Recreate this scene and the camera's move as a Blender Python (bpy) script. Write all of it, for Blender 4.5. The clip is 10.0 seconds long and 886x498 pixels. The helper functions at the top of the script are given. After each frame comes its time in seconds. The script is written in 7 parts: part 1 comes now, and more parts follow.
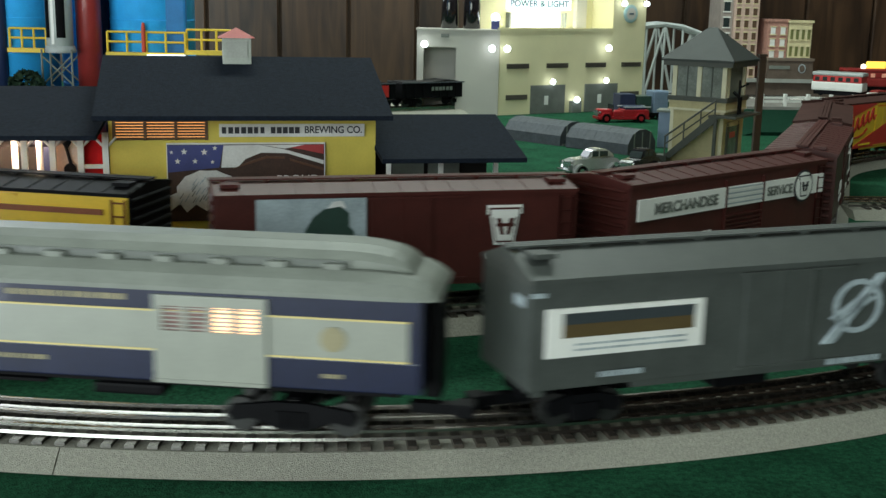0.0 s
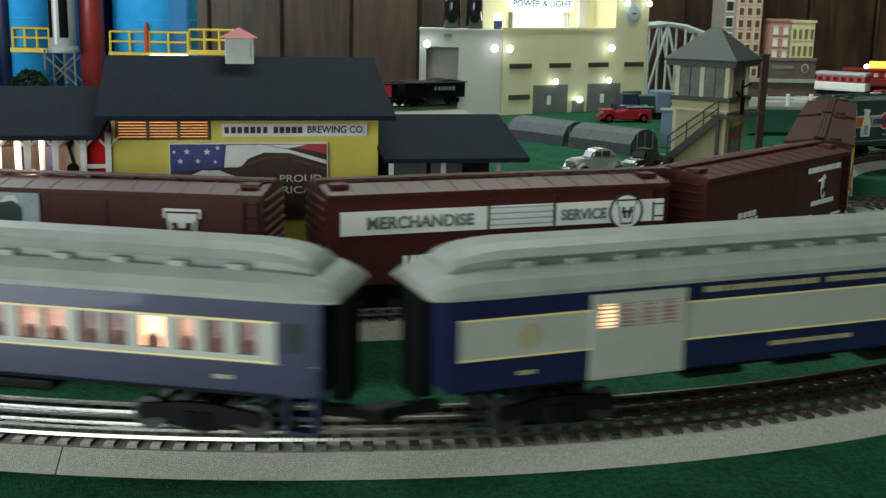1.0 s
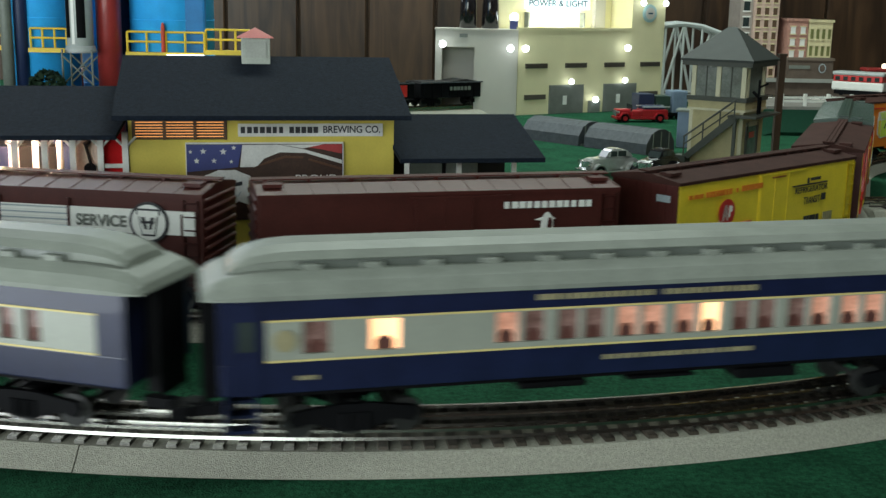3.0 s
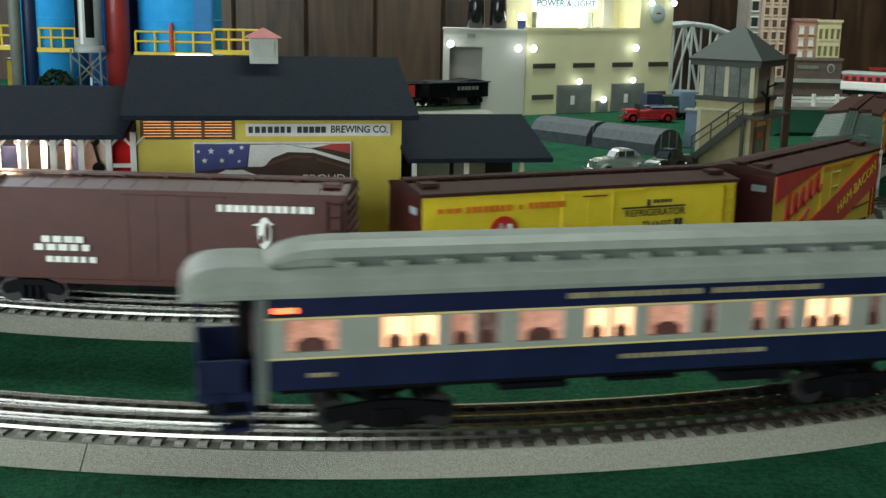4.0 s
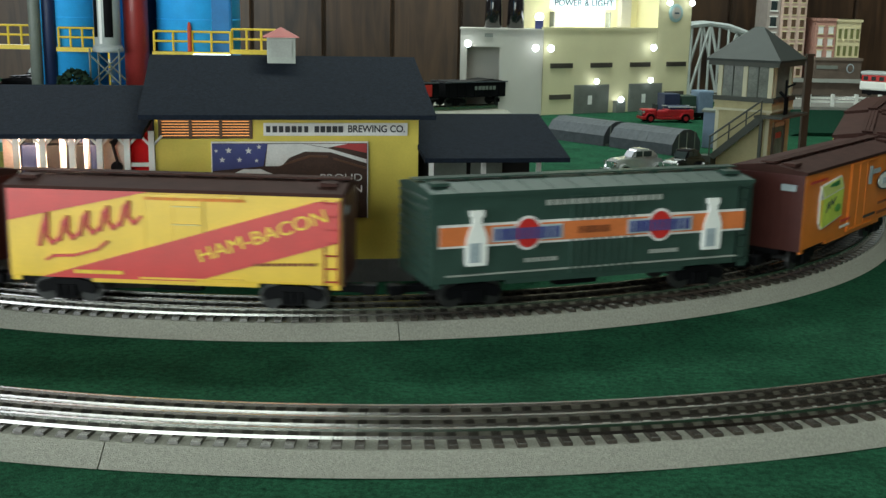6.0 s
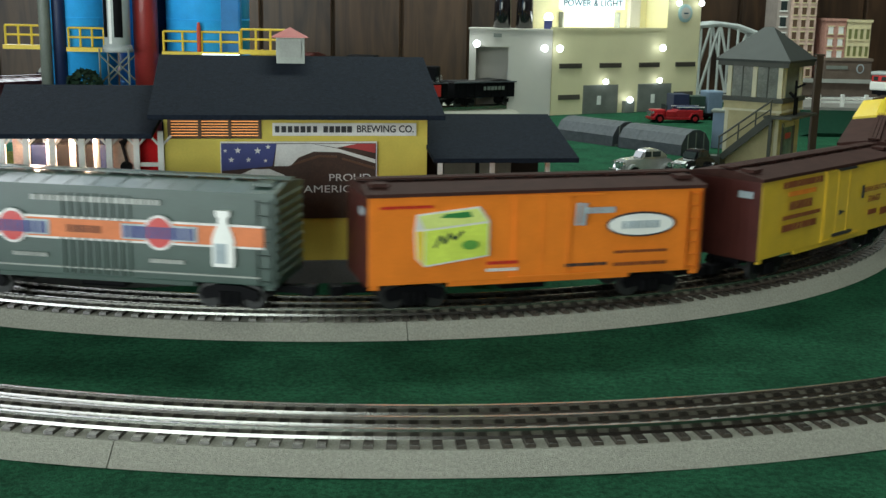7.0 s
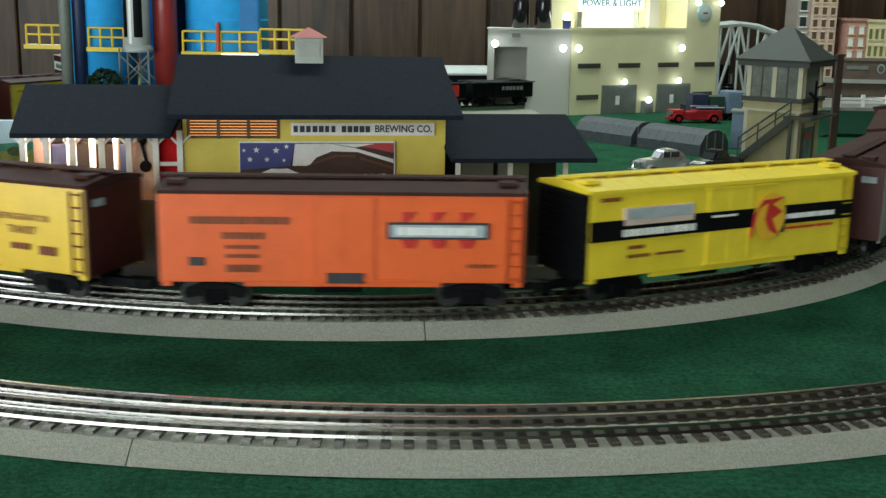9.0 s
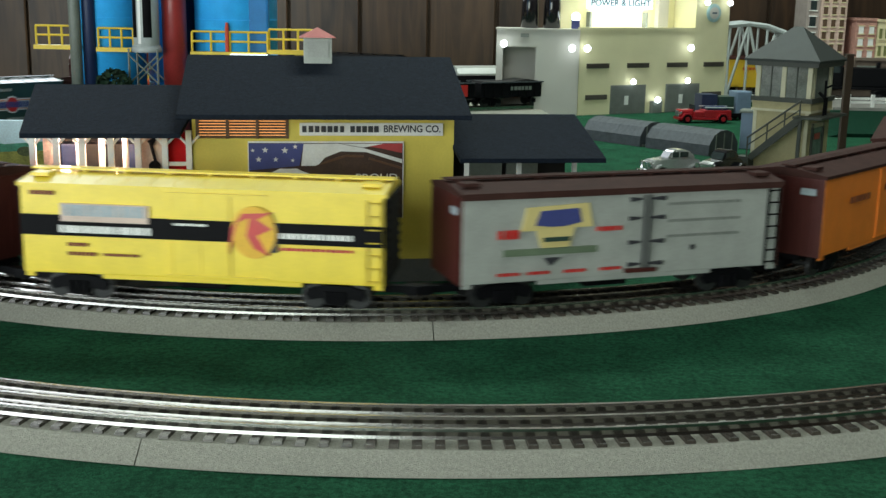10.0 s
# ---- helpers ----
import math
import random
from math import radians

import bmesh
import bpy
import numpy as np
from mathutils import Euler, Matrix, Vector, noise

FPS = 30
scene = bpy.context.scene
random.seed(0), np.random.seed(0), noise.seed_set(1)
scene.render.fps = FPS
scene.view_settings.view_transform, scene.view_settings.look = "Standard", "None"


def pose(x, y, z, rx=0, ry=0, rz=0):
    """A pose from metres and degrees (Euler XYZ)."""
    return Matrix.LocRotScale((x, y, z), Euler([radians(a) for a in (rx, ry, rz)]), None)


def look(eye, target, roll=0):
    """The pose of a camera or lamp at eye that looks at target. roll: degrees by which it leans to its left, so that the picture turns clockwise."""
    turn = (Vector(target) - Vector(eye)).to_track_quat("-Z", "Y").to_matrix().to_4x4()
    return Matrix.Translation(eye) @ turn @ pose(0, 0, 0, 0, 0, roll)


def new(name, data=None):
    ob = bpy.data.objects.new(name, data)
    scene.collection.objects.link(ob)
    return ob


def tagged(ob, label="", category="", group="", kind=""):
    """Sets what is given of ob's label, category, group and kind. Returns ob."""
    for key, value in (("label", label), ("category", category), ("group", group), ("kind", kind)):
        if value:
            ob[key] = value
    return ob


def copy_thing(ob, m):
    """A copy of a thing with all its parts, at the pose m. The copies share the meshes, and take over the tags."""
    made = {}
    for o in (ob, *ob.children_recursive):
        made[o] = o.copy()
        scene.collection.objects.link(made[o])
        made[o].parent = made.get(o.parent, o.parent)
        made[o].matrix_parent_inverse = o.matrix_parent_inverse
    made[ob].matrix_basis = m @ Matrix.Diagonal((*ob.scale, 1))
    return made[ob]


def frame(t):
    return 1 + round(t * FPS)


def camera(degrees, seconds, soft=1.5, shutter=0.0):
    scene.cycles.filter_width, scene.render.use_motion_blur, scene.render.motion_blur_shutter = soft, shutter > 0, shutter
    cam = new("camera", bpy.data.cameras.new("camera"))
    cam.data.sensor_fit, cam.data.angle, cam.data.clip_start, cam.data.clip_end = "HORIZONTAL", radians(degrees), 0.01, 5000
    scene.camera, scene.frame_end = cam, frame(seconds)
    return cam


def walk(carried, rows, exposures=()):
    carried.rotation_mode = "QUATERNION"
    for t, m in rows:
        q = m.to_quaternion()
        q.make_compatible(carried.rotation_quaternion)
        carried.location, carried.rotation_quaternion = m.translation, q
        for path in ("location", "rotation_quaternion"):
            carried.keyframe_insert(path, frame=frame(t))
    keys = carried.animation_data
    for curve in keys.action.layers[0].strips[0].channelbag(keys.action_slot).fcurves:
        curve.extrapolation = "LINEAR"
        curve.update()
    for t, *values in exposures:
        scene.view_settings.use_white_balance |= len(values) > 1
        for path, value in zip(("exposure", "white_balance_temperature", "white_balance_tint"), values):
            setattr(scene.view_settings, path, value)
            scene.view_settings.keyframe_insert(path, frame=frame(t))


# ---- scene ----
H = 0.2231
CAM_ROWS = [
    (0.0, -2.881, -12.46, 1.19), (0.5, -2.83, -12.46, 1.19), (1.0, -2.747, -12.47, 1.18), (1.5, -2.57, -12.47, 1.17),
    (2.0, -2.372, -12.47, 1.16), (2.5, -2.148, -12.48, 1.13), (3.2, -1.875, -12.49, 1.12), (4.0, -1.561, -12.50, 1.12),
    (4.5, -1.348, -12.51, 1.115), (5.0, -1.137, -12.515, 1.11), (5.5, -0.915, -12.525, 1.11), (6.2, -0.61, -12.53, 1.11),
    (7.0, -0.249, -12.53, 1.105), (7.5, 0.0, -12.53, 1.10), (8.0, 0.225, -12.535, 1.09), (8.5, 0.47, -12.54, 1.08),
    (9.0, 0.672, -12.55, 1.08), (9.5, 0.875, -12.555, 1.06), (10.0, 1.113, -12.555, 1.03)]
cam = camera(42.8, 10.0, soft=1.45, shutter=0.42)
walk(cam, [(t, pose(0, 0, H, 90 + p, 0, y) @ pose(0, 0, 0, 0, 0, r)) for t, y, p, r in CAM_ROWS],
     exposures=[(0.0, 0.0), (10.0, 0.0)])

# ---------------------------------------------------------------- light
world = bpy.data.worlds.new("sky")
scene.world = world
world.use_nodes = True
wn = world.node_tree
sky = wn.nodes.new("ShaderNodeTexSky")
sky.sky_type, sky.sun_disc = "NISHITA", False
sky.sun_elevation, sky.sun_rotation = radians(35), radians(250)
wn.links.new(sky.outputs["Color"], wn.nodes["Background"].inputs["Color"])
wn.nodes["Background"].inputs["Strength"].default_value = 0.08


def area_lamp(name, m, w, h, power, color):
    data = bpy.data.lights.new(name, "AREA")
    data.shape, data.size, data.size_y, data.energy, data.color = "RECTANGLE", w, h, power, color
    ob = new(name, data)
    ob.matrix_world = m
    return ob


WINDOW_POWER, FRONT_POWER, BACK_POWER, CEILING_POWER = 62.0, 42.0, 17.0, 16.0
area_lamp("back_window_light", look((-1.25, 2.90, 0.86), (-0.5, 1.0, 0.0)), 0.95, 0.75, BACK_POWER, (0.88, 0.96, 1.0))
area_lamp("window_light", look((-2.34, -0.95, 0.15), (-0.2, 0.8, 0.05)), 1.7, 1.6, WINDOW_POWER, (0.86, 0.95, 1.0))
area_lamp("front_window_light", look((-1.05, -1.86, 0.42), (-0.1, 1.0, 0.1)), 1.5, 1.5, FRONT_POWER, (0.86, 1.0, 0.93))
for px, py in ((-0.3072, 0.853), (-0.2716, 0.8586)):
    bulb = bpy.data.lights.new("platform_bulb_light", "POINT")
    bulb.energy, bulb.color, bulb.shadow_soft_size = 0.17, (1.0, 0.66, 0.46), 0.003
    new("platform_bulb_light", bulb).location = (px, py, 0.1125)
# assumed ceiling lamps out of view; the rear one added to brighten the back
for cx, cy, share in ((0.75, 0.55, 0.52), (0.10, 2.05, 1.9)):
    area_lamp("ceiling_light_glow", look((cx, cy, 1.44), (cx, cy + 0.0001, 0)), 1.2, 0.3, CEILING_POWER * share, (0.86, 1.0, 0.92))


# ---------------------------------------------------------------- materials
def mat(name, color, rough=0.6, metal=0.0, vary=0.12, scale=60.0, bump=0.05, fine=600.0, emit=None, strength=0.0, coat=0.0, island=0.0, gloss=0.4):
    """A surface with grain at two scales: broad mottling and fine relief."""
    m = bpy.data.materials.new(name)
    m.use_nodes = True
    nt = m.node_tree
    b = nt.nodes["Principled BSDF"]
    b.inputs["Roughness"].default_value = rough
    b.inputs["Metallic"].default_value = metal
    b.inputs["Coat Weight"].default_value = coat
    b.inputs["Specular IOR Level"].default_value = gloss
    tc = nt.nodes.new("ShaderNodeTexCoord")
    n1 = nt.nodes.new("ShaderNodeTexNoise")
    n1.inputs["Scale"].default_value, n1.inputs["Detail"].default_value = scale, 4
    n2 = nt.nodes.new("ShaderNodeTexNoise")
    n2.inputs["Scale"].default_value, n2.inputs["Detail"].default_value = fine, 2
    for n in (n1, n2):
        nt.links.new(tc.outputs["Object"], n.inputs["Vector"])
    ramp = nt.nodes.new("ShaderNodeValToRGB")
    lo = [max(0.0, c * (1 - vary * 1.6)) for c in color]
    hi = [min(1.0, c * (1 + vary * 1.2)) for c in color]
    ramp.color_ramp.elements[0].position, ramp.color_ramp.elements[1].position = 0.3, 0.72
    ramp.color_ramp.elements[0].color, ramp.color_ramp.elements[1].color = (*lo, 1), (*hi, 1)
    mix = nt.nodes.new("ShaderNodeMath")
    mix.operation = "MULTIPLY_ADD"
    mix.inputs[1].default_value = 0.4
    nt.links.new(n2.outputs["Fac"], mix.inputs[0])
    half = nt.nodes.new("ShaderNodeMath")
    half.operation = "MULTIPLY"
    half.inputs[1].default_value = 0.6
    nt.links.new(n1.outputs["Fac"], half.inputs[0])
    nt.links.new(half.outputs[0], mix.inputs[2])
    src = mix.outputs[0]
    if island:
        info = nt.nodes.new("ShaderNodeObjectInfo")
        add = nt.nodes.new("ShaderNodeMath")
        add.operation = "MULTIPLY_ADD"
        add.inputs[1].default_value = island
        nt.links.new(info.outputs["Random"], add.inputs[0])
        nt.links.new(src, add.inputs[2])
        sub = nt.nodes.new("ShaderNodeMath")
        sub.operation = "SUBTRACT"
        sub.inputs[1].default_value = island / 2
        nt.links.new(add.outputs[0], sub.inputs[0])
        src = sub.outputs[0]
    nt.links.new(src, ramp.inputs["Fac"])
    nt.links.new(ramp.outputs["Color"], b.inputs["Base Color"])
    if bump:
        bp = nt.nodes.new("ShaderNodeBump")
        bp.inputs["Strength"].default_value, bp.inputs["Distance"].default_value = bump, 0.001
        nt.links.new(n2.outputs["Fac"], bp.inputs["Height"])
        nt.links.new(bp.outputs["Normal"], b.inputs["Normal"])
    if emit:
        b.inputs["Emission Color"].default_value = (*emit, 1)
        b.inputs["Emission Strength"].default_value = strength
    return m


def felt_material():
    m = mat("green_felt", (0.014, 0.068, 0.035), 0.95, vary=0.3, scale=25, bump=0.9, fine=900)
    nt = m.node_tree
    b = nt.nodes["Principled BSDF"]
    b.inputs["Specular IOR Level"].default_value = 0.05
    # tufts: coarse clumps and fine fibres
    tc = nt.nodes["Texture Coordinate"]
    tuft = nt.nodes.new("ShaderNodeTexNoise")
    tuft.inputs["Scale"].default_value, tuft.inputs["Detail"].default_value, tuft.inputs["Roughness"].default_value = 260.0, 5, 0.75
    nt.links.new(tc.outputs["Object"], tuft.inputs["Vector"])
    shade = nt.nodes.new("ShaderNodeMapRange")
    shade.inputs["From Min"].default_value, shade.inputs["From Max"].default_value = 0.32, 0.70
    shade.inputs["To Min"].default_value, shade.inputs["To Max"].default_value = 0.45, 1.55
    nt.links.new(tuft.outputs["Fac"], shade.inputs["Value"])
    mult = nt.nodes.new("ShaderNodeVectorMath")
    mult.operation = "SCALE"
    nt.links.new(nt.nodes["Color Ramp"].outputs["Color"], mult.inputs[0])
    nt.links.new(shade.outputs["Result"], mult.inputs["Scale"])
    nt.links.new(mult.outputs["Vector"], b.inputs["Base Color"])
    return m


def panel_material():
    """Dark stained wood boards with upright grain."""
    m = bpy.data.materials.new("wood_panelling")
    m.use_nodes = True
    nt = m.node_tree
    b = nt.nodes["Principled BSDF"]
    tc = nt.nodes.new("ShaderNodeTexCoord")
    mp = nt.nodes.new("ShaderNodeMapping")
    mp.inputs["Scale"].default_value = (9, 9, 0.9)
    nt.links.new(tc.outputs["Object"], mp.inputs["Vector"])
    n = nt.nodes.new("ShaderNodeTexNoise")
    n.inputs["Scale"].default_value, n.inputs["Detail"].default_value, n.inputs["Distortion"].default_value = 3.0, 6, 1.2
    nt.links.new(mp.outputs["Vector"], n.inputs["Vector"])
    info = nt.nodes.new("ShaderNodeObjectInfo")
    add = nt.nodes.new("ShaderNodeMath")
    add.operation = "MULTIPLY_ADD"
    add.inputs[1].default_value = 0.22
    nt.links.new(info.outputs["Random"], add.inputs[0])
    nt.links.new(n.outputs["Fac"], add.inputs[2])
    r = nt.nodes.new("ShaderNodeValToRGB")
    r.color_ramp.elements[0].position, r.color_ramp.elements[1].position = 0.35, 0.85
    r.color_ramp.elements[0].color, r.color_ramp.elements[1].color = (0.013, 0.006, 0.003, 1), (0.085, 0.044, 0.022, 1)
    # knots: sparse dark ovals, and broad stain patches
    kmap = nt.nodes.new("ShaderNodeMapping")
    kmap.inputs["Scale"].default_value = (6.5, 6.5, 3.2)
    nt.links.new(tc.outputs["Object"], kmap.inputs["Vector"])
    knot = nt.nodes.new("ShaderNodeTexVoronoi")
    knot.inputs["Scale"].default_value = 1.0
    nt.links.new(kmap.outputs["Vector"], knot.inputs["Vector"])
    ring = nt.nodes.new("ShaderNodeMapRange")
    ring.inputs["From Min"].default_value, ring.inputs["From Max"].default_value = 0.02, 0.22
    ring.inputs["To Min"].default_value, ring.inputs["To Max"].default_value = -0.22, 0.0
    nt.links.new(knot.outputs["Distance"], ring.inputs["Value"])
    stain = nt.nodes.new("ShaderNodeTexNoise")
    stain.inputs["Scale"].default_value, stain.inputs["Detail"].default_value = 5.0, 3
    nt.links.new(tc.outputs["Object"], stain.inputs["Vector"])
    patch = nt.nodes.new("ShaderNodeMath")
    patch.operation = "MULTIPLY_ADD"
    patch.inputs[1].default_value, patch.inputs[2].default_value = 0.5, -0.25
    nt.links.new(stain.outputs["Fac"], patch.inputs[0])
    total = nt.nodes.new("ShaderNodeMath")
    nt.links.new(add.outputs[0], total.inputs[0])
    nt.links.new(ring.outputs["Result"], total.inputs[1])
    whole = nt.nodes.new("ShaderNodeMath")
    nt.links.new(total.outputs[0], whole.inputs[0])
    nt.links.new(patch.outputs[0], whole.inputs[1])
    nt.links.new(whole.outputs[0], r.inputs["Fac"])
    nt.links.new(r.outputs["Color"], b.inputs["Base Color"])
    b.inputs["Roughness"].default_value = 0.42
    bp = nt.nodes.new("ShaderNodeBump")
    bp.inputs["Strength"].default_value, bp.inputs["Distance"].default_value = 0.3, 0.002
    nt.links.new(n.outputs["Fac"], bp.inputs["Height"])
    nt.links.new(bp.outputs["Normal"], b.inputs["Normal"])
    return m


FELT = felt_material()
PANEL = panel_material()
BALLAST = mat("grey_ballast", (0.36, 0.35, 0.295), 0.9, vary=0.2, scale=700, bump=0.9, fine=1900)
TIE = mat("dark_brown_tie", (0.050, 0.040, 0.032), 0.27, vary=0.3, scale=300, island=0.25, gloss=0.9)
# ground below the far fence, a darker green than the felt
DARKGROUND = mat("dark_green_turf", (0.007, 0.034, 0.020), 0.95, vary=0.4, scale=200, bump=0.8, fine=900, gloss=0.05)
RAIL = mat("nickel_rail", (0.41, 0.395, 0.37), 0.25, 1.0, vary=0.12)
BLACK = mat("black_plastic", (0.005, 0.005, 0.006), 0.55, vary=0.2, gloss=0.07)
WHEEL = mat("blackened_wheel_metal", (0.05, 0.05, 0.05), 0.4, 0.6)
TUSCAN = mat("tuscan_brown_paint", (0.066, 0.016, 0.013), 0.42, vary=0.14, gloss=0.3)
ROOF_BROWN = mat("boxcar_roof_brown", (0.050, 0.022, 0.018), 0.75, vary=0.2, gloss=0.1)
DARKGREY = mat("dark_grey_car_paint", (0.064, 0.072, 0.067), 0.52, vary=0.12, gloss=0.3)
YELLOW = mat("yellow_reefer_paint", (0.80, 0.60, 0.035), 0.33, vary=0.07, gloss=0.6)
DEEPYELLOW = mat("deep_yellow_paint", (0.72, 0.46, 0.03), 0.33, vary=0.07, gloss=0.6)
ORANGE = mat("orange_reefer_paint", (0.76, 0.20, 0.02), 0.4, vary=0.07, gloss=0.4)
REDORANGE = mat("red_orange_paint", (0.72, 0.115, 0.025), 0.4, vary=0.07, gloss=0.4)
RED = mat("signal_red_paint", (0.52, 0.025, 0.022), 0.33, vary=0.1, gloss=0.6)
GREENCAR = mat("dark_green_car_paint", (0.028, 0.058, 0.046), 0.33, vary=0.12, gloss=0.6)
GREYCAR = mat("light_grey_car_paint", (0.33, 0.34, 0.31), 0.33, vary=0.1, gloss=0.6)
WHITE = mat("white_lettering", (0.80, 0.80, 0.76), 0.5, vary=0.05)
SILVER = mat("silver_grey_paint", (0.42, 0.45, 0.44), 0.45, vary=0.08)
BLUE = mat("royal_blue_car_paint", (0.008, 0.012, 0.040), 0.33, vary=0.18, coat=0.2)
BAND = mat("grey_window_band_paint", (0.27, 0.285, 0.245), 0.33, vary=0.06, gloss=0.6)
CARROOF = mat("grey_coach_roof", (0.20, 0.217, 0.19), 0.5, vary=0.12, gloss=0.3)
CLERE = mat("clerestory_panel_grey", (0.115, 0.128, 0.115), 0.3, vary=0.1)
GOLD = mat("gold_stripe", (0.60, 0.49, 0.20), 0.45, vary=0.05)
GOLDTEXT = mat("dull_gold_lettering", (0.27, 0.24, 0.14), 0.5, vary=0.1)
INK = mat("dark_lettering", (0.03, 0.03, 0.035), 0.55)
BROWNINK = mat("brown_lettering", (0.22, 0.06, 0.02), 0.55)
ORANGEINK = mat("orange_red_lettering", (0.70, 0.20, 0.02), 0.5)
PANE_BRIGHT = mat("lamp_lit_window", (0.9, 0.6, 0.4), 0.3, vary=0.1, scale=150, emit=(1.0, 0.50, 0.23), strength=1.7)
PANE_WARM = mat("warm_lit_window", (0.45, 0.26, 0.2), 0.3, vary=0.5, scale=120, emit=(1.0, 0.42, 0.26), strength=0.35)
PANE_DIM = mat("dim_window", (0.17, 0.11, 0.10), 0.25, vary=0.5, scale=120, emit=(1.0, 0.5, 0.4), strength=0.05)
SILHOUETTE = mat("seat_back_dark_red", (0.10, 0.035, 0.028), 0.7, vary=0.3, scale=200)
REDLAMP = mat("red_marker_lens", (0.8, 0.1, 0.05), 0.3, emit=(1.0, 0.12, 0.04), strength=4.0)
SLATE = mat("charcoal_shingle_roof", (0.0105, 0.0145, 0.023), 0.85, vary=0.3, scale=320, bump=0.5, fine=900, gloss=0.06)
WALLYEL = mat("mustard_clapboard_paint", (0.60, 0.48, 0.085), 0.6, vary=0.06)
WINDOWBROWN = mat("brown_window_slats", (0.10, 0.055, 0.03), 0.6)
GLOWSLIT = mat("orange_lit_slit", (0.8, 0.4, 0.2), 0.5, emit=(1.0, 0.42, 0.12), strength=1.6)
TRIMWHITE = mat("white_trim_paint", (0.72, 0.72, 0.68), 0.5, vary=0.05)
FOUND = mat("grey_foundation", (0.10, 0.10, 0.10), 0.8)
# near-black: shade inside the brewery wings put into the colour; also a wagon load
DARKFILL = mat("dark_interior", (0.012, 0.011, 0.010), 0.8)
SILOBLUE = mat("bright_blue_silo_paint", (0.035, 0.42, 0.98), 0.42, vary=0.1, coat=0.2)
SILONAVY = mat("navy_silo_paint", (0.012, 0.024, 0.075), 0.5, vary=0.1)
PIPERED = mat("dark_red_pipe_paint", (0.30, 0.03, 0.028), 0.42, vary=0.12, coat=0.2)
RAILYEL = mat("yellow_handrail_paint", (0.78, 0.55, 0.05), 0.5)
GREYPIPE = mat("grey_green_pipe", (0.17, 0.19, 0.165), 0.5)
CREAM = mat("cream_concrete", (0.74, 0.68, 0.42), 0.7, vary=0.06, scale=18, bump=0.15)
PALE = mat("pale_concrete", (0.54, 0.51, 0.455), 0.7, vary=0.05, scale=18, bump=0.15)
SHUTTER = mat("grey_shutter_door", (0.19, 0.20, 0.18), 0.55)
VENT = mat("dark_louvre", (0.08, 0.07, 0.055), 0.6)
LAMPWHITE = mat("white_led_bulb", (1, 1, 1), 0.4, emit=(0.86, 0.96, 1.0), strength=6.5)
TROUGH = mat("trough_lamp_lens", (1, 1, 1), 0.4, emit=(0.86, 0.97, 0.95), strength=34.0)
LAMPWARM = mat("warm_platform_bulb", (1, 0.8, 0.6), 0.4, emit=(1.0, 0.62, 0.36), strength=7.0)
SIGNGLOW = mat("backlit_sign_face", (0.85, 0.92, 0.95), 0.5, emit=(0.78, 0.95, 1.0), strength=0.55)
SIGNINK = mat("blue_sign_lettering", (0.015, 0.06, 0.10), 0.5)
TOWERROOF = mat("slate_grey_hip_roof", (0.030, 0.035, 0.032), 0.7, vary=0.1)
TOWERGREY = mat("grey_green_timber", (0.060, 0.064, 0.054), 0.6)
TOWERCREAM = mat("cream_tower_wall", (0.44, 0.38, 0.21), 0.65)
POSTCREAM = mat("cream_post_paint", (0.58, 0.54, 0.38), 0.55, vary=0.08)
POLEBROWN = mat("dark_brown_post", (0.045, 0.025, 0.013), 0.65)
TANKGREY = mat("corrugated_grey_metal", (0.060, 0.068, 0.076), 0.65, 0.0, vary=0.2, scale=160)
STEELGREY = mat("light_grey_girder", (0.40, 0.43, 0.42), 0.5)
BRICKPINK = mat("pinkish_brick", (0.56, 0.40, 0.33), 0.8, vary=0.15, scale=120)
BRICKRED = mat("worn_red_brick", (0.44, 0.23, 0.18), 0.8, vary=0.2, scale=140)
BRICKCREAM = mat("cream_stucco", (0.62, 0.55, 0.33), 0.8, vary=0.1)
STONEBROWN = mat("brown_stone", (0.115, 0.085, 0.065), 0.8, vary=0.2)
BOTTLEGLASS = mat("dark_brown_bottle", (0.014, 0.012, 0.014), 0.12, vary=0.2, coat=0.5)
BUSH = mat("dark_green_foliage", (0.012, 0.035, 0.015), 0.9, vary=0.5, scale=90)
CHROME = mat("chrome_silver", (0.7, 0.7, 0.7), 0.2, 0.9)
GLASS = mat("dark_tinted_glass", (0.03, 0.04, 0.04), 0.08, vary=0.2)
# opaque panes: reflections and the paler inside are put into the colour
PALEGLASS = mat("pale_window_glass", (0.17, 0.19, 0.17), 0.12, vary=0.25, scale=70)
FLAGBLUE = mat("flag_blue_print", (0.05, 0.06, 0.20), 0.5)
FLAGRED = mat("flag_red_print", (0.40, 0.05, 0.05), 0.5)
PRINTBROWN = mat("dark_brown_print", (0.055, 0.028, 0.02), 0.5, vary=0.3)
PRINTWHITE = mat("off_white_print", (0.68, 0.67, 0.65), 0.5)
PRINTGREY = mat("grey_blue_print", (0.36, 0.42, 0.45), 0.5, vary=0.2)
LIME = mat("lime_print", (0.60, 0.72, 0.10), 0.5)
PINKISH = mat("pale_pink_wall", (0.62, 0.48, 0.40), 0.7, vary=0.15, scale=40)
# ceiling out of view; its grey is kept low to cut the bounced fill
PLASTER = mat("ceiling_plaster", (0.25, 0.25, 0.235), 0.9, vary=0.04, scale=4)
CARPET = mat("brown_carpet", (0.14, 0.11, 0.085), 0.95, vary=0.2, scale=30)
WOODTRIM = mat("table_edge_wood", (0.22, 0.13, 0.065), 0.5, vary=0.2, scale=14)


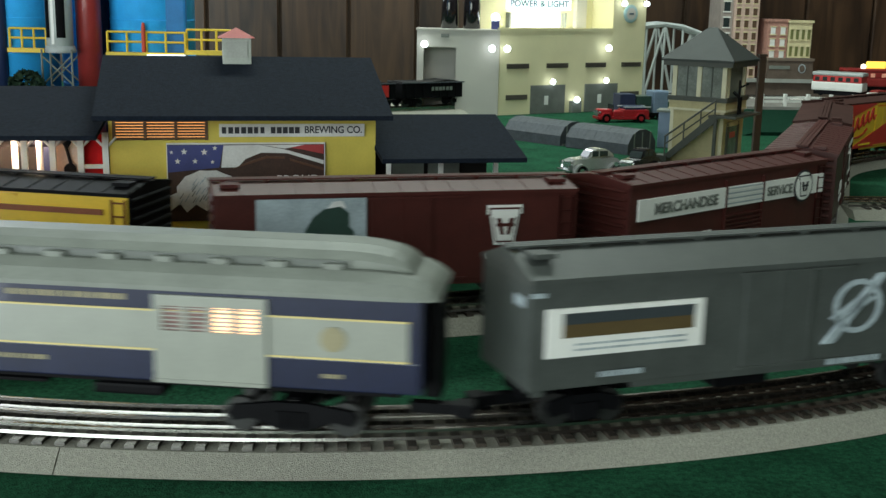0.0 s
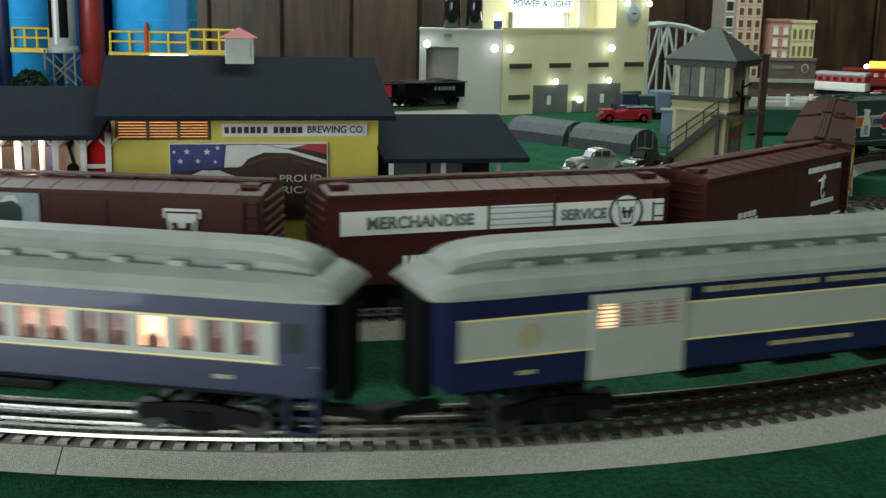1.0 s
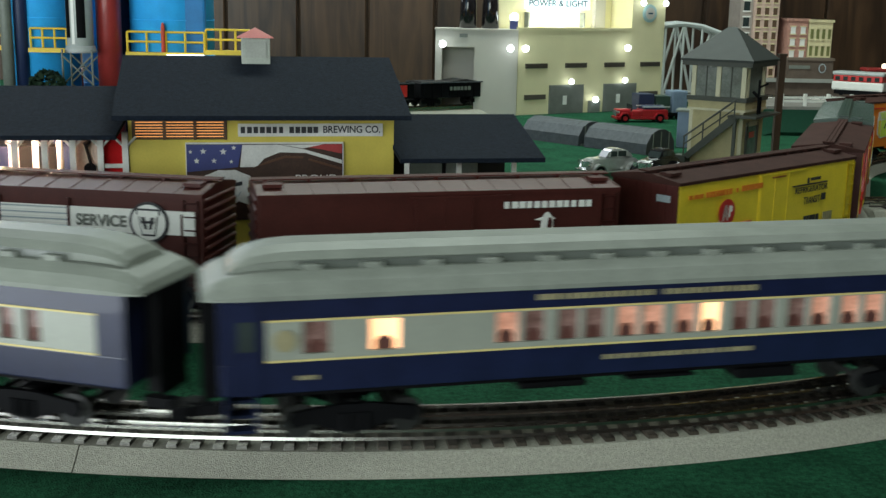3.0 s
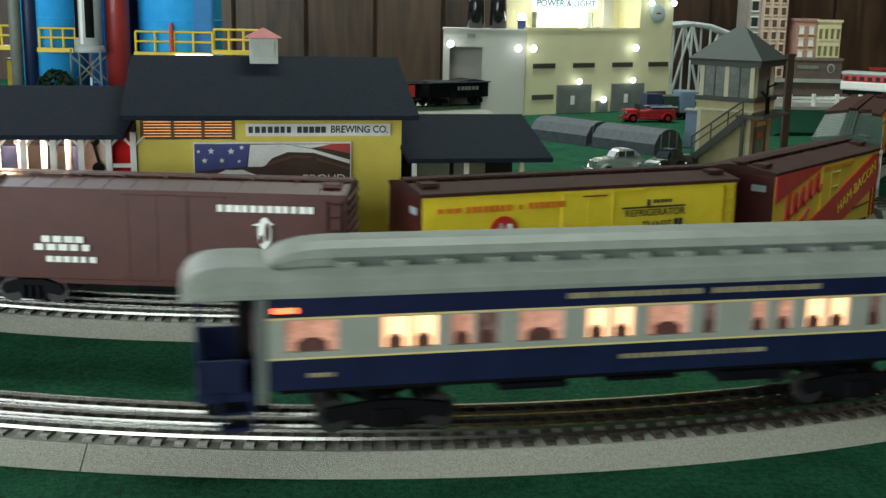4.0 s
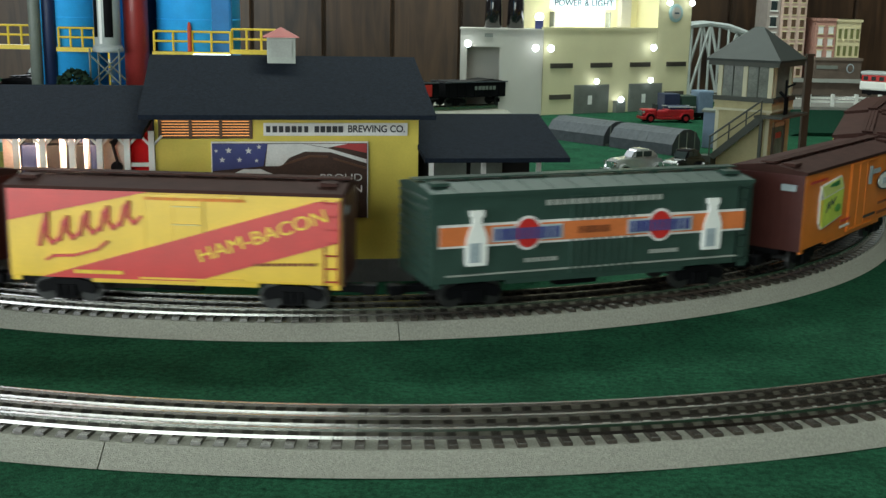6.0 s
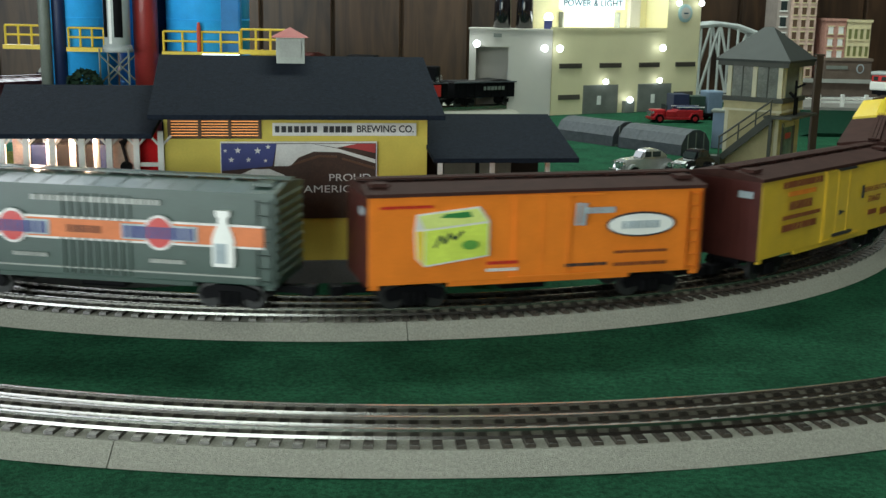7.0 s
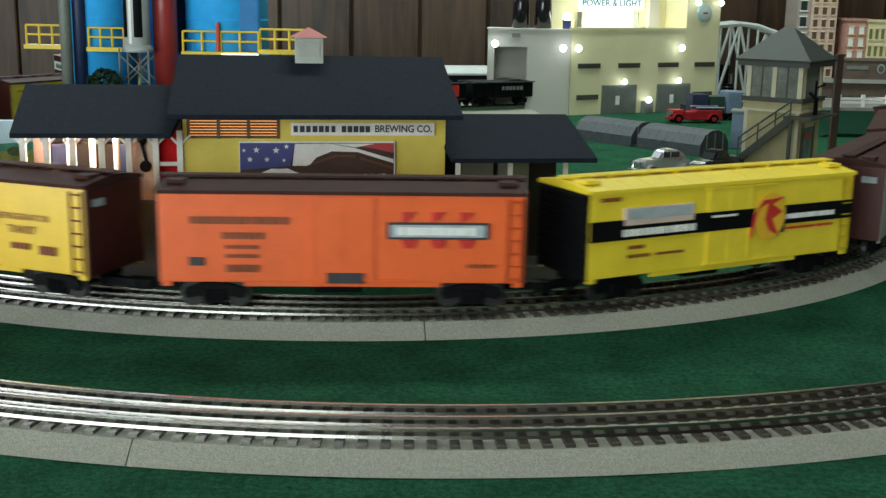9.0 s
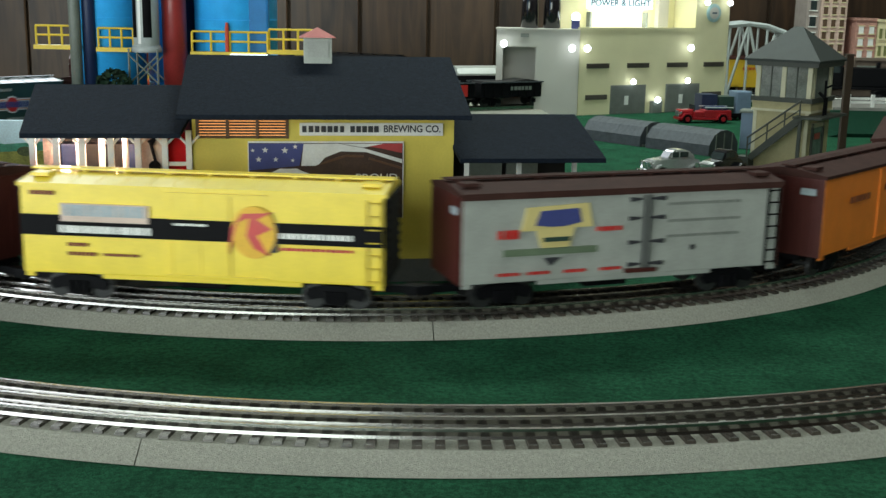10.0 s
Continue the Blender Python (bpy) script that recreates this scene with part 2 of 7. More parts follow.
# ---------------------------------------------------------------- mesh tools
def add_box(bm, x0, x1, y0, y1, z0, z1, bevel=0.0):
    vs = [bm.verts.new((x, y, z)) for x in (x0, x1) for y in (y0, y1) for z in (z0, z1)]
    fs = [bm.faces.new([vs[i] for i in f]) for f in ((0, 1, 3, 2), (4, 6, 7, 5), (0, 4, 5, 1), (2, 3, 7, 6), (0, 2, 6, 4), (1, 5, 7, 3))]
    if bevel:
        edges = {e for f in fs for e in f.edges}
        bmesh.ops.bevel(bm, geom=list(edges), offset=bevel, segments=2, affect="EDGES", profile=0.6)
    return bm


def box(x0, x1, y0, y1, z0, z1, bevel=0.0):
    return add_box(bmesh.new(), x0, x1, y0, y1, z0, z1, bevel)


def add_tube(bm, a, b, r, n=10, r2=None):
    """A capped round bar from a to b."""
    a, b = Vector(a), Vector(b)
    d = (b - a).normalized()
    side = d.orthogonal().normalized()
    up = d.cross(side)
    rings = []
    for p, rad in ((a, r), (b, r if r2 is None else r2)):
        rings.append([bm.verts.new(p + rad * (math.cos(k * math.tau / n) * side + math.sin(k * math.tau / n) * up)) for k in range(n)])
    for k in range(n):
        bm.faces.new((rings[0][k], rings[0][(k + 1) % n], rings[1][(k + 1) % n], rings[1][k]))
    bm.faces.new(rings[0][::-1])
    bm.faces.new(rings[1])
    return bm


def add_lathe(bm, profile, n=24, cx=0.0, cy=0.0):
    """Turned form from (radius, z) pairs round an upright axis."""
    rings = [[bm.verts.new((cx + r * math.cos(k * math.tau / n), cy + r * math.sin(k * math.tau / n), z)) for k in range(n)] for r, z in profile]
    for a, b in zip(rings, rings[1:]):
        for k in range(n):
            bm.faces.new((a[k], a[(k + 1) % n], b[(k + 1) % n], b[k]))
    bm.faces.new(rings[0][::-1])
    bm.faces.new(rings[-1])
    return bm


def add_prism(bm, pts, y0, y1):
    """A flat outline in x and z, given thickness in y."""
    a = [bm.verts.new((x, y0, z)) for x, z in pts]
    b = [bm.verts.new((x, y1, z)) for x, z in pts]
    bm.faces.new(a)
    bm.faces.new(b[::-1])
    n = len(pts)
    for k in range(n):
        bm.faces.new((a[k], b[k], b[(k + 1) % n], a[(k + 1) % n]))
    return bm


def add_extrude_x(bm, pts, x0, x1):
    """A cross-section in y and z, drawn out along x."""
    a = [bm.verts.new((x0, y, z)) for y, z in pts]
    b = [bm.verts.new((x1, y, z)) for y, z in pts]
    bm.faces.new(a[::-1])
    bm.faces.new(b)
    n = len(pts)
    for k in range(n):
        bm.faces.new((a[k], a[(k + 1) % n], b[(k + 1) % n], b[k]))
    return bm


def thing(name, label, category, m=None, group="", kind=""):
    ob = new(name)
    ob.empty_display_size = 0.02
    if m is not None:
        ob.matrix_basis = m
    return tagged(ob, label, category, group, kind)


def part(name, bm, material, parent=None, label="", smooth=False, m=None):
    bmesh.ops.recalc_face_normals(bm, faces=bm.faces)
    me = bpy.data.meshes.new(name)
    bm.to_mesh(me)
    bm.free()
    me.materials.append(material)
    if smooth:
        for p in me.polygons:
            p.use_smooth = True
    ob = new(name, me)
    if parent is not None:
        ob.parent = parent
    if m is not None:
        ob.matrix_basis = m
    if label:
        tagged(ob, label)
    return ob


def shared(name, me, parent, m):
    ob = new(name, me)
    ob.parent = parent
    ob.matrix_basis = m
    return ob


def lettering(name, words, x, z, y, width, height, material, parent, tilt=0.0, label="", shear=0.0, bold=0.0):
    """Words in the built-in font, stretched into a box that starts at x, z, on a face turned to -y."""
    cu = bpy.data.curves.new(name, "FONT")
    cu.body, cu.extrude, cu.shear, cu.offset = words, 0.0, shear, bold
    tmp = bpy.data.objects.new("tmp", cu)
    scene.collection.objects.link(tmp)
    bpy.context.view_layer.update()
    me = bpy.data.meshes.new_from_object(tmp.evaluated_get(bpy.context.evaluated_depsgraph_get()))
    bpy.data.objects.remove(tmp)
    bpy.data.curves.remove(cu)
    bm = bmesh.new()
    bm.from_mesh(me)
    bpy.data.meshes.remove(me)
    xs = [v.co.x for v in bm.verts]
    ys = [v.co.y for v in bm.verts]
    sx, sy = width / (max(xs) - min(xs)), height / (max(ys) - min(ys))
    x_min, y_min = min(xs), min(ys)
    c, s = math.cos(radians(tilt)), math.sin(radians(tilt))
    for v in bm.verts:
        u, w = (v.co.x - x_min) * sx, (v.co.y - y_min) * sy
        v.co = (x + c * u - s * w, y, z + s * u + c * w)
    geom = bmesh.ops.extrude_face_region(bm, geom=bm.faces[:])
    for v in geom["geom"]:
        if isinstance(v, bmesh.types.BMVert):
            v.co.y -= 0.0003
    return part(name, bm, material, parent, label)


def word_bars(name, x0, x1, z0, z1, y, n, material, parent, tilt=0.0, seed=1, label="", grow=0.0):
    """A line of unreadable lettering: short upright bars of uneven width."""
    rnd = random.Random(seed)
    bm = bmesh.new()
    step = (x1 - x0) / n
    c, s = math.cos(radians(tilt)), math.sin(radians(tilt))
    for k in range(n):
        a = x0 + k * step
        w = step * rnd.uniform(0.62, 0.86)
        h0, h1 = z0, z1 + (grow if k == 0 else 0)
        pts = [(a, h0), (a + w, h0), (a + w, h1), (a, h1)]
        pts = [(x0 + c * (p - x0) - s * (q - z0), z0 + s * (p - x0) + c * (q - z0)) for p, q in pts]
        add_prism(bm, pts, y - 0.0004, y + 0.0002)
    return part(name, bm, material, parent, label)


def disc(name, x, z, y, r, material, parent, n=24, depth=0.0006, rz=None):
    bm = bmesh.new()
    rz = rz or r
    add_prism(bm, [(x + r * math.cos(k * math.tau / n), z + rz * math.sin(k * math.tau / n)) for k in range(n)], y - depth, y)
    return part(name, bm, material, parent)


def outline(name, pts, y, material, parent, depth=0.0005, label=""):
    return part(name, add_prism(bmesh.new(), pts, y - depth, y), material, parent, label)


# ---------------------------------------------------------------- the lines of track
RAIL_TOP = 0.0175
FRONT_C, FRONT_R = (-0.0496, 1.3611), 0.8258
REAR_C, REAR_R = (-0.1189, 1.3995), 0.650
REAR_LEFT, LEFT_RUN, REAR_FAR = -0.9, 0.10, -0.98
EAST_RUN, EAST_R = 1.0, 0.30
TIGHT_FROM, TIGHT_R, TIGHT_TO, REAR_BEND, BACK_R, BACK_TURN = 0.277, 0.53, 0.677, 1.08, 0.30, 0.90


FRONT_BEND, LOOP_R = 0.92, 0.45


def front_at(s):
    """The front line: one long bend, then out of it into a return loop."""
    if s > FRONT_BEND:
        p, a0 = front_at(FRONT_BEND)
        a = a0 - (s - FRONT_BEND) / LOOP_R
        return p + LOOP_R * Vector((math.sin(a0) - math.sin(a), math.cos(a) - math.cos(a0))), a
    a = s / FRONT_R
    return Vector((FRONT_C[0] + FRONT_R * math.sin(a), FRONT_C[1] - FRONT_R * math.cos(a))), a


# beyond the west bend: round behind the silos, past the loading wing and over the bridge
WEST_WAY = [(-0.772, 1.357), (-0.730, 1.465), (-0.625, 1.585), (-0.540, 1.740), (-0.580, 1.970), (-0.735, 2.180), (-0.780, 2.420), (-0.620, 2.600), (-0.380, 2.500), (-0.150, 2.395),
            (0.060, 2.405), (0.260, 2.515), (0.440, 2.640), (0.630, 2.655), (0.800, 2.640), (0.980, 2.610), (1.150, 2.500), (1.230, 2.330), (1.240, 2.100)]


def way_table(way, steps=24):
    """A smooth line through points, as rows of distance run, place and heading."""
    pts = [Vector(p) for p in way]
    pts = [2 * pts[0] - pts[1]] + pts + [2 * pts[-1] - pts[-2]]
    line = []
    for p0, p1, p2, p3 in zip(pts, pts[1:], pts[2:], pts[3:]):
        for k in range(steps):
            u = k / steps
            line.append(0.5 * (2 * p1 + u * (p2 - p0) + u * u * (2 * p0 - 5 * p1 + 4 * p2 - p3) + u ** 3 * (3 * p1 - p0 - 3 * p2 + p3)))
    rows, run = [], 0.0
    for p, q in zip(line, line[1:]):
        rows.append((run, p, math.atan2(p.y - q.y, p.x - q.x)))
        run += (q - p).length
    return rows


WEST_TABLE = way_table(WEST_WAY)


def west_at(run):
    """Place and heading after running on westwards; headings point back along the line."""
    lo, hi = 0, len(WEST_TABLE) - 2
    while lo < hi:
        mid = (lo + hi + 1) // 2
        if WEST_TABLE[mid][0] <= run:
            lo = mid
        else:
            hi = mid - 1
    (r0, p0, a0), (r1, p1, a1) = WEST_TABLE[lo], WEST_TABLE[lo + 1]
    u = (run - r0) / (r1 - r0)
    turn = (a1 - a0 + math.pi) % math.tau - math.pi
    return p0.lerp(p1, u), a0 + u * turn


def rear_at(s):
    """Place and heading on the rear line: one long bend that tightens, then a bend the other way, then straight."""
    if s < REAR_FAR:
        return west_at(REAR_FAR - s)
    if s < REAR_LEFT:
        # a short straight length, then the bend goes on
        p, a = rear_at(REAR_LEFT)
        run = min(LEFT_RUN, REAR_LEFT - s)
        shift = -run * Vector((math.cos(a), math.sin(a)))
        a = min(a, (s + LEFT_RUN) / REAR_R)
        return Vector((REAR_C[0] + REAR_R * math.sin(a), REAR_C[1] - REAR_R * math.cos(a))) + shift, a
    if TIGHT_FROM < s <= TIGHT_TO:
        p, a0 = rear_at(TIGHT_FROM)
        a = a0 + (s - TIGHT_FROM) / TIGHT_R
        return p + TIGHT_R * Vector((math.sin(a) - math.sin(a0), math.cos(a0) - math.cos(a))), a
    if TIGHT_TO < s <= REAR_BEND:
        p, a = rear_at(TIGHT_TO)
        return p + (s - TIGHT_TO) * Vector((math.cos(a), math.sin(a))), a
    if s <= TIGHT_FROM:
        a = s / REAR_R
        return Vector((REAR_C[0] + REAR_R * math.sin(a), REAR_C[1] - REAR_R * math.cos(a))), a
    p, a0 = rear_at(REAR_BEND)
    turned = min((s - REAR_BEND) / BACK_R, BACK_TURN)
    a = a0 - turned
    p = p + BACK_R * Vector((math.sin(a0) - math.sin(a), math.cos(a) - math.cos(a0)))
    rest = s - REAR_BEND - BACK_TURN * BACK_R
    if rest > 0:
        p = p + min(rest, EAST_RUN) * Vector((math.cos(a), math.sin(a)))
    if rest > EAST_RUN:
        # round a small return loop at the east end
        b = a - (rest - EAST_RUN) / EAST_R
        p = p + EAST_R * Vector((math.sin(a) - math.sin(b), math.cos(b) - math.cos(a)))
        a = b
    return p, a


def side_at(s):
    """The siding that leaves the rear line."""
    return Vector((0.50 + s, 1.205 + 0.02 * s)), 0.02


def on_track(line, s, half=0.09):
    a, b = line(s - half)[0], line(s + half)[0]
    mid, d = (a + b) / 2, b - a
    return pose(mid.x, mid.y, RAIL_TOP, 0, 0, math.degrees(math.atan2(d.y, d.x)))


def track_strip(line, s0, s1, section, step=0.012):
    """Draws a cross-section (offset outwards, height) along a line of track."""
    bm = bmesh.new()
    n = max(2, int((s1 - s0) / step))
    rings = []
    for k in range(n + 1):
        p, a = line(s0 + (s1 - s0) * k / n)
        out = Vector((math.sin(a), -math.cos(a)))
        rings.append([bm.verts.new((p.x + o * out.x, p.y + o * out.y, z)) for o, z in section])
    m = len(section)
    for r0, r1 in zip(rings, rings[1:]):
        for k in range(m):
            bm.faces.new((r0[k], r0[(k + 1) % m], r1[(k + 1) % m], r1[k]))
    bm.faces.new(rings[0])
    bm.faces.new(rings[-1][::-1])
    return bm


BED = [(-0.0365, 0.0002), (-0.0265, 0.0100), (0.0265, 0.0100), (0.0365, 0.0002)]


def build_track(line, s0, s1, label, joints=()):
    track = thing("model_railway_track", label, "railway track", kind="structure")
    cuts = [s0, *joints, s1]
    for a, b in zip(cuts, cuts[1:]):
        part("roadbed", track_strip(line, a + 0.0003, b - 0.0003, BED), BALLAST, track)
    for off in (-0.0163, 0.0, 0.0163):
        w = 0.0011
        sec = [(off - w, 0.0120), (off - w * 0.5, 0.0135), (off - w, 0.0160), (off - w * 0.9, 0.0175), (off + w * 0.9, 0.0175), (off + w, 0.0160), (off + w * 0.5, 0.0135), (off + w, 0.0120)]
        part("rail", track_strip(line, s0, s1, sec, 0.006), RAIL, track)
    return track


def lay_ties(track, line, s0, s1, pitch=0.0110):
    me = bpy.data.meshes.new("tie")
    bm = box(-0.0027, 0.0027, -0.0248, 0.0248, 0.0092, 0.0118)
    for v in bm.verts:
        if v.co.z > 0.011:
            v.co.x *= 0.86
            v.co.y *= 0.985
    bmesh.ops.recalc_face_normals(bm, faces=bm.faces)
    bm.to_mesh(me)
    bm.free()
    me.materials.append(TIE)
    s = s0
    while s < s1:
        p, a = line(s)
        shared("tie", me, track, pose(p.x, p.y, 0, 0, 0, math.degrees(a)))
        s += pitch


# ---------------------------------------------------------------- the room and the table
def build_room():
    x0, x1, y0, y1, z0, z1 = -2.4, 2.7, -1.9, 2.96, -0.9, 1.5
    tagged(part("floor", box(x0 - 0.1, x1 + 0.1, y0 - 0.1, y1 + 0.1, z0 - 0.1, z0), CARPET), "brown carpeted room floor under the table", "floor", kind="structure")
    tagged(part("ceiling", box(x0 - 0.1, x1 + 0.1, y0 - 0.1, y1 + 0.1, z1, z1 + 0.1), PLASTER), "plain grey ceiling out of view, kept dark to lower fill light", "ceiling", kind="structure")
    tagged(part("wall_east", box(x1, x1 + 0.1, y0, y1, z0, z1), PANEL), "dark wood panelled room wall", "wall", kind="structure")
    # the south wall, behind the viewer, has a wide window
    bm = bmesh.new()
    sx0, sx1, sz0, sz1 = -1.85, -0.25, -0.4, 1.25
    add_box(bm, x0 - 0.1, sx0, y0 - 0.1, y0, z0, z1)
    add_box(bm, sx1, x1 + 0.1, y0 - 0.1, y0, z0, z1)
    add_box(bm, sx0, sx1, y0 - 0.1, y0, z0, sz0)
    add_box(bm, sx0, sx1, y0 - 0.1, y0, sz1, z1)
    tagged(part("wall_south", bm, PANEL), "dark wood panelled room wall with a wide window", "wall", kind="structure")
    win = thing("window_2", "wide white framed window in the panelled wall", "window", kind="structure")
    for a, b, c, d in ((sx0, sx1, sz0, sz0 + 0.04), (sx0, sx1, sz1 - 0.04, sz1), (sx0, sx0 + 0.04, sz0 + 0.04, sz1 - 0.04), (sx1 - 0.04, sx1, sz0 + 0.04, sz1 - 0.04)):
        part("window_frame", box(a, b, y0 - 0.09, y0 - 0.03, c, d), TRIMWHITE, win)
    # the west wall is open at its window
    bm = bmesh.new()
    wy0, wy1, wz0, wz1 = -1.80, -0.10, -0.75, 1.05
    add_box(bm, x0 - 0.1, x0, y0, wy0, z0, z1)
    add_box(bm, x0 - 0.1, x0, wy1, y1, z0, z1)
    add_box(bm, x0 - 0.1, x0, wy0, wy1, z0, wz0)
    add_box(bm, x0 - 0.1, x0, wy0, wy1, wz1, z1)
    tagged(part("wall_west", bm, PANEL), "dark wood panelled room wall with a window", "wall", kind="structure")
    win = thing("window_1", "white framed window in the panelled wall", "window", kind="structure")
    for a, b, c, d in ((wy0, wy1, wz0, wz0 + 0.05), (wy0, wy1, wz1 - 0.05, wz1), (wy0, wy0 + 0.05, wz0 + 0.05, wz1 - 0.05), (wy1 - 0.05, wy1, wz0 + 0.05, wz1 - 0.05), (-0.97, -0.93, wz0 + 0.05, wz1 - 0.05)):
        part("window_frame", box(x0 - 0.09, x0 - 0.03, a, b, c, d), TRIMWHITE, win)
    # back wall: upright boards
    nx0, nx1, nz0, nz1 = -1.77, -0.73, 0.45, 1.27
    bm = bmesh.new()
    add_box(bm, x0 - 0.1, nx0, y1 + 0.008, y1 + 0.1, z0, z1)
    add_box(bm, nx1, x1 + 0.1, y1 + 0.008, y1 + 0.1, z0, z1)
    add_box(bm, nx0, nx1, y1 + 0.008, y1 + 0.1, z0, nz0)
    add_box(bm, nx0, nx1, y1 + 0.008, y1 + 0.1, nz1, z1)
    wall = tagged(part("wall_north", bm, POLEBROWN), "dark stained wood panelled wall of upright boards", "wall", kind="structure")
    win = thing("window_3", "white framed window beside the wood boards", "window", kind="structure")
    for a, b, c, d in ((nx0, nx1, nz0, nz0 + 0.04), (nx0, nx1, nz1 - 0.04, nz1), (nx0, nx0 + 0.04, nz0 + 0.04, nz1 - 0.04), (nx1 - 0.04, nx1, nz0 + 0.04, nz1 - 0.04)):
        part("window_frame", box(a, b, y1 + 0.02, y1 + 0.08, c, d), TRIMWHITE, win)
    rnd = random.Random(4)
    x = -1.28
    while x < x1:
        w = rnd.uniform(0.12, 0.19)
        bm = box(x + 0.003, min(x + w, x1) - 0.003, y1 - 0.006, y1 + 0.006, -0.3, 0.44 if x < nx1 else 0.9)
        bmesh.ops.bevel(bm, geom=[e for e in bm.edges if abs(e.verts[0].co.z - e.verts[1].co.z) > 0.5], offset=0.003, segments=1, affect="EDGES")
        part("plank", bm, PANEL, wall)
        x += w
    # unseen housings to go with the added ceiling lamps
    fixture = thing("ceiling_light", "white ceiling light housing, out of view, assumed", "ceiling light")
    part("housing", box(0.10, 1.40, 0.37, 0.73, 1.455, 1.4995, 0.006), TRIMWHITE, fixture)
    copy_thing(fixture, pose(-0.65, 1.5, 0))


def build_table():
    rnd = random.Random(2)
    bm = bmesh.new()
    nx, ny = 70, 44
    grid = [[bm.verts.new((-2.3 + 4.9 * i / nx, 0.38 + 2.56 * j / ny, rnd.uniform(-0.0006, 0.0))) for j in range(ny + 1)] for i in range(nx + 1)]
    for i in range(nx):
        for j in range(ny):
            bm.faces.new((grid[i][j], grid[i + 1][j], grid[i + 1][j + 1], grid[i][j + 1]))
    tagged(part("ground", bm, FELT, smooth=True), "green felt carpet covering the layout table", "ground cover", kind="structure")
    t = thing("layout_table", "wooden train table under the green felt", "table", kind="structure")
    part("tabletop", box(-2.3, 2.6, 0.38, 2.94, -0.045, -0.004), WOODTRIM, t)
    for x in (-2.2, 0.1, 2.5):
        for y in (0.46, 2.84):
            part("leg", box(x - 0.04, x + 0.04, y - 0.04, y + 0.04, -0.9, -0.045), WOODTRIM, t)


build_room()
build_table()
front_track = build_track(front_at, -1.9, 3.74, "curved grey ballast model track with three shiny rails", joints=(-0.103, 0.40, 0.75))
rear_track = build_track(rear_at, -4.72, 3.72, "inner curved grey ballast track with three rails", joints=(-0.30, 0.095, 0.47))
side_track = build_track(side_at, 0.0, 1.3, "grey ballast siding track leaving the curve")


# ---------------------------------------------------------------- brewery
def gable(bm, x0, x1, y_front, y_ridge, y_back, z_eave, z_ridge, thick=0.003, lip=0.0):
    """Two roof slopes with thickness; the ends lean in by lip at the ridge."""
    for ya, sign in ((y_front, 1), (y_back, -1)):
        lo = [(x0, ya, z_eave), (x1, ya, z_eave), (x1 - lip, y_ridge, z_ridge), (x0 + lip, y_ridge, z_ridge)]
        a = [bm.verts.new(p) for p in lo]
        b = [bm.verts.new((p[0], p[1], p[2] - thick)) for p in lo]
        bm.faces.new(a)
        bm.faces.new(b[::-1])
        for k in range(4):
            bm.faces.new((a[k], a[(k + 1) % 4], b[(k + 1) % 4], b[k]))
    return bm


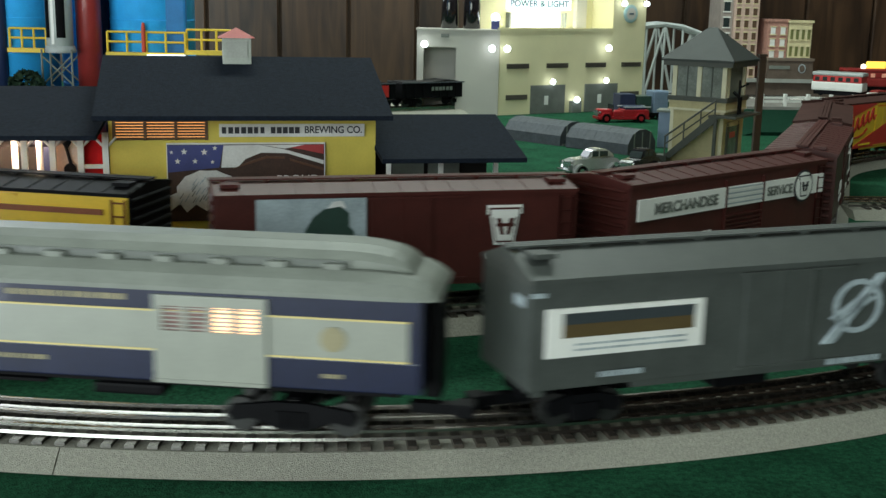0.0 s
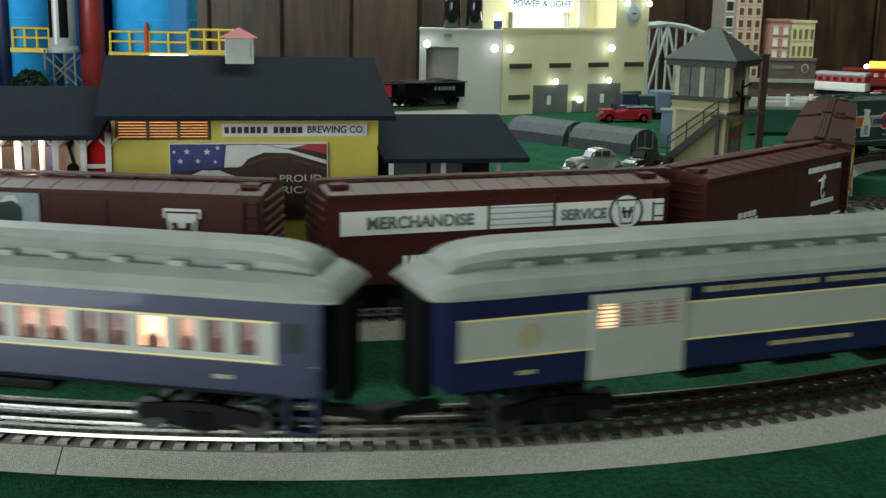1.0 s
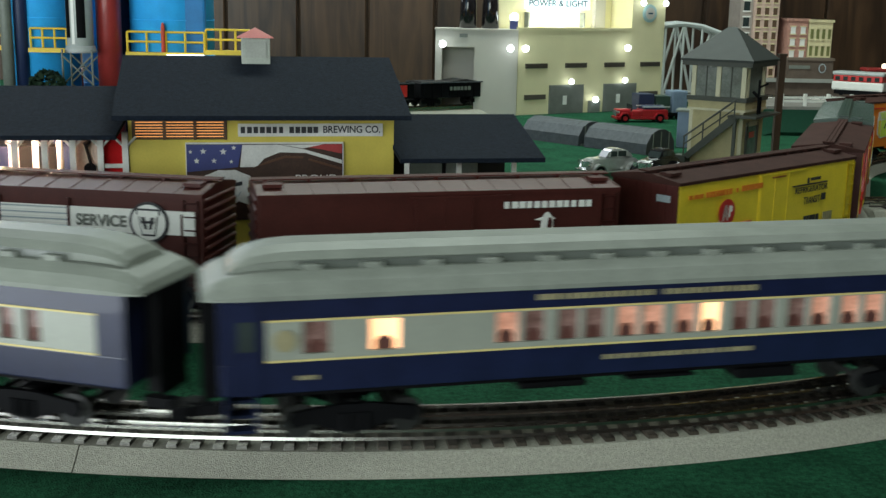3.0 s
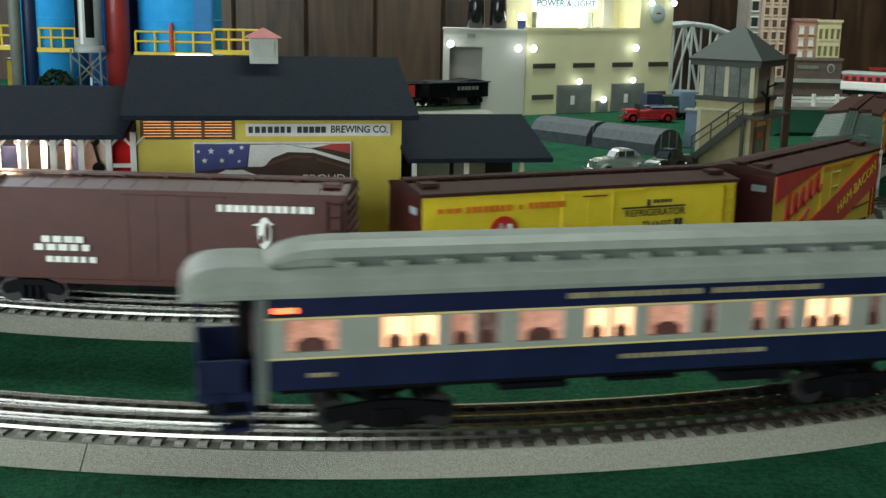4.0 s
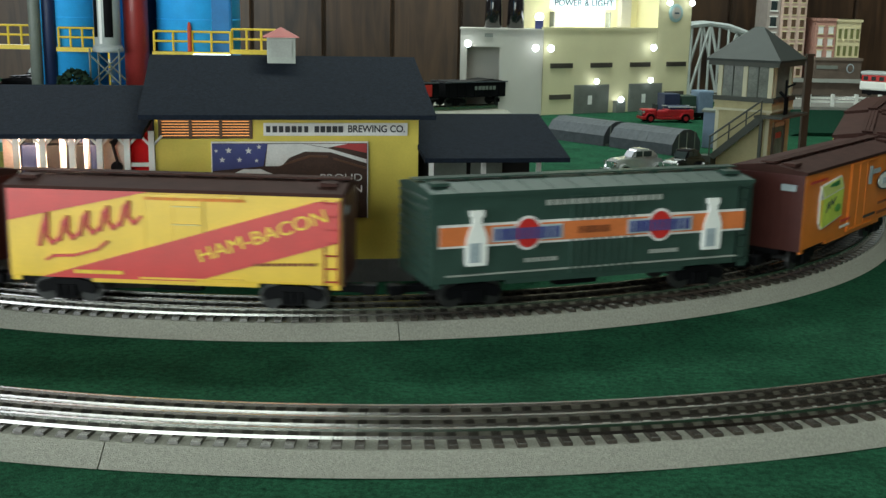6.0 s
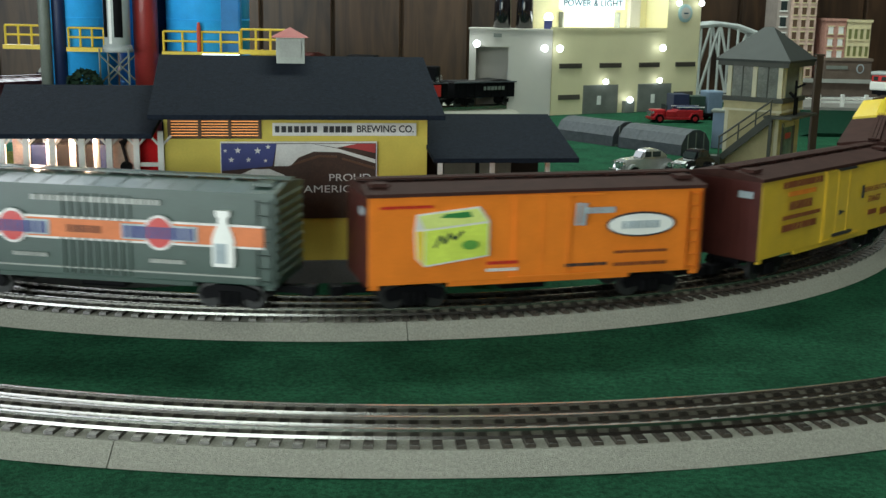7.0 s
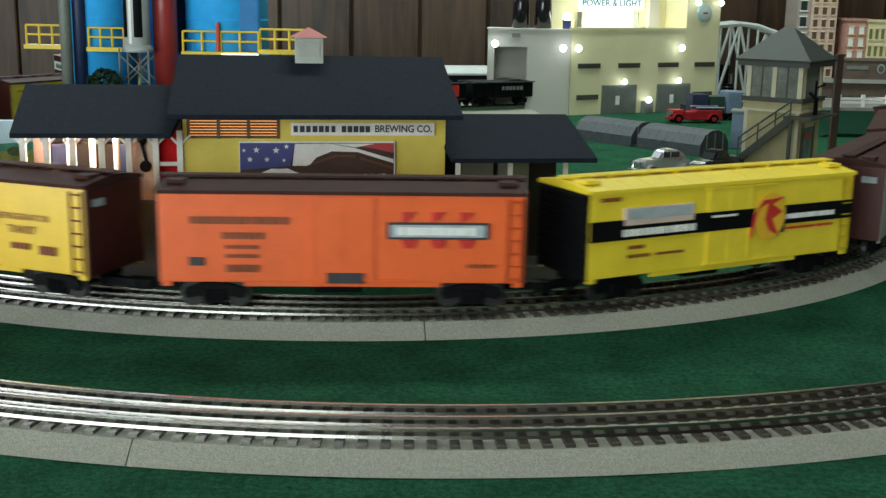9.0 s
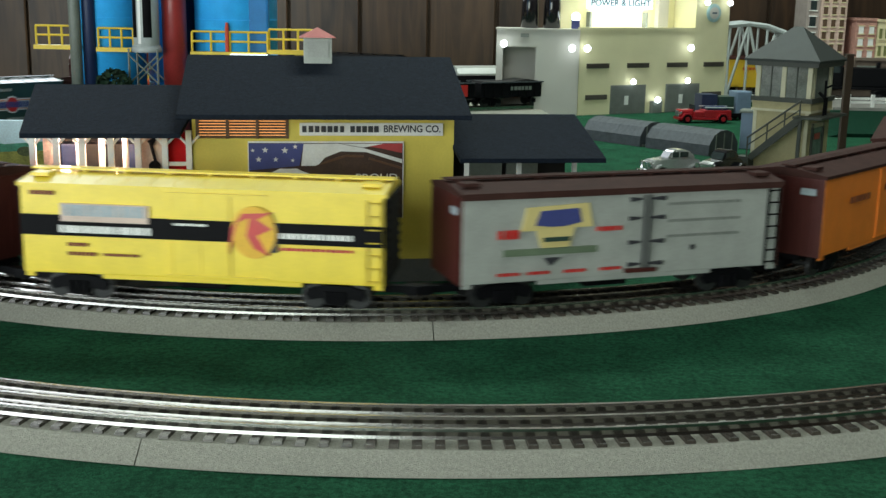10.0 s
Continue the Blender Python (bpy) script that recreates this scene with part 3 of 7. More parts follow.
def build_brewery():
    b = thing("brewery_building", "yellow model brewery with charcoal roof and printed mural", "model building", pose(-0.110, 0.872, 0, 0, 0, 9))
    xl, xr = -0.101, 0.101
    # main hall: front wall with the slatted window cut out
    wx0, wx1, wz0, wz1 = -0.097, -0.029, 0.1145, 0.1298
    bm = bmesh.new()
    hole = [(xl, 0.018), (xr, 0.018), (xr, 0.131), (wx1, 0.131), (wx1, wz0), (wx0, wz0), (wx0, 0.131), (xl, 0.131)]
    part("front_wall", add_prism(bm, hole, 0.0, 0.004), WALLYEL, b)
    part("side_wall", box(xl, xl + 0.004, 0.004, 0.19, 0.018, 0.131), WALLYEL, b)
    part("side_wall", box(xr - 0.004, xr, 0.004, 0.19, 0.018, 0.131), WALLYEL, b)
    part("back_wall", box(xl, xr, 0.19, 0.194, 0.018, 0.131), WALLYEL, b)
    for x in (xl, xr):
        part("gable_end", add_extrude_x(bmesh.new(), [(0.0, 0.131), (0.097, 0.164), (0.194, 0.131)], x - 0.0005, x + 0.002), WALLYEL, b)
    part("foundation", box(xl - 0.004, xr + 0.004, -0.004, 0.2, 0, 0.018), FOUND, b)
    bm = gable(bmesh.new(), xl - 0.0085, xr + 0.0085, -0.034, 0.097, 0.228, 0.1362, 0.1728, 0.0035, lip=-0.001)
    part("roof", bm, SLATE, b)
    w = part("window", box(wx0, wx1, 0.006, 0.0075, wz0, wz1), GLOWSLIT, b, "slatted window lit orange from inside")
    for k in range(4):
        x = wx0 + (wx1 - wx0) * k / 3
        part("mullion", box(x - 0.0012, x + 0.0012, -0.0005, 0.003, wz0, wz1), WINDOWBROWN, w)
    for k in range(7):
        z = wz0 + (wz1 - wz0) * (k + 0.2) / 7
        part("slat", box(wx0, wx1, 0.001, 0.0055, z, z + 0.0013), WINDOWBROWN, w)
    sign = part("sign", box(-0.0195, 0.092, -0.0016, 0, 0.1170, 0.1268), PRINTWHITE, b, "white sign board with dark lettering")
    word_bars("lettering", -0.0175, 0.0165, 0.1196, 0.1245, -0.0016, 7, INK, sign, seed=3)
    word_bars("lettering", 0.0195, 0.0225 + 0.02, 0.1196, 0.1245, -0.0016, 5, INK, sign, seed=5)
    lettering("lettering", "BREWING CO.", 0.0455, 0.1196, -0.0016, 0.0445, 0.0056, INK, sign, bold=0.018)
    # printed mural
    mx0, mx1, mz0, mz1 = -0.0585, 0.0605, 0.052, 0.1113
    mural = part("mural", box(mx0, mx1, -0.0014, 0, mz0, mz1), PRINTBROWN, b, "printed mural with flag, eagle head and bottle")
    part("border", box(mx0 - 0.0006, mx1 + 0.0006, -0.002, -0.0002, mz1, mz1 + 0.0012), PRINTWHITE, mural)
    for x in (mx0 - 0.0007, mx1):
        part("border", box(x, x + 0.0007, -0.002, -0.0002, mz0, mz1), PRINTWHITE, mural)
    yy = -0.0014
    outline("flag_canton", [(mx0, 0.090), (-0.020, 0.0935), (-0.0165, 0.1108), (mx0, 0.1108)], yy, FLAGBLUE, mural)
    outline("flag_stripe", [(-0.0165, 0.1105), (0.010, 0.1108), (0.030, 0.1072), (0.060, 0.0985), (0.060, 0.0955), (0.032, 0.1042), (0.012, 0.1048), (0.000, 0.1000), (-0.006, 0.0935), (-0.0185, 0.0935)], yy, PRINTWHITE, mural)
    outline("flag_stripe", [(0.018, 0.1108), (0.060, 0.1108), (0.060, 0.1035), (0.044, 0.1070)], yy, FLAGRED, mural)
    outline("flag_stripe", [(0.012, 0.1108), (0.045, 0.1108), (0.03, 0.1078)], yy - 0.0004, PRINTWHITE, mural)
    pts = []
    for k in range(13):
        a = math.pi * k / 12
        pts.append((-0.0285 + 0.0245 * math.cos(a) * (1.0 if k % 2 else 0.96), 0.0745 + 0.0175 * math.sin(a) * (1.0 if k % 2 else 0.95)))
    pts += [(-0.0575, 0.072), (-0.0575, 0.060), (-0.050, 0.066), (-0.045, 0.059), (-0.038, 0.065), (-0.030, 0.060), (-0.020, 0.067), (-0.012, 0.064), (-0.0065, 0.069)]
    outline("eagle_head", pts, yy - 0.0003, PRINTWHITE, mural)
    rnd = random.Random(21)
    for k in range(26):
        u = k / 25
        a = math.pi * (0.08 + 0.95 * u)
        x, z = -0.0315 + 0.0175 * math.cos(a) * rnd.uniform(0.25, 1.0), 0.070 + 0.0185 * math.sin(a) * rnd.uniform(0.1, 0.95)
        d = rnd.uniform(0.0025, 0.006)
        outline("feather_mark", [(x, z), (x + 0.0009, z + 0.0006), (x - d * 0.5, z - d), (x - d * 0.62, z - d * 0.9)], yy - 0.0006, PRINTGREY if k % 3 else SHUTTER, mural)
    for pts_ in ([(-0.010, 0.0925), (0.004, 0.0985), (0.016, 0.1022), (0.030, 0.1015), (0.030, 0.1000), (0.016, 0.1004), (0.004, 0.0965)], [(0.034, 0.1000), (0.060, 0.0925), (0.060, 0.0905), (0.034, 0.0985)]):
        outline("bottle_sheen", pts_, yy - 0.0002, mat("brown_sheen_print", (0.11, 0.05, 0.03), 0.4), mural)
    outline("eagle_beak", [(-0.012, 0.083), (-0.004, 0.080), (-0.002, 0.071), (-0.007, 0.074), (-0.013, 0.074)], yy - 0.0007, mat("beak_print", (0.45, 0.33, 0.14), 0.5), mural)
    outline("eagle_eye", [(-0.026, 0.081), (-0.017, 0.0825), (-0.017, 0.0795), (-0.023, 0.0785)], yy - 0.0007, INK, mural)
    for sx, sz, r in ((-0.051, 0.0985, 0.0024), (-0.046, 0.1058, 0.0026), (-0.031, 0.1055, 0.0028), (-0.038, 0.0985, 0.0022), (-0.023, 0.1085, 0.0020), (-0.025, 0.0978, 0.0016), (-0.0555, 0.1055, 0.0016)):
        outline("star", [(sx + (r if k % 2 == 0 else r * 0.42) * math.sin(k * math.pi / 5), sz + (r if k % 2 == 0 else r * 0.42) * math.cos(k * math.pi / 5)) for k in range(10)], yy - 0.0004, PRINTWHITE, mural)
    lettering("lettering", "PROUD", 0.024, 0.0815, yy, 0.0325, 0.0056, PRINTWHITE, mural)
    lettering("lettering", "AMERICAN", 0.004, 0.0725, yy, 0.0525, 0.0056, PRINTWHITE, mural)
    # roof cupola
    c = part("cupola", box(-0.0146, 0.0087, 0.078, 0.102, 0.155, 0.1885, 0.0006), mat("cupola_grey", (0.36, 0.38, 0.34), 0.6), b, "grey louvred cupola with red hip roof")
    part("cupola_louvre", box(-0.0116, 0.0057, 0.0772, 0.078, 0.1725, 0.186), GREYCAR, c)
    bm = bmesh.new()
    top = bm.verts.new((-0.003, 0.090, 0.1968))
    low = [bm.verts.new(p) for p in ((-0.0181, 0.074, 0.1886), (0.0120, 0.074, 0.1886), (0.0120, 0.106, 0.1886), (-0.0181, 0.106, 0.1886))]
    for k in range(4):
        bm.faces.new((low[k], low[(k + 1) % 4], top))
    bm.faces.new(low[::-1])
    part("cupola_roof", bm, mat("faded_red_roof", (0.42, 0.085, 0.075), 0.6), c)
    # platform wing (open shed)
    part("wing_roof", gable(bmesh.new(), -0.220, xl - 0.006, -0.034, 0.085, 0.20, 0.1222, 0.1483, 0.0035, lip=-0.012), SLATE, b)
    part("platform", box(-0.222, xl, -0.006, 0.17, 0, 0.066), FOUND, b)
    for k, x in enumerate((-0.2185, -0.2015, -0.1825, -0.1615, -0.1415, -0.1215, -0.1035)):
        p = part("post", box(x - 0.0022, x + 0.0022, -0.002, 0.0024, 0.066, 0.1205), TRIMWHITE, b, "white timber post")
        for sgn in (-1, 1):
            bm = bmesh.new()
            add_tube(bm, (x + sgn * 0.001, 0, 0.1095), (x + sgn * 0.0080, 0, 0.1170), 0.0011, 6)
            part("brace", bm, TRIMWHITE, p)
    part("platform_rail", box(-0.1215, -0.1035, -0.001, 0.0014, 0.0935, 0.0965), TRIMWHITE, b)
    part("red_door", box(-0.1205, -0.105, 0.0045, 0.0065, 0.066, 0.1185), mat("matt_red_door_paint", (0.50, 0.012, 0.014), 0.8, vary=0.1, gloss=0.1), b, "bright red door panel")
    part("back_wall", box(-0.1415, -0.1215, 0.006, 0.0075, 0.066, 0.1205), PINKISH, b, "pale wall with a small cart before it")
    # far wall near-black: the shade under the wing roof is in its colour
    part("back_wall", box(-0.222, -0.1425, 0.060, 0.063, 0.066, 0.130), DARKFILL, b)
    part("lit_wall", box(-0.2135, -0.2035, 0.012, 0.014, 0.066, 0.1205), PINKISH, b)
    for x in (-0.2085, -0.1885, -0.1715, -0.1535):
        bm = bmesh.new()
        add_tube(bm, (x, 0.02, 0.066), (x, 0.02, 0.1205), 0.0024, 8)
        part("lit_post", bm, TRIMWHITE, b, "white post lit by a platform lamp")
    for x in (-0.198, -0.162):
        bm = bmesh.new()
        bmesh.ops.create_uvsphere(bm, u_segments=10, v_segments=8, radius=0.0026)
        part("platform_lamp", bm, LAMPWARM, b, "small warm bulb", m=pose(x, 0.0105, 0.1175))
    part("lit_bench", box(-0.203, -0.150, 0.012, 0.018, 0.066, 0.0865), mat("orange_crate_paint", (0.75, 0.27, 0.09), 0.6), b)
    bm = bmesh.new()
    bmesh.ops.create_cone(bm, cap_ends=True, segments=16, radius1=0.0045, radius2=0.0045, depth=0.0012)
    part("cart_wheel", bm, BLACK, b, m=pose(-0.130, 0.004, 0.0925, 90, 0, 0))
    bm = bmesh.new()
    add_tube(bm, (-0.133, 0.004, 0.110), (-0.129, 0.004, 0.114), 0.0028, 8, 0.0014)
    add_tube(bm, (-0.129, 0.004, 0.095), (-0.1325, 0.004, 0.110), 0.0012, 8)
    part("hand_cart", bm, BLACK, b)
    # the near-black crates carry the shade at the back of the platform
    for x, m_ in ((-0.198, SILONAVY), (-0.180, DARKFILL), (-0.153, SILONAVY), (-0.166, DARKFILL)):
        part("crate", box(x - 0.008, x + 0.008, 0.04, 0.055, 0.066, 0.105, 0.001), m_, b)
    for x, z0, z1, m_ in ((-0.1935, 0.104, 0.119, PRINTWHITE), (-0.1575, 0.066, 0.112, SILONAVY), (-0.1475, 0.066, 0.108, SILONAVY), (-0.176, 0.108, 0.119, PRINTWHITE), (-0.1655, 0.066, 0.098, CHROME)):
        part("crate", box(x - 0.006, x + 0.006, 0.056, 0.059, z0, z1), m_, b)
    # low wing
    part("low_wing_roof", gable(bmesh.new(), xr + 0.0005, xr + 0.1145, -0.034, 0.085, 0.20, 0.1035, 0.1255, 0.0035, lip=-0.004), SLATE, b)
    # a solid near-black block gives the shade inside the low wing
    part("low_wing_back", box(xr + 0.002, xr + 0.098, 0.03, 0.15, 0, 0.102), DARKFILL, b)
    part("low_wing_floor", box(xr + 0.002, xr + 0.098, -0.01, 0.15, 0, 0.012), FOUND, b)
    for x in (xr + 0.018, xr + 0.048):
        part("low_wing_door", box(x, x + 0.026, 0.026, 0.0295, 0.012, 0.098), GREYPIPE, b)
    for x in (xr + 0.010, xr + 0.052, xr + 0.097):
        part("low_wing_post", box(x - 0.0018, x + 0.0018, -0.006, -0.0025, 0.012, 0.103), TRIMWHITE, b)
    bm = bmesh.new()
    bmesh.ops.create_uvsphere(bm, u_segments=8, v_segments=6, radius=0.0012)
    part("low_wing_lamp", bm, LAMPWHITE, b, "tiny white bulb", m=pose(xr + 0.047, 0.0, 0.0985))


build_brewery()


def build_loader():
    l = thing("forklift", "small yellow forklift by the brewery wall", "toy forklift", pose(0.040, 0.868, 0.012, 0, 0, 9))
    part("body", box(-0.008, 0.008, -0.010, 0.010, 0.004, 0.017, 0.002), YELLOW, l)
    part("cab", box(-0.0065, 0.0065, -0.006, 0.008, 0.017, 0.034, 0.001), BLACK, l)
    part("roof", box(-0.0075, 0.0075, -0.008, 0.009, 0.034, 0.0365, 0.0006), YELLOW, l)
    for x in (-0.0062, 0.0062):
        part("mast", box(x - 0.0009, x + 0.0009, -0.0125, -0.0105, 0.002, 0.040), YELLOW, l)
        for y in (-0.007, 0.007):
            part("wheel", add_tube(bmesh.new(), (x * 1.3 - 0.001, y, 0.004), (x * 1.3 + 0.001, y, 0.004), 0.004, 14), BLACK, l)
    part("white_crate", box(-0.007, 0.007, 0.0, 0.010, 0.0366, 0.058, 0.0006), TRIMWHITE, l)


build_loader()


def build_scenery_board():
    b = thing("scenery_board", "low printed scenery board with sky, hills and grass", "board", pose(-0.478, 1.13, 0, 0, 0, 6))
    part("panel", box(-0.16, 0.10, 0, 0.006, 0, 0.094), mat("sky_print", (0.50, 0.66, 0.74), 0.6, vary=0.2, scale=26), b)
    hills = [(-0.158, 0.060), (-0.12, 0.073), (-0.08, 0.068), (-0.03, 0.0755), (0.01, 0.070), (0.06, 0.074), (0.098, 0.069), (0.098, 0.001), (-0.158, 0.001)]
    outline("printed_hills", hills, -0.0002, mat("hill_print", (0.05, 0.24, 0.16), 0.6, vary=0.3, scale=50), b)
    field = [(-0.158, 0.058), (-0.10, 0.063), (-0.02, 0.061), (0.05, 0.064), (0.098, 0.060), (0.098, 0.001), (-0.158, 0.001)]
    outline("printed_field", field, -0.0008, mat("field_print", (0.26, 0.27, 0.06), 0.6, vary=0.4, scale=60), b)
    for x, z in ((-0.06, 0.062), (-0.005, 0.060), (0.03, 0.063), (-0.11, 0.061)):
        disc("printed_shrub", x, z, -0.0014, 0.008, mat("shrub_print", (0.07, 0.09, 0.035), 0.7, vary=0.5, scale=150), b, n=14, rz=0.005)
    part("foot", box(-0.16, 0.10, -0.008, 0.014, -0.0002, 0.004), WOODTRIM, b)


build_scenery_board()


# ---------------------------------------------------------------- silos behind the brewery
def handrail(parent, x0, x1, y, z0, z1, posts):
    r = part("handrail", box(x0, x1, y - 0.012, y + 0.003, z0 - 0.004, z0 + 0.0015), RAILYEL, parent, "yellow walkway with handrails")
    bm = bmesh.new()
    for z in (z1, (z0 + z1) / 2 + 0.001):
        add_tube(bm, (x0, y, z), (x1, y, z), 0.0014, 8)
    part("rail_bar", bm, RAILYEL, r)
    for k in range(posts):
        x = x0 + (x1 - x0) * k / (posts - 1)
        bm = bmesh.new()
        add_tube(bm, (x, y, z0), (x, y, z1), 0.0016, 8)
        part("rail_post", bm, RAILYEL, r)


def build_silos():
    s = thing("grain_silo_plant", "tall bright blue silos with yellow walkways and red pipe", "model silo", pose(0, 1.5, 0))
    for name, x, y, r, m in (("silo", -0.484, 0.045, 0.045, SILOBLUE), ("silo", -0.315, 0.05, 0.055, SILOBLUE), ("silo", -0.415, 0.16, 0.05, SILOBLUE), ("silo", -0.392, 0.065, 0.026, SILONAVY)):
        bm = add_lathe(bmesh.new(), [(r, 0), (r, 0.42), (r * 0.6, 0.47), (r * 0.2, 0.49)], 40, x, y)
        o = part(name, bm, m, s, smooth=True)
        for k in range(9):
            z = 0.05 + 0.046 * k
            part("hoop", add_lathe(bmesh.new(), [(r * 1.004, z), (r * 1.012, z + 0.0008), (r * 1.004, z + 0.0016)], 40, x, y), m, o)
    part("panel_column", box(-0.316, -0.263, 0.002, 0.014, 0, 0.40, 0.003), mat("mid_blue_casing_paint", (0.012, 0.17, 0.44), 0.55, vary=0.1), s, "flat darker blue casing panel")
    bm = add_tube(bmesh.new(), (-0.3855, 0.0, 0.0), (-0.3875, 0.0, 0.43), 0.0158, 24)
    part("red_pipe", bm, PIPERED, s, "thick dark red upright pipe", smooth=True)
    bm = add_tube(bmesh.new(), (-0.5135, -0.012, 0), (-0.5135, -0.012, 0.4), 0.0075, 16)
    part("grey_pipe", bm, GREYPIPE, s, "grey green upright pipe", smooth=True)
    bm = add_tube(bmesh.new(), (-0.499, 0.0, 0), (-0.499, 0.0, 0.4), 0.0085, 16)
    part("navy_pipe", bm, SILONAVY, s, smooth=True)
    handrail(s, -0.568, -0.517, -0.004, 0.152, 0.178, 4)
    handrail(s, -0.486, -0.440, -0.004, 0.150, 0.176, 4)
    handrail(s, -0.362, -0.263, -0.006, 0.147, 0.174, 5)
    handrail(s, -0.262, -0.205, 0.0, 0.1505, 0.178, 4)
    bm = bmesh.new()
    add_tube(bm, (-0.3155, -0.009, 0.147), (-0.3155, -0.009, 0.178), 0.0026, 8)
    add_tube(bm, (-0.3155, -0.009, 0.178), (-0.3155, -0.009, 0.186), 0.0028, 8, 0.0015)
    part("red_hydrant_post", bm, mat("red_orange_valve", (0.6, 0.08, 0.04), 0.5), s)
    part("flood_light", box(-0.309, -0.262, -0.022, -0.012, 0.1405, 0.1465, 0.001), mat("cool_flood_lens", (0.9, 0.95, 1), 0.4, emit=(0.72, 0.9, 1.0), strength=2.6), s, "cool white flood light strip")
    # silver can on a braced stand
    can = thing("beverage_can_tank", "silver and black can shaped tank on a lattice stand", "model tank", pose(-0.4165, 1.475, 0))
    part("tank", add_lathe(bmesh.new(), [(0.012, 0.150), (0.0165, 0.155), (0.0165, 0.25), (0.012, 0.256)], 28), SILVER, can, smooth=True)
    for a0, a1, z0, z1, m in ((-150, -120, 0.166, 0.25, BLACK), (-112, -98, 0.158, 0.25, WHITE), (-88, -50, 0.166, 0.25, BLACK)):
        bm = bmesh.new()
        n = 6
        cols = [[bm.verts.new((0.0168 * math.cos(radians(a0 + (a1 - a0) * k / n)), 0.0168 * math.sin(radians(a0 + (a1 - a0) * k / n)), z)) for z in (z0, z1)] for k in range(n + 1)]
        for p, q in zip(cols, cols[1:]):
            bm.faces.new((p[0], q[0], q[1], p[1]))
        part("label_strip", bm, m, can, smooth=True)
    bm = bmesh.new()
    for x in (-0.0185, 0.0185):
        for y in (-0.0185, 0.0185):
            add_tube(bm, (x, y, 0), (x, y, 0.152), 0.0015, 6)
    for y in (-0.0185, 0.0185):
        for z in (0.03, 0.07, 0.108):
            add_tube(bm, (-0.0185, y, z), (0.0185, y, z + 0.036), 0.0011, 6)
            add_tube(bm, (0.0185, y, z), (-0.0185, y, z + 0.036), 0.0011, 6)
    part("lattice_stand", bm, GREYPIPE, can)
    part("base_ring", add_lathe(bmesh.new(), [(0.019, 0.147), (0.0195, 0.150), (0.0175, 0.156)], 28), SILVER, can, smooth=True)
    bush = thing("bush", "small dark green bush behind the roof", "bush", pose(-0.447, 1.43, 0))
    rnd = random.Random(8)
    bm = bmesh.new()
    for k in range(420):
        a, h = rnd.uniform(0, math.tau), rnd.uniform(0, 1)
        r = 0.027 * math.sqrt(max(0.05, 1 - h * h)) * rnd.uniform(0.7, 1.05)
        p = Vector((r * math.cos(a), r * math.sin(a), 0.09 + 0.036 * h))
        d = Vector((rnd.gauss(0, 1), rnd.gauss(0, 1), rnd.gauss(0, 1))).normalized() * 0.0042
        e = d.orthogonal().normalized() * 0.003
        bm.faces.new([bm.verts.new(p + q) for q in (-d, e, d, -e)])
    part("crown", bm, BUSH, bush)
    part("trunk", add_tube(bmesh.new(), (0, 0, 0), (0, 0, 0.1), 0.004, 8, 0.003), POLEBROWN, bush)


build_silos()


# ---------------------------------------------------------------- power house
def lamp_on_wall(parent, x, y, z, r=0.0052):
    bm = bmesh.new()
    add_tube(bm, (x, y + 0.008, z + 0.004), (x, y, z + 0.004), 0.001, 6)
    arm = part("wall_lamp", bm, BLACK, parent, "small wall lamp with bright white bulb")
    bm = bmesh.new()
    bmesh.ops.create_uvsphere(bm, u_segments=12, v_segments=8, radius=r)
    part("bulb", bm, LAMPWHITE, arm, smooth=True, m=pose(x, y - 0.002, z))


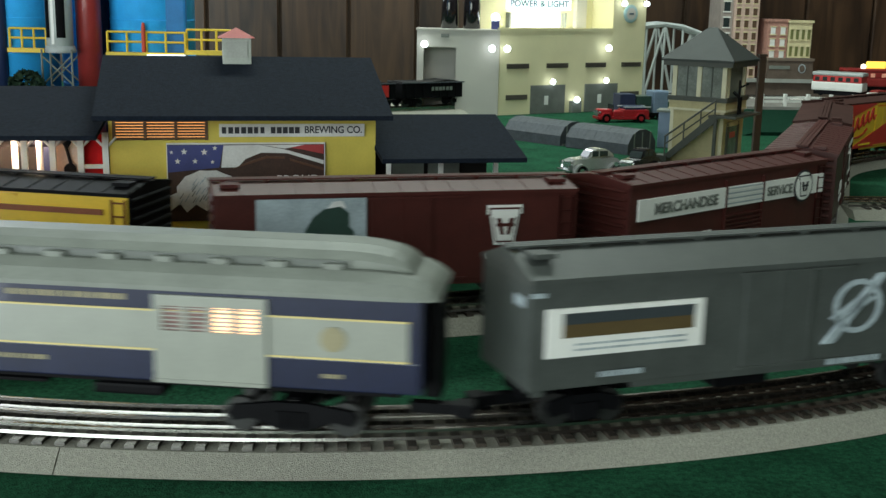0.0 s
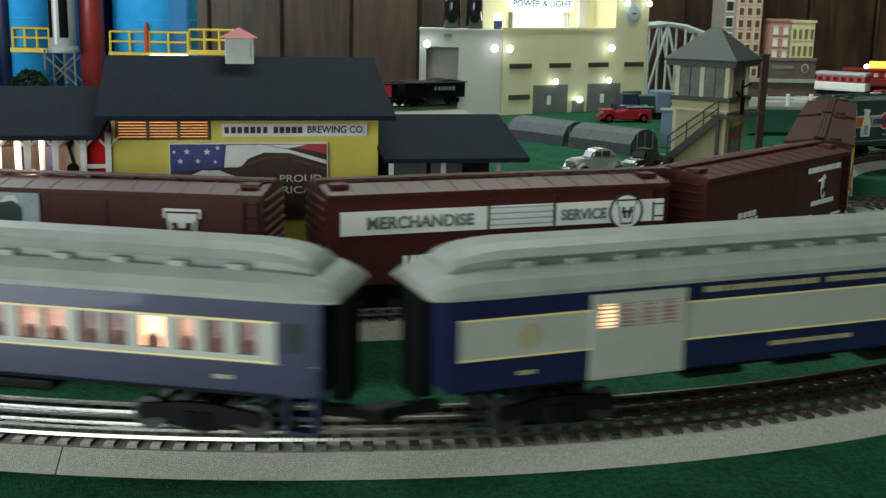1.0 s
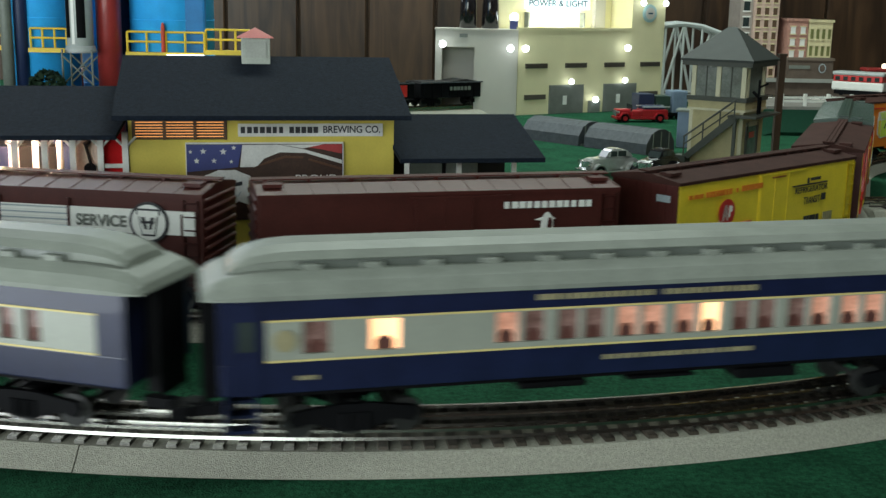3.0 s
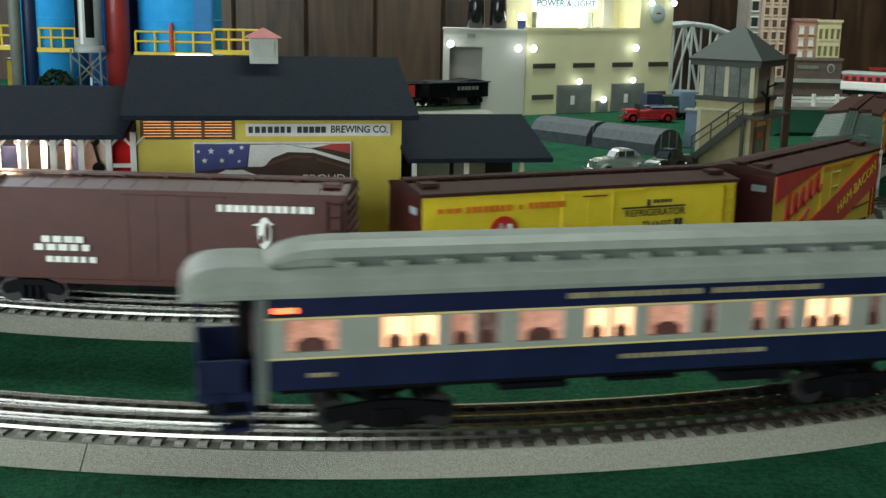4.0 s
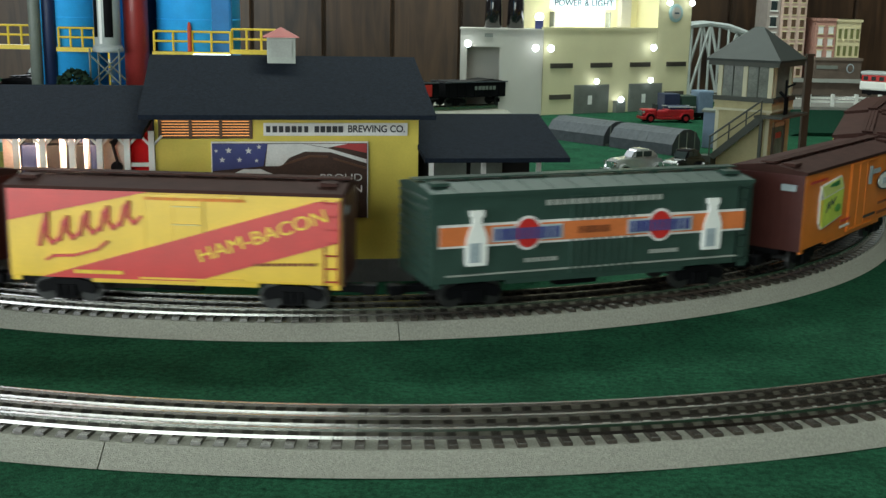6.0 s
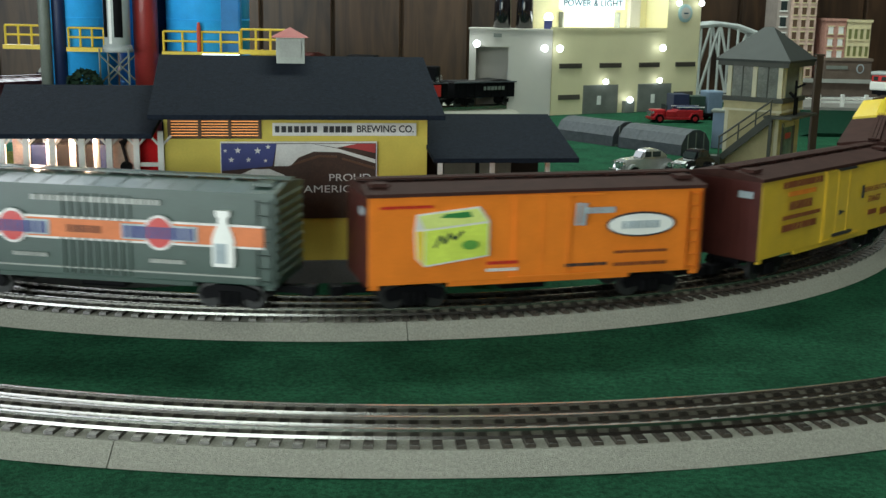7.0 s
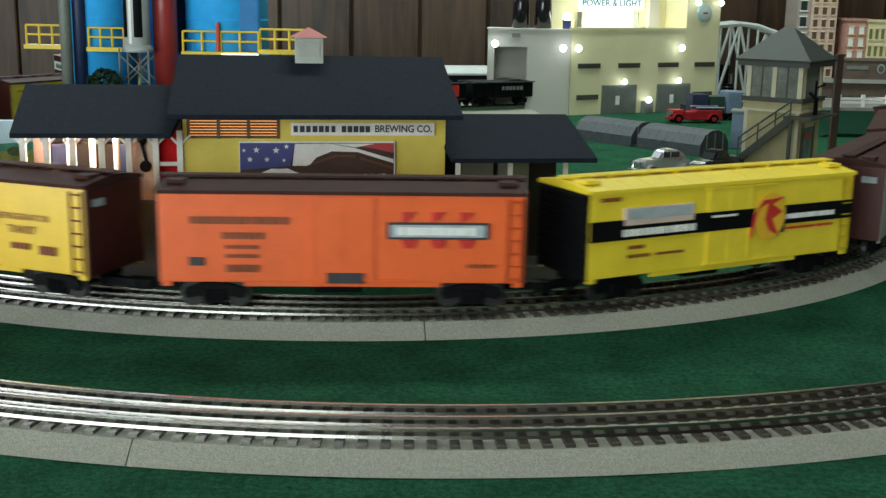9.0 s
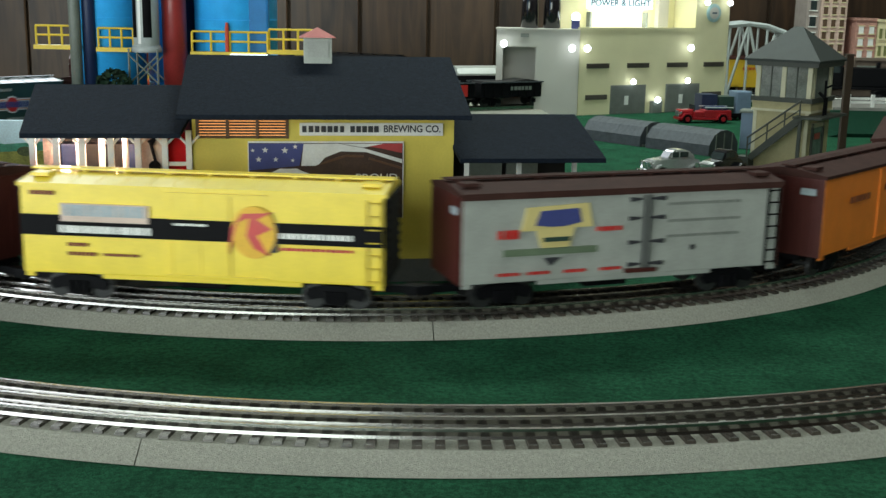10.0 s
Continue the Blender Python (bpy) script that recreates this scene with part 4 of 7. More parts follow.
def build_power_house():
    p = thing("power_house", "cream concrete model power station with lit wall lamps", "model building", pose(0.2165, 2.24, 0, 0, 0, 29))
    top = 0.165
    doors = ((0.077, 0.163), (0.215, 0.302))
    part("lower_block", box(0, 0.283, 0.0, 0.10, 0.0, top), CREAM, p)
    part("corner_tower", box(0.2832, 0.372, 0.0, 0.10, 0, 0.27), CREAM, p)
    part("upper_block", box(-0.02, 0.283, 0.07, 0.10, top, 0.27), CREAM, p)
    part("parapet", box(-0.002, 0.283, -0.002, 0.006, top, top + 0.006), CREAM, p)
    for k, (a, b) in enumerate(doors):
        d = part("shutter_door", box(a, b, -0.0025, -0.0002, 0, 0.0575), SHUTTER, p, "grey ribbed roller door")
        for j in range(12):
            part("rib", box(a + 0.001, b - 0.001, -0.0032, -0.0025, 0.002 + j * 0.0046, 0.0048 + j * 0.0046), SHUTTER, d)
        part("notice", box(a + 0.033, a + 0.043, -0.0038, -0.0032, 0.018, 0.036), WHITE, d)
        lamp_on_wall(p, (a + b) / 2 + 0.004, -0.010, 0.0645, 0.0056)
    for a, b in ((0.017, 0.0705), (0.115, 0.169), (0.215, 0.268), (0.311, 0.364)):
        v = part("louvre", box(a, b, -0.002, 0.0, 0.0915, 0.101), VENT, p, "dark louvred vent")
        for j in range(3):
            part("blade", box(a + 0.002, b - 0.002, -0.0034, -0.002, 0.0925 + j * 0.003, 0.0939 + j * 0.003), VENT, v)
    for a, b in ((0.017, 0.0685), (0.311, 0.362)):
        part("louvre", box(a, b, -0.002, 0.0, 0.030, 0.0395), VENT, p, "dark louvred vent")
    for x in (0.006, 0.262):
        lamp_on_wall(p, x, -0.014, 0.131, 0.0068)
    lamp_on_wall(p, 0.186, -0.012, 0.027, 0.0062)
    part("meter_box", box(0.176, 0.2, -0.012, -0.0005, 0, 0.024, 0.001), SHUTTER, p)
    # sign and its light
    s = part("sign", box(0.052, 0.212, 0.052, 0.060, 0.206, 0.243, 0.001), SIGNGLOW, p, "backlit white sign board with blue lettering")
    lettering("lettering", "POWER & LIGHT", 0.058, 0.2115, 0.0515, 0.147, 0.013, SIGNINK, s, bold=0.012)
    part("sign_post", box(0.06, 0.064, 0.056, 0.07, top, 0.2), SHUTTER, s)
    part("sign_post", box(0.2, 0.204, 0.056, 0.07, top, 0.2), SHUTTER, s)
    part("trough_light", box(0.06, 0.205, 0.03, 0.042, top + 0.0005, top + 0.0045, 0.001), TROUGH, p, "bright white trough light behind the parapet")
    part("pilaster", box(0.232, 0.258, 0.058, 0.07, top, 0.27), PALE, p)
    bm = add_lathe(bmesh.new(), [(0.0185, 0), (0.0185, 0.002), (0.015, 0.003)], 32)
    r = part("round_emblem", bm, mat("pale_blue_emblem", (0.36, 0.52, 0.52), 0.5), p, "round pale blue emblem", m=pose(0.328, -0.0005, 0.201, 90, 0, 0))
    part("emblem_mark", add_lathe(bmesh.new(), [(0.012, 0.003), (0.012, 0.0036), (0.010, 0.0038)], 24), PALE, r)
    part("emblem_mark", box(-0.006, 0.006, -0.0015, 0.0015, 0.0038, 0.0044), SIGNINK, r)
    for x in (0.30, 0.36):
        lamp_on_wall(p, x, -0.012, 0.222, 0.006)
    # pale loading wing with an open bay
    w = thing("loading_wing", "pale concrete loading wing with an open bay", "model building", pose(0.2165, 2.24, 0, 0, 0, -4))
    gx0, gx1 = -0.150, -0.086
    bay = [(-0.163, 0), (gx0, 0), (gx0, 0.131), (gx1, 0.131), (gx1, 0), (-0.001, 0), (-0.001, top - 0.001), (-0.163, top - 0.001)]
    part("front_wall", add_prism(bmesh.new(), bay, 0.0, 0.0495), PALE, w)
    part("back_wall", box(-0.163, -0.001, 0.050, 0.055, 0, top - 0.001), PALE, w)
    part("coping", box(-0.165, -0.001, -0.002, 0.055, top - 0.001, top + 0.002), PALE, w)
    part("vent_plate", box(-0.116, -0.1, -0.002, -0.0002, 0.150, 0.157), SHUTTER, w)
    part("conduit", box(-0.004, -0.0015, -0.003, 0, 0, top - 0.004), PALE, w)
    for x, z in ((-0.148, 0.137), (-0.016, 0.131)):
        lamp_on_wall(w, x, -0.014, z, 0.0068)
    lamp_on_wall(w, -0.01, 0.03, 0.19, 0.0085)
    part("lamp_base", box(-0.018, -0.002, 0.022, 0.038, top + 0.002, 0.184, 0.001), FLAGBLUE, w)
    # bottles on its roof
    for x in (-0.098, -0.054):
        bt = thing("bottle", "tall dark glass bottle on the wing roof", "bottle", pose(0.2165 + x, 2.279, top + 0.002), group="bottles on the power house")
        bm = add_lathe(bmesh.new(), [(0.016, 0), (0.0175, 0.002), (0.0165, 0.046), (0.0155, 0.056), (0.009, 0.078), (0.0066, 0.09), (0.0062, 0.118), (0.0070, 0.120), (0.0070, 0.125)], 24)
        part("body", bm, BOTTLEGLASS, bt, smooth=True)
        part("cap", add_lathe(bmesh.new(), [(0.0076, 0.125), (0.0076, 0.130), (0.005, 0.1315)], 16), GREYPIPE, bt)


build_power_house()


# ---------------------------------------------------------------- rolling stock
SIDE_LO, SIDE_HI, RIDGE, HALF_W = 0.0195, 0.0797, 0.0845, 0.0305


def add_wheelset(parent, x, r=0.0085):
    bm = bmesh.new()
    for y in (-0.0165, 0.0165):
        add_tube(bm, (x, y - 0.002, r), (x, y + 0.002, r), r, 18)
        add_tube(bm, (x, y - 0.0028 if y < 0 else y + 0.0018, r), (x, y - 0.0018 if y < 0 else y + 0.0028, r), r * 0.45, 12)
    add_tube(bm, (x, -0.017, r), (x, 0.017, r), 0.0018, 8)
    part("wheelset", bm, WHEEL, parent)


def add_truck(car, x, wheels=2, base=0.030):
    bm = bmesh.new()
    h = base / 2
    for y in (-0.0205, 0.0205):
        pts = [(-h - 0.006, 0.010), (-h - 0.004, 0.0135), (-0.008, 0.0165), (0.008, 0.0165), (h + 0.004, 0.0135), (h + 0.006, 0.010), (h + 0.003, 0.006), (h - 0.006, 0.008), (0.007, 0.003), (-0.007, 0.003), (-h + 0.006, 0.008), (-h - 0.003, 0.006)]
        add_prism(bm, [(x + a, z) for a, z in pts], y - 0.0015, y + 0.0015)
        for k in range(3):
            add_tube(bm, (x - 0.005 + 0.005 * k, y - 0.0018 if y < 0 else y + 0.0018, 0.0045), (x - 0.005 + 0.005 * k, y - 0.0018 if y < 0 else y + 0.0018, 0.0125), 0.0018, 6)
    add_box(bm, x - 0.006, x + 0.006, -0.0195, 0.0195, 0.009, 0.0165)
    t = part("truck", bm, BLACK, car, "black sprung wheel truck")
    for k in range(wheels):
        add_wheelset(t, x - h + base * k / (wheels - 1))


def add_couplers(car, half):
    for sgn in (-1, 1):
        bm = bmesh.new()
        add_box(bm, *sorted((sgn * (half - 0.012), sgn * (half + 0.014))), -0.003, 0.003, 0.0085, 0.0135)
        add_box(bm, *sorted((sgn * (half + 0.010), sgn * (half + 0.020))), -0.0055, 0.0055, 0.0075, 0.0145, 0.0012)
        part("coupler", bm, BLACK, car)


def add_ladder(car, x, y, z0, z1, w, material, rungs=7):
    bm = bmesh.new()
    for k in range(rungs):
        z = z0 + (z1 - z0) * k / (rungs - 1)
        add_box(bm, x - w / 2, x + w / 2, y - 0.0016, y - 0.0006, z - 0.0005, z + 0.0005)
    for sx in (x - w / 2, x + w / 2):
        add_box(bm, sx - 0.0006, sx + 0.0006, y - 0.0014, y + 0.0002, z0 - 0.002, z1 + 0.002)
    part("ladder", bm, material, car)


def freight_car(label, length, side, roof, end, plain_door=True, ribs=True, ladder=None, low=SIDE_LO, high=SIDE_HI, ridge=RIDGE, notch=False):
    """A boxcar: body, gabled roof, running board, doors, ladders, trucks, couplers. Origin on the rail tops at mid-length."""
    car = thing("freight_car", label, "toy freight car", group="freight train cars")
    h, w = length / 2, HALF_W
    bm = bmesh.new()
    add_box(bm, -h, h, -w, w, low, high, 0.0007)
    body = part("body", bm, side, car)
    for sgn in (-1, 1):
        bm = bmesh.new()
        add_box(bm, *sorted((sgn * (h - 0.001), sgn * (h + 0.0012))), -w + 0.0004, w - 0.0004, low - 0.0006, high - 0.0002)
        e = part("car_end", bm, end, car, "ribbed car end" if ribs else "plain brown car end")
        if not ribs:
            for k in range(1, 9):
                y = -w + 2 * w * k / 9
                part("end_board", box(*sorted((sgn * (h + 0.0011), sgn * (h + 0.0015))), y - w / 9 + 0.0003, y + w / 9 - 0.0003, low + 0.002, high - 0.002), end, e)
            part("end_stencil", box(*sorted((sgn * (h + 0.0014), sgn * (h + 0.0018))), *sorted((-0.024, -0.012)), high - 0.014, high - 0.009), PRINTGREY, e)
            continue
        rib = add_tube(bmesh.new(), (0, -w + 0.003, 0), (0, w - 0.003, 0), 0.0016, 8)
        first = part("end_rib", rib, end, e, m=pose(sgn * (h + 0.0012), 0, low + 0.006))
        for k in range(1, 9):
            shared("end_rib", first.data, e, pose(sgn * (h + 0.0012), 0, low + 0.006 + (high - low - 0.010) * k / 8))
    bm = bmesh.new()
    o = w + 0.0012
    add_extrude_x(bm, [(-o, high - 0.0012), (-o, high + 0.0012), (-0.007, ridge), (0.007, ridge), (o, high + 0.0012), (o, high - 0.0012)], -h - 0.0014, h + 0.0014)
    r = part("roof", bm, roof, car)
    if ribs:
        n = 14
        for s in (-1, 1):
            first = part("roof_rib", add_tube(bmesh.new(), (0, s * (w + 0.0005), high + 0.0014), (0, s * 0.0075, ridge + 0.0001), 0.0004, 5), roof, r, m=pose(-h, 0, 0))
            for k in range(1, n + 1):
                shared("roof_rib", first.data, r, pose(-h + length * k / n, 0, 0))
    bm = bmesh.new()
    for k in range(3):
        y = -0.005 + 0.0035 * k
        add_box(bm, -h - 0.003, h + 0.003, y, y + 0.003, ridge + 0.0016, ridge + 0.0026)
    for k in range(9):
        x = -h + 0.006 + (length - 0.012) * k / 8
        add_box(bm, x - 0.001, x + 0.001, -0.005, 0.005, ridge - 0.0002, ridge + 0.0016)
    part("running_board", bm, roof, car, "roof walk of three boards")
    for s in (-1, 1):
        bm = box(*sorted((s * (h - 0.016), s * (h - 0.004))), -0.020, -0.009, ridge - 0.001, ridge + 0.0014)
        part("roof_hatch", bm, roof, car)
    if plain_door:
        for s in (-1, 1):
            bm = bmesh.new()
            add_box(bm, -0.021, 0.021, *sorted((s * w, s * (w + 0.0009))), low + 0.002, high - 0.003)
            d = part("door", bm, side, car)
            for z in (high - 0.0035, low + 0.001):
                part("door_track", box(-0.023, 0.045, *sorted((s * (w + 0.0002), s * (w + 0.0016))), z, z + 0.0013), side, d)
            for x in (-0.019, 0.0, 0.019):
                part("door_batten", box(x - 0.0006, x + 0.0006, *sorted((s * (w + 0.0008), s * (w + 0.0013))), low + 0.003, high - 0.004), side, d)
    sills = ((-h + 0.001, -h + 0.010), (-h + 0.026, -h + 0.048), (-0.004, 0.03), (h - 0.046, h - 0.040), (h - 0.016, h - 0.001)) if notch else ((-h + 0.001, -h + 0.007), (-h + 0.055, h - 0.055), (h - 0.007, h - 0.001))
    for a, b in sills:
        for y0 in (-w + 0.0003, w - 0.0023):
            part("side_sill", box(a, b, y0, y0 + 0.002, low - (0.0045 if notch else 0.0028), low + 0.0008), side, car)
    bm = bmesh.new()
    add_box(bm, -h + 0.004, h - 0.004, -0.012, 0.012, 0.0135, low + 0.001)
    add_box(bm, -0.022, 0.012, -0.010, 0.010, 0.007, 0.0136, 0.002)
    part("underframe", bm, BLACK, car)
    for s in (-1, 1):
        add_ladder(car, h - 0.0065, -w, low + 0.003, high - 0.005, 0.009, ladder or side)
    for s in (-1, 1):
        add_truck(car, s * (h - 0.034))
    add_couplers(car, h)
    return car


def spot(length, u, v):
    """Place on a car's side from fractions of its length and height."""
    return -length / 2 + u * length, SIDE_LO + v * (SIDE_HI - SIDE_LO)


class Side:
    """Printing on the side of a car that faces the viewer."""

    def __init__(self, car, length, both=False):
        self.car, self.length, self.y, self.both = car, length, -HALF_W - 0.0011, both

    def twin(self, ob):
        """The same printing on the far side."""
        if self.both:
            shared(ob.name.split(".")[0], ob.data, self.car, pose(0, 0, 0, 0, 0, 180))
        return ob

    def at(self, u, v):
        return spot(self.length, u, v)

    def panel(self, u0, u1, v0, v1, material, name="painted_panel", lift=0.0):
        (x0, z0), (x1, z1) = self.at(u0, v0), self.at(u1, v1)
        return self.twin(part(name, box(x0, x1, self.y - 0.0004 - lift, -HALF_W + 0.0005, z0, z1), material, self.car))

    def shape(self, pts, material, name="painted_shape", lift=0.0):
        bm = add_prism(bmesh.new(), [self.at(u, v) for u, v in pts], self.y - 0.0004 - lift, -HALF_W + 0.0005)
        return self.twin(part(name, bm, material, self.car))

    def ribbon(self, way, width, material, name="painted_line", lift=0.0):
        """A painted line of even width through the given spots."""
        pts = [Vector((*self.at(u, v), 0.0)) for u, v in way]
        bm = bmesh.new()
        y0, y1 = self.y - 0.0004 - lift, -HALF_W + 0.0005
        for p, q in zip(pts, pts[1:]):
            d = (q - p).normalized()
            n = Vector((-d.y, d.x, 0)) * width / 2
            p, q = p - d * width * 0.3, q + d * width * 0.3
            add_prism(bm, [(c.x, c.y) for c in (p + n, p - n, q - n, q + n)], y0, y1)
        return self.twin(part(name, bm, material, self.car))

    def bars(self, u0, u1, v0, v1, n, material, tilt=0.0, lift=0.0, grow=0.0, seed=1):
        (x0, z0), (x1, z1) = self.at(u0, v0), self.at(u1, v1)
        return self.twin(word_bars("lettering", x0, x1, z0, z1, self.y - 0.0004 - lift, n, material, self.car, tilt, seed, grow=grow * 0.0605))

    def words(self, text, u0, u1, v0, v1, material, tilt=0.0, lift=0.0, shear=0.0, bold=0.0):
        (x0, z0), (x1, z1) = self.at(u0, v0), self.at(u1, v1)
        return self.twin(lettering("lettering", text, x0, z0, self.y - 0.0004 - lift, x1 - x0, z1 - z0, material, self.car, tilt, shear=shear, bold=bold))

    def disc(self, u, v, r, material, lift=0.0, rz=None):
        x, z = self.at(u, v)
        return self.twin(disc("round_mark", x, z, self.y - 0.0004 - lift, r, material, self.car, rz=rz))

    def keystone(self, u, v, size, material, lift=0.0):
        x, z = self.at(u, v)
        pts = [(-0.5, 0.55), (0.5, 0.55), (0.5, 0.30), (0.42, 0.30), (0.28, -0.55), (-0.28, -0.55), (-0.42, 0.30), (-0.5, 0.30)]
        bm = add_prism(bmesh.new(), [(x + a * size, z + b * size) for a, b in pts], self.y - 0.0008 - lift, self.y)
        return part("keystone_mark", bm, material, self.car)


def keystone_badge(s, u, v, size, ring=False):
    if ring:
        s.disc(u, v, size * 0.92, INK, 0.0004)
        s.disc(u, v, size * 0.80, WHITE, 0.0008)
        s.keystone(u, v, size * 1.12, INK, 0.0012)
        s.keystone(u, v, size * 0.96, WHITE, 0.0016)
    else:
        s.keystone(u, v, size * 1.5, WHITE, 0.0)
        s.keystone(u, v, size * 1.32, TUSCAN, 0.0004)
        s.keystone(u, v, size * 1.18, WHITE, 0.0008)
    x, z = s.at(u, v)
    q = size * (0.30 if ring else 0.38)
    for a in (-1, 1):
        outline("monogram", [(x + a * q * 0.15, z - q), (x + a * q * 0.5, z - q), (x + a * q, z + q * 0.8), (x + a * q * 0.5, z + q * 0.8)], s.y - 0.0026, INK if ring else TUSCAN, s.car)
    outline("monogram", [(x - q, z - q * 0.1), (x + q, z - q * 0.1), (x + q, z + q * 0.25), (x - q, z + q * 0.25)], s.y - 0.0027, INK if ring else TUSCAN, s.car)


FREIGHT = []


def place_freight(car, left, right):
    FREIGHT.append((car, (left + right) / 2))


def build_engine():
    e = thing("locomotive", "black hood locomotive with a red tail lamp", "toy locomotive", group="freight train head")
    part("frame", box(-0.122, 0.122, -0.028, 0.028, 0.0175, 0.0225, 0.0008), BLACK, e)
    hood = part("hood", box(-0.116, 0.020, -0.019, 0.019, 0.0226, 0.066, 0.003), BLACK, e)
    for k in range(9):
        part("louvre", box(-0.105 + 0.012 * k, -0.098 + 0.012 * k, -0.0196, -0.0188, 0.040, 0.058), WHEEL, hood)
    cab = part("cab", box(0.0205, 0.072, -0.027, 0.027, 0.0226, 0.080, 0.002), BLACK, e)
    for y in (-0.0274, 0.0266):
        for x in (0.028, 0.050):
            part("cab_window", box(x, x + 0.015, y, y + 0.0008, 0.054, 0.070), GLASS, cab)
    part("cab_roof", add_extrude_x(bmesh.new(), [(-0.029, 0.080), (-0.020, 0.085), (0.020, 0.085), (0.029, 0.080)], 0.0175, 0.075), BLACK, cab)
    part("rear_hood", box(0.0725, 0.116, -0.019, 0.019, 0.0226, 0.060, 0.003), BLACK, e)
    part("exhaust_stack", add_lathe(bmesh.new(), [(0.005, 0.064), (0.005, 0.078), (0.0038, 0.079)], 14, -0.06, 0.0), BLACK, e)
    part("tail_lamp", add_tube(bmesh.new(), (0.114, 0, 0.066), (0.1175, 0, 0.066), 0.0028, 12), REDLAMP, e, "lit red tail lamp")
    for x in (-0.117, 0.117):
        for y in (-0.026, 0.026):
            part("hand_rail", add_tube(bmesh.new(), (x, y, 0.0225), (x, y, 0.046), 0.0009, 6), SILVER, e)
    for sgn in (-1, 1):
        add_truck(e, sgn * 0.075)
    add_couplers(e, 0.122)
    FREIGHT.append((e, -1.370))


def build_low_car(s0, label, load):
    """A gondola with a rounded load lying in it."""
    g = thing("gondola_car", label, "toy freight car", group="freight train cars")
    h = 0.108
    part("floor", box(-h, h, -0.0295, 0.0295, 0.0185, 0.0215), BLACK, g)
    for y0 in (-0.0295, 0.027):
        part("side", box(-h, h, y0, y0 + 0.0025, 0.0215, 0.048), BLACK, g)
    for x0 in (-h, h - 0.0025):
        part("end", box(x0, x0 + 0.0025, -0.027, 0.027, 0.0215, 0.048), BLACK, g)
    part("load", add_extrude_x(bmesh.new(), [(-0.0265, 0.0216), (-0.0265, 0.052), (-0.018, 0.063), (0.0, 0.067), (0.018, 0.063), (0.0265, 0.052), (0.0265, 0.0216)], -h + 0.006, h - 0.006), load, g)
    for sgn in (-1, 1):
        add_truck(g, sgn * (h - 0.03))
    add_couplers(g, h)
    FREIGHT.append((g, s0))


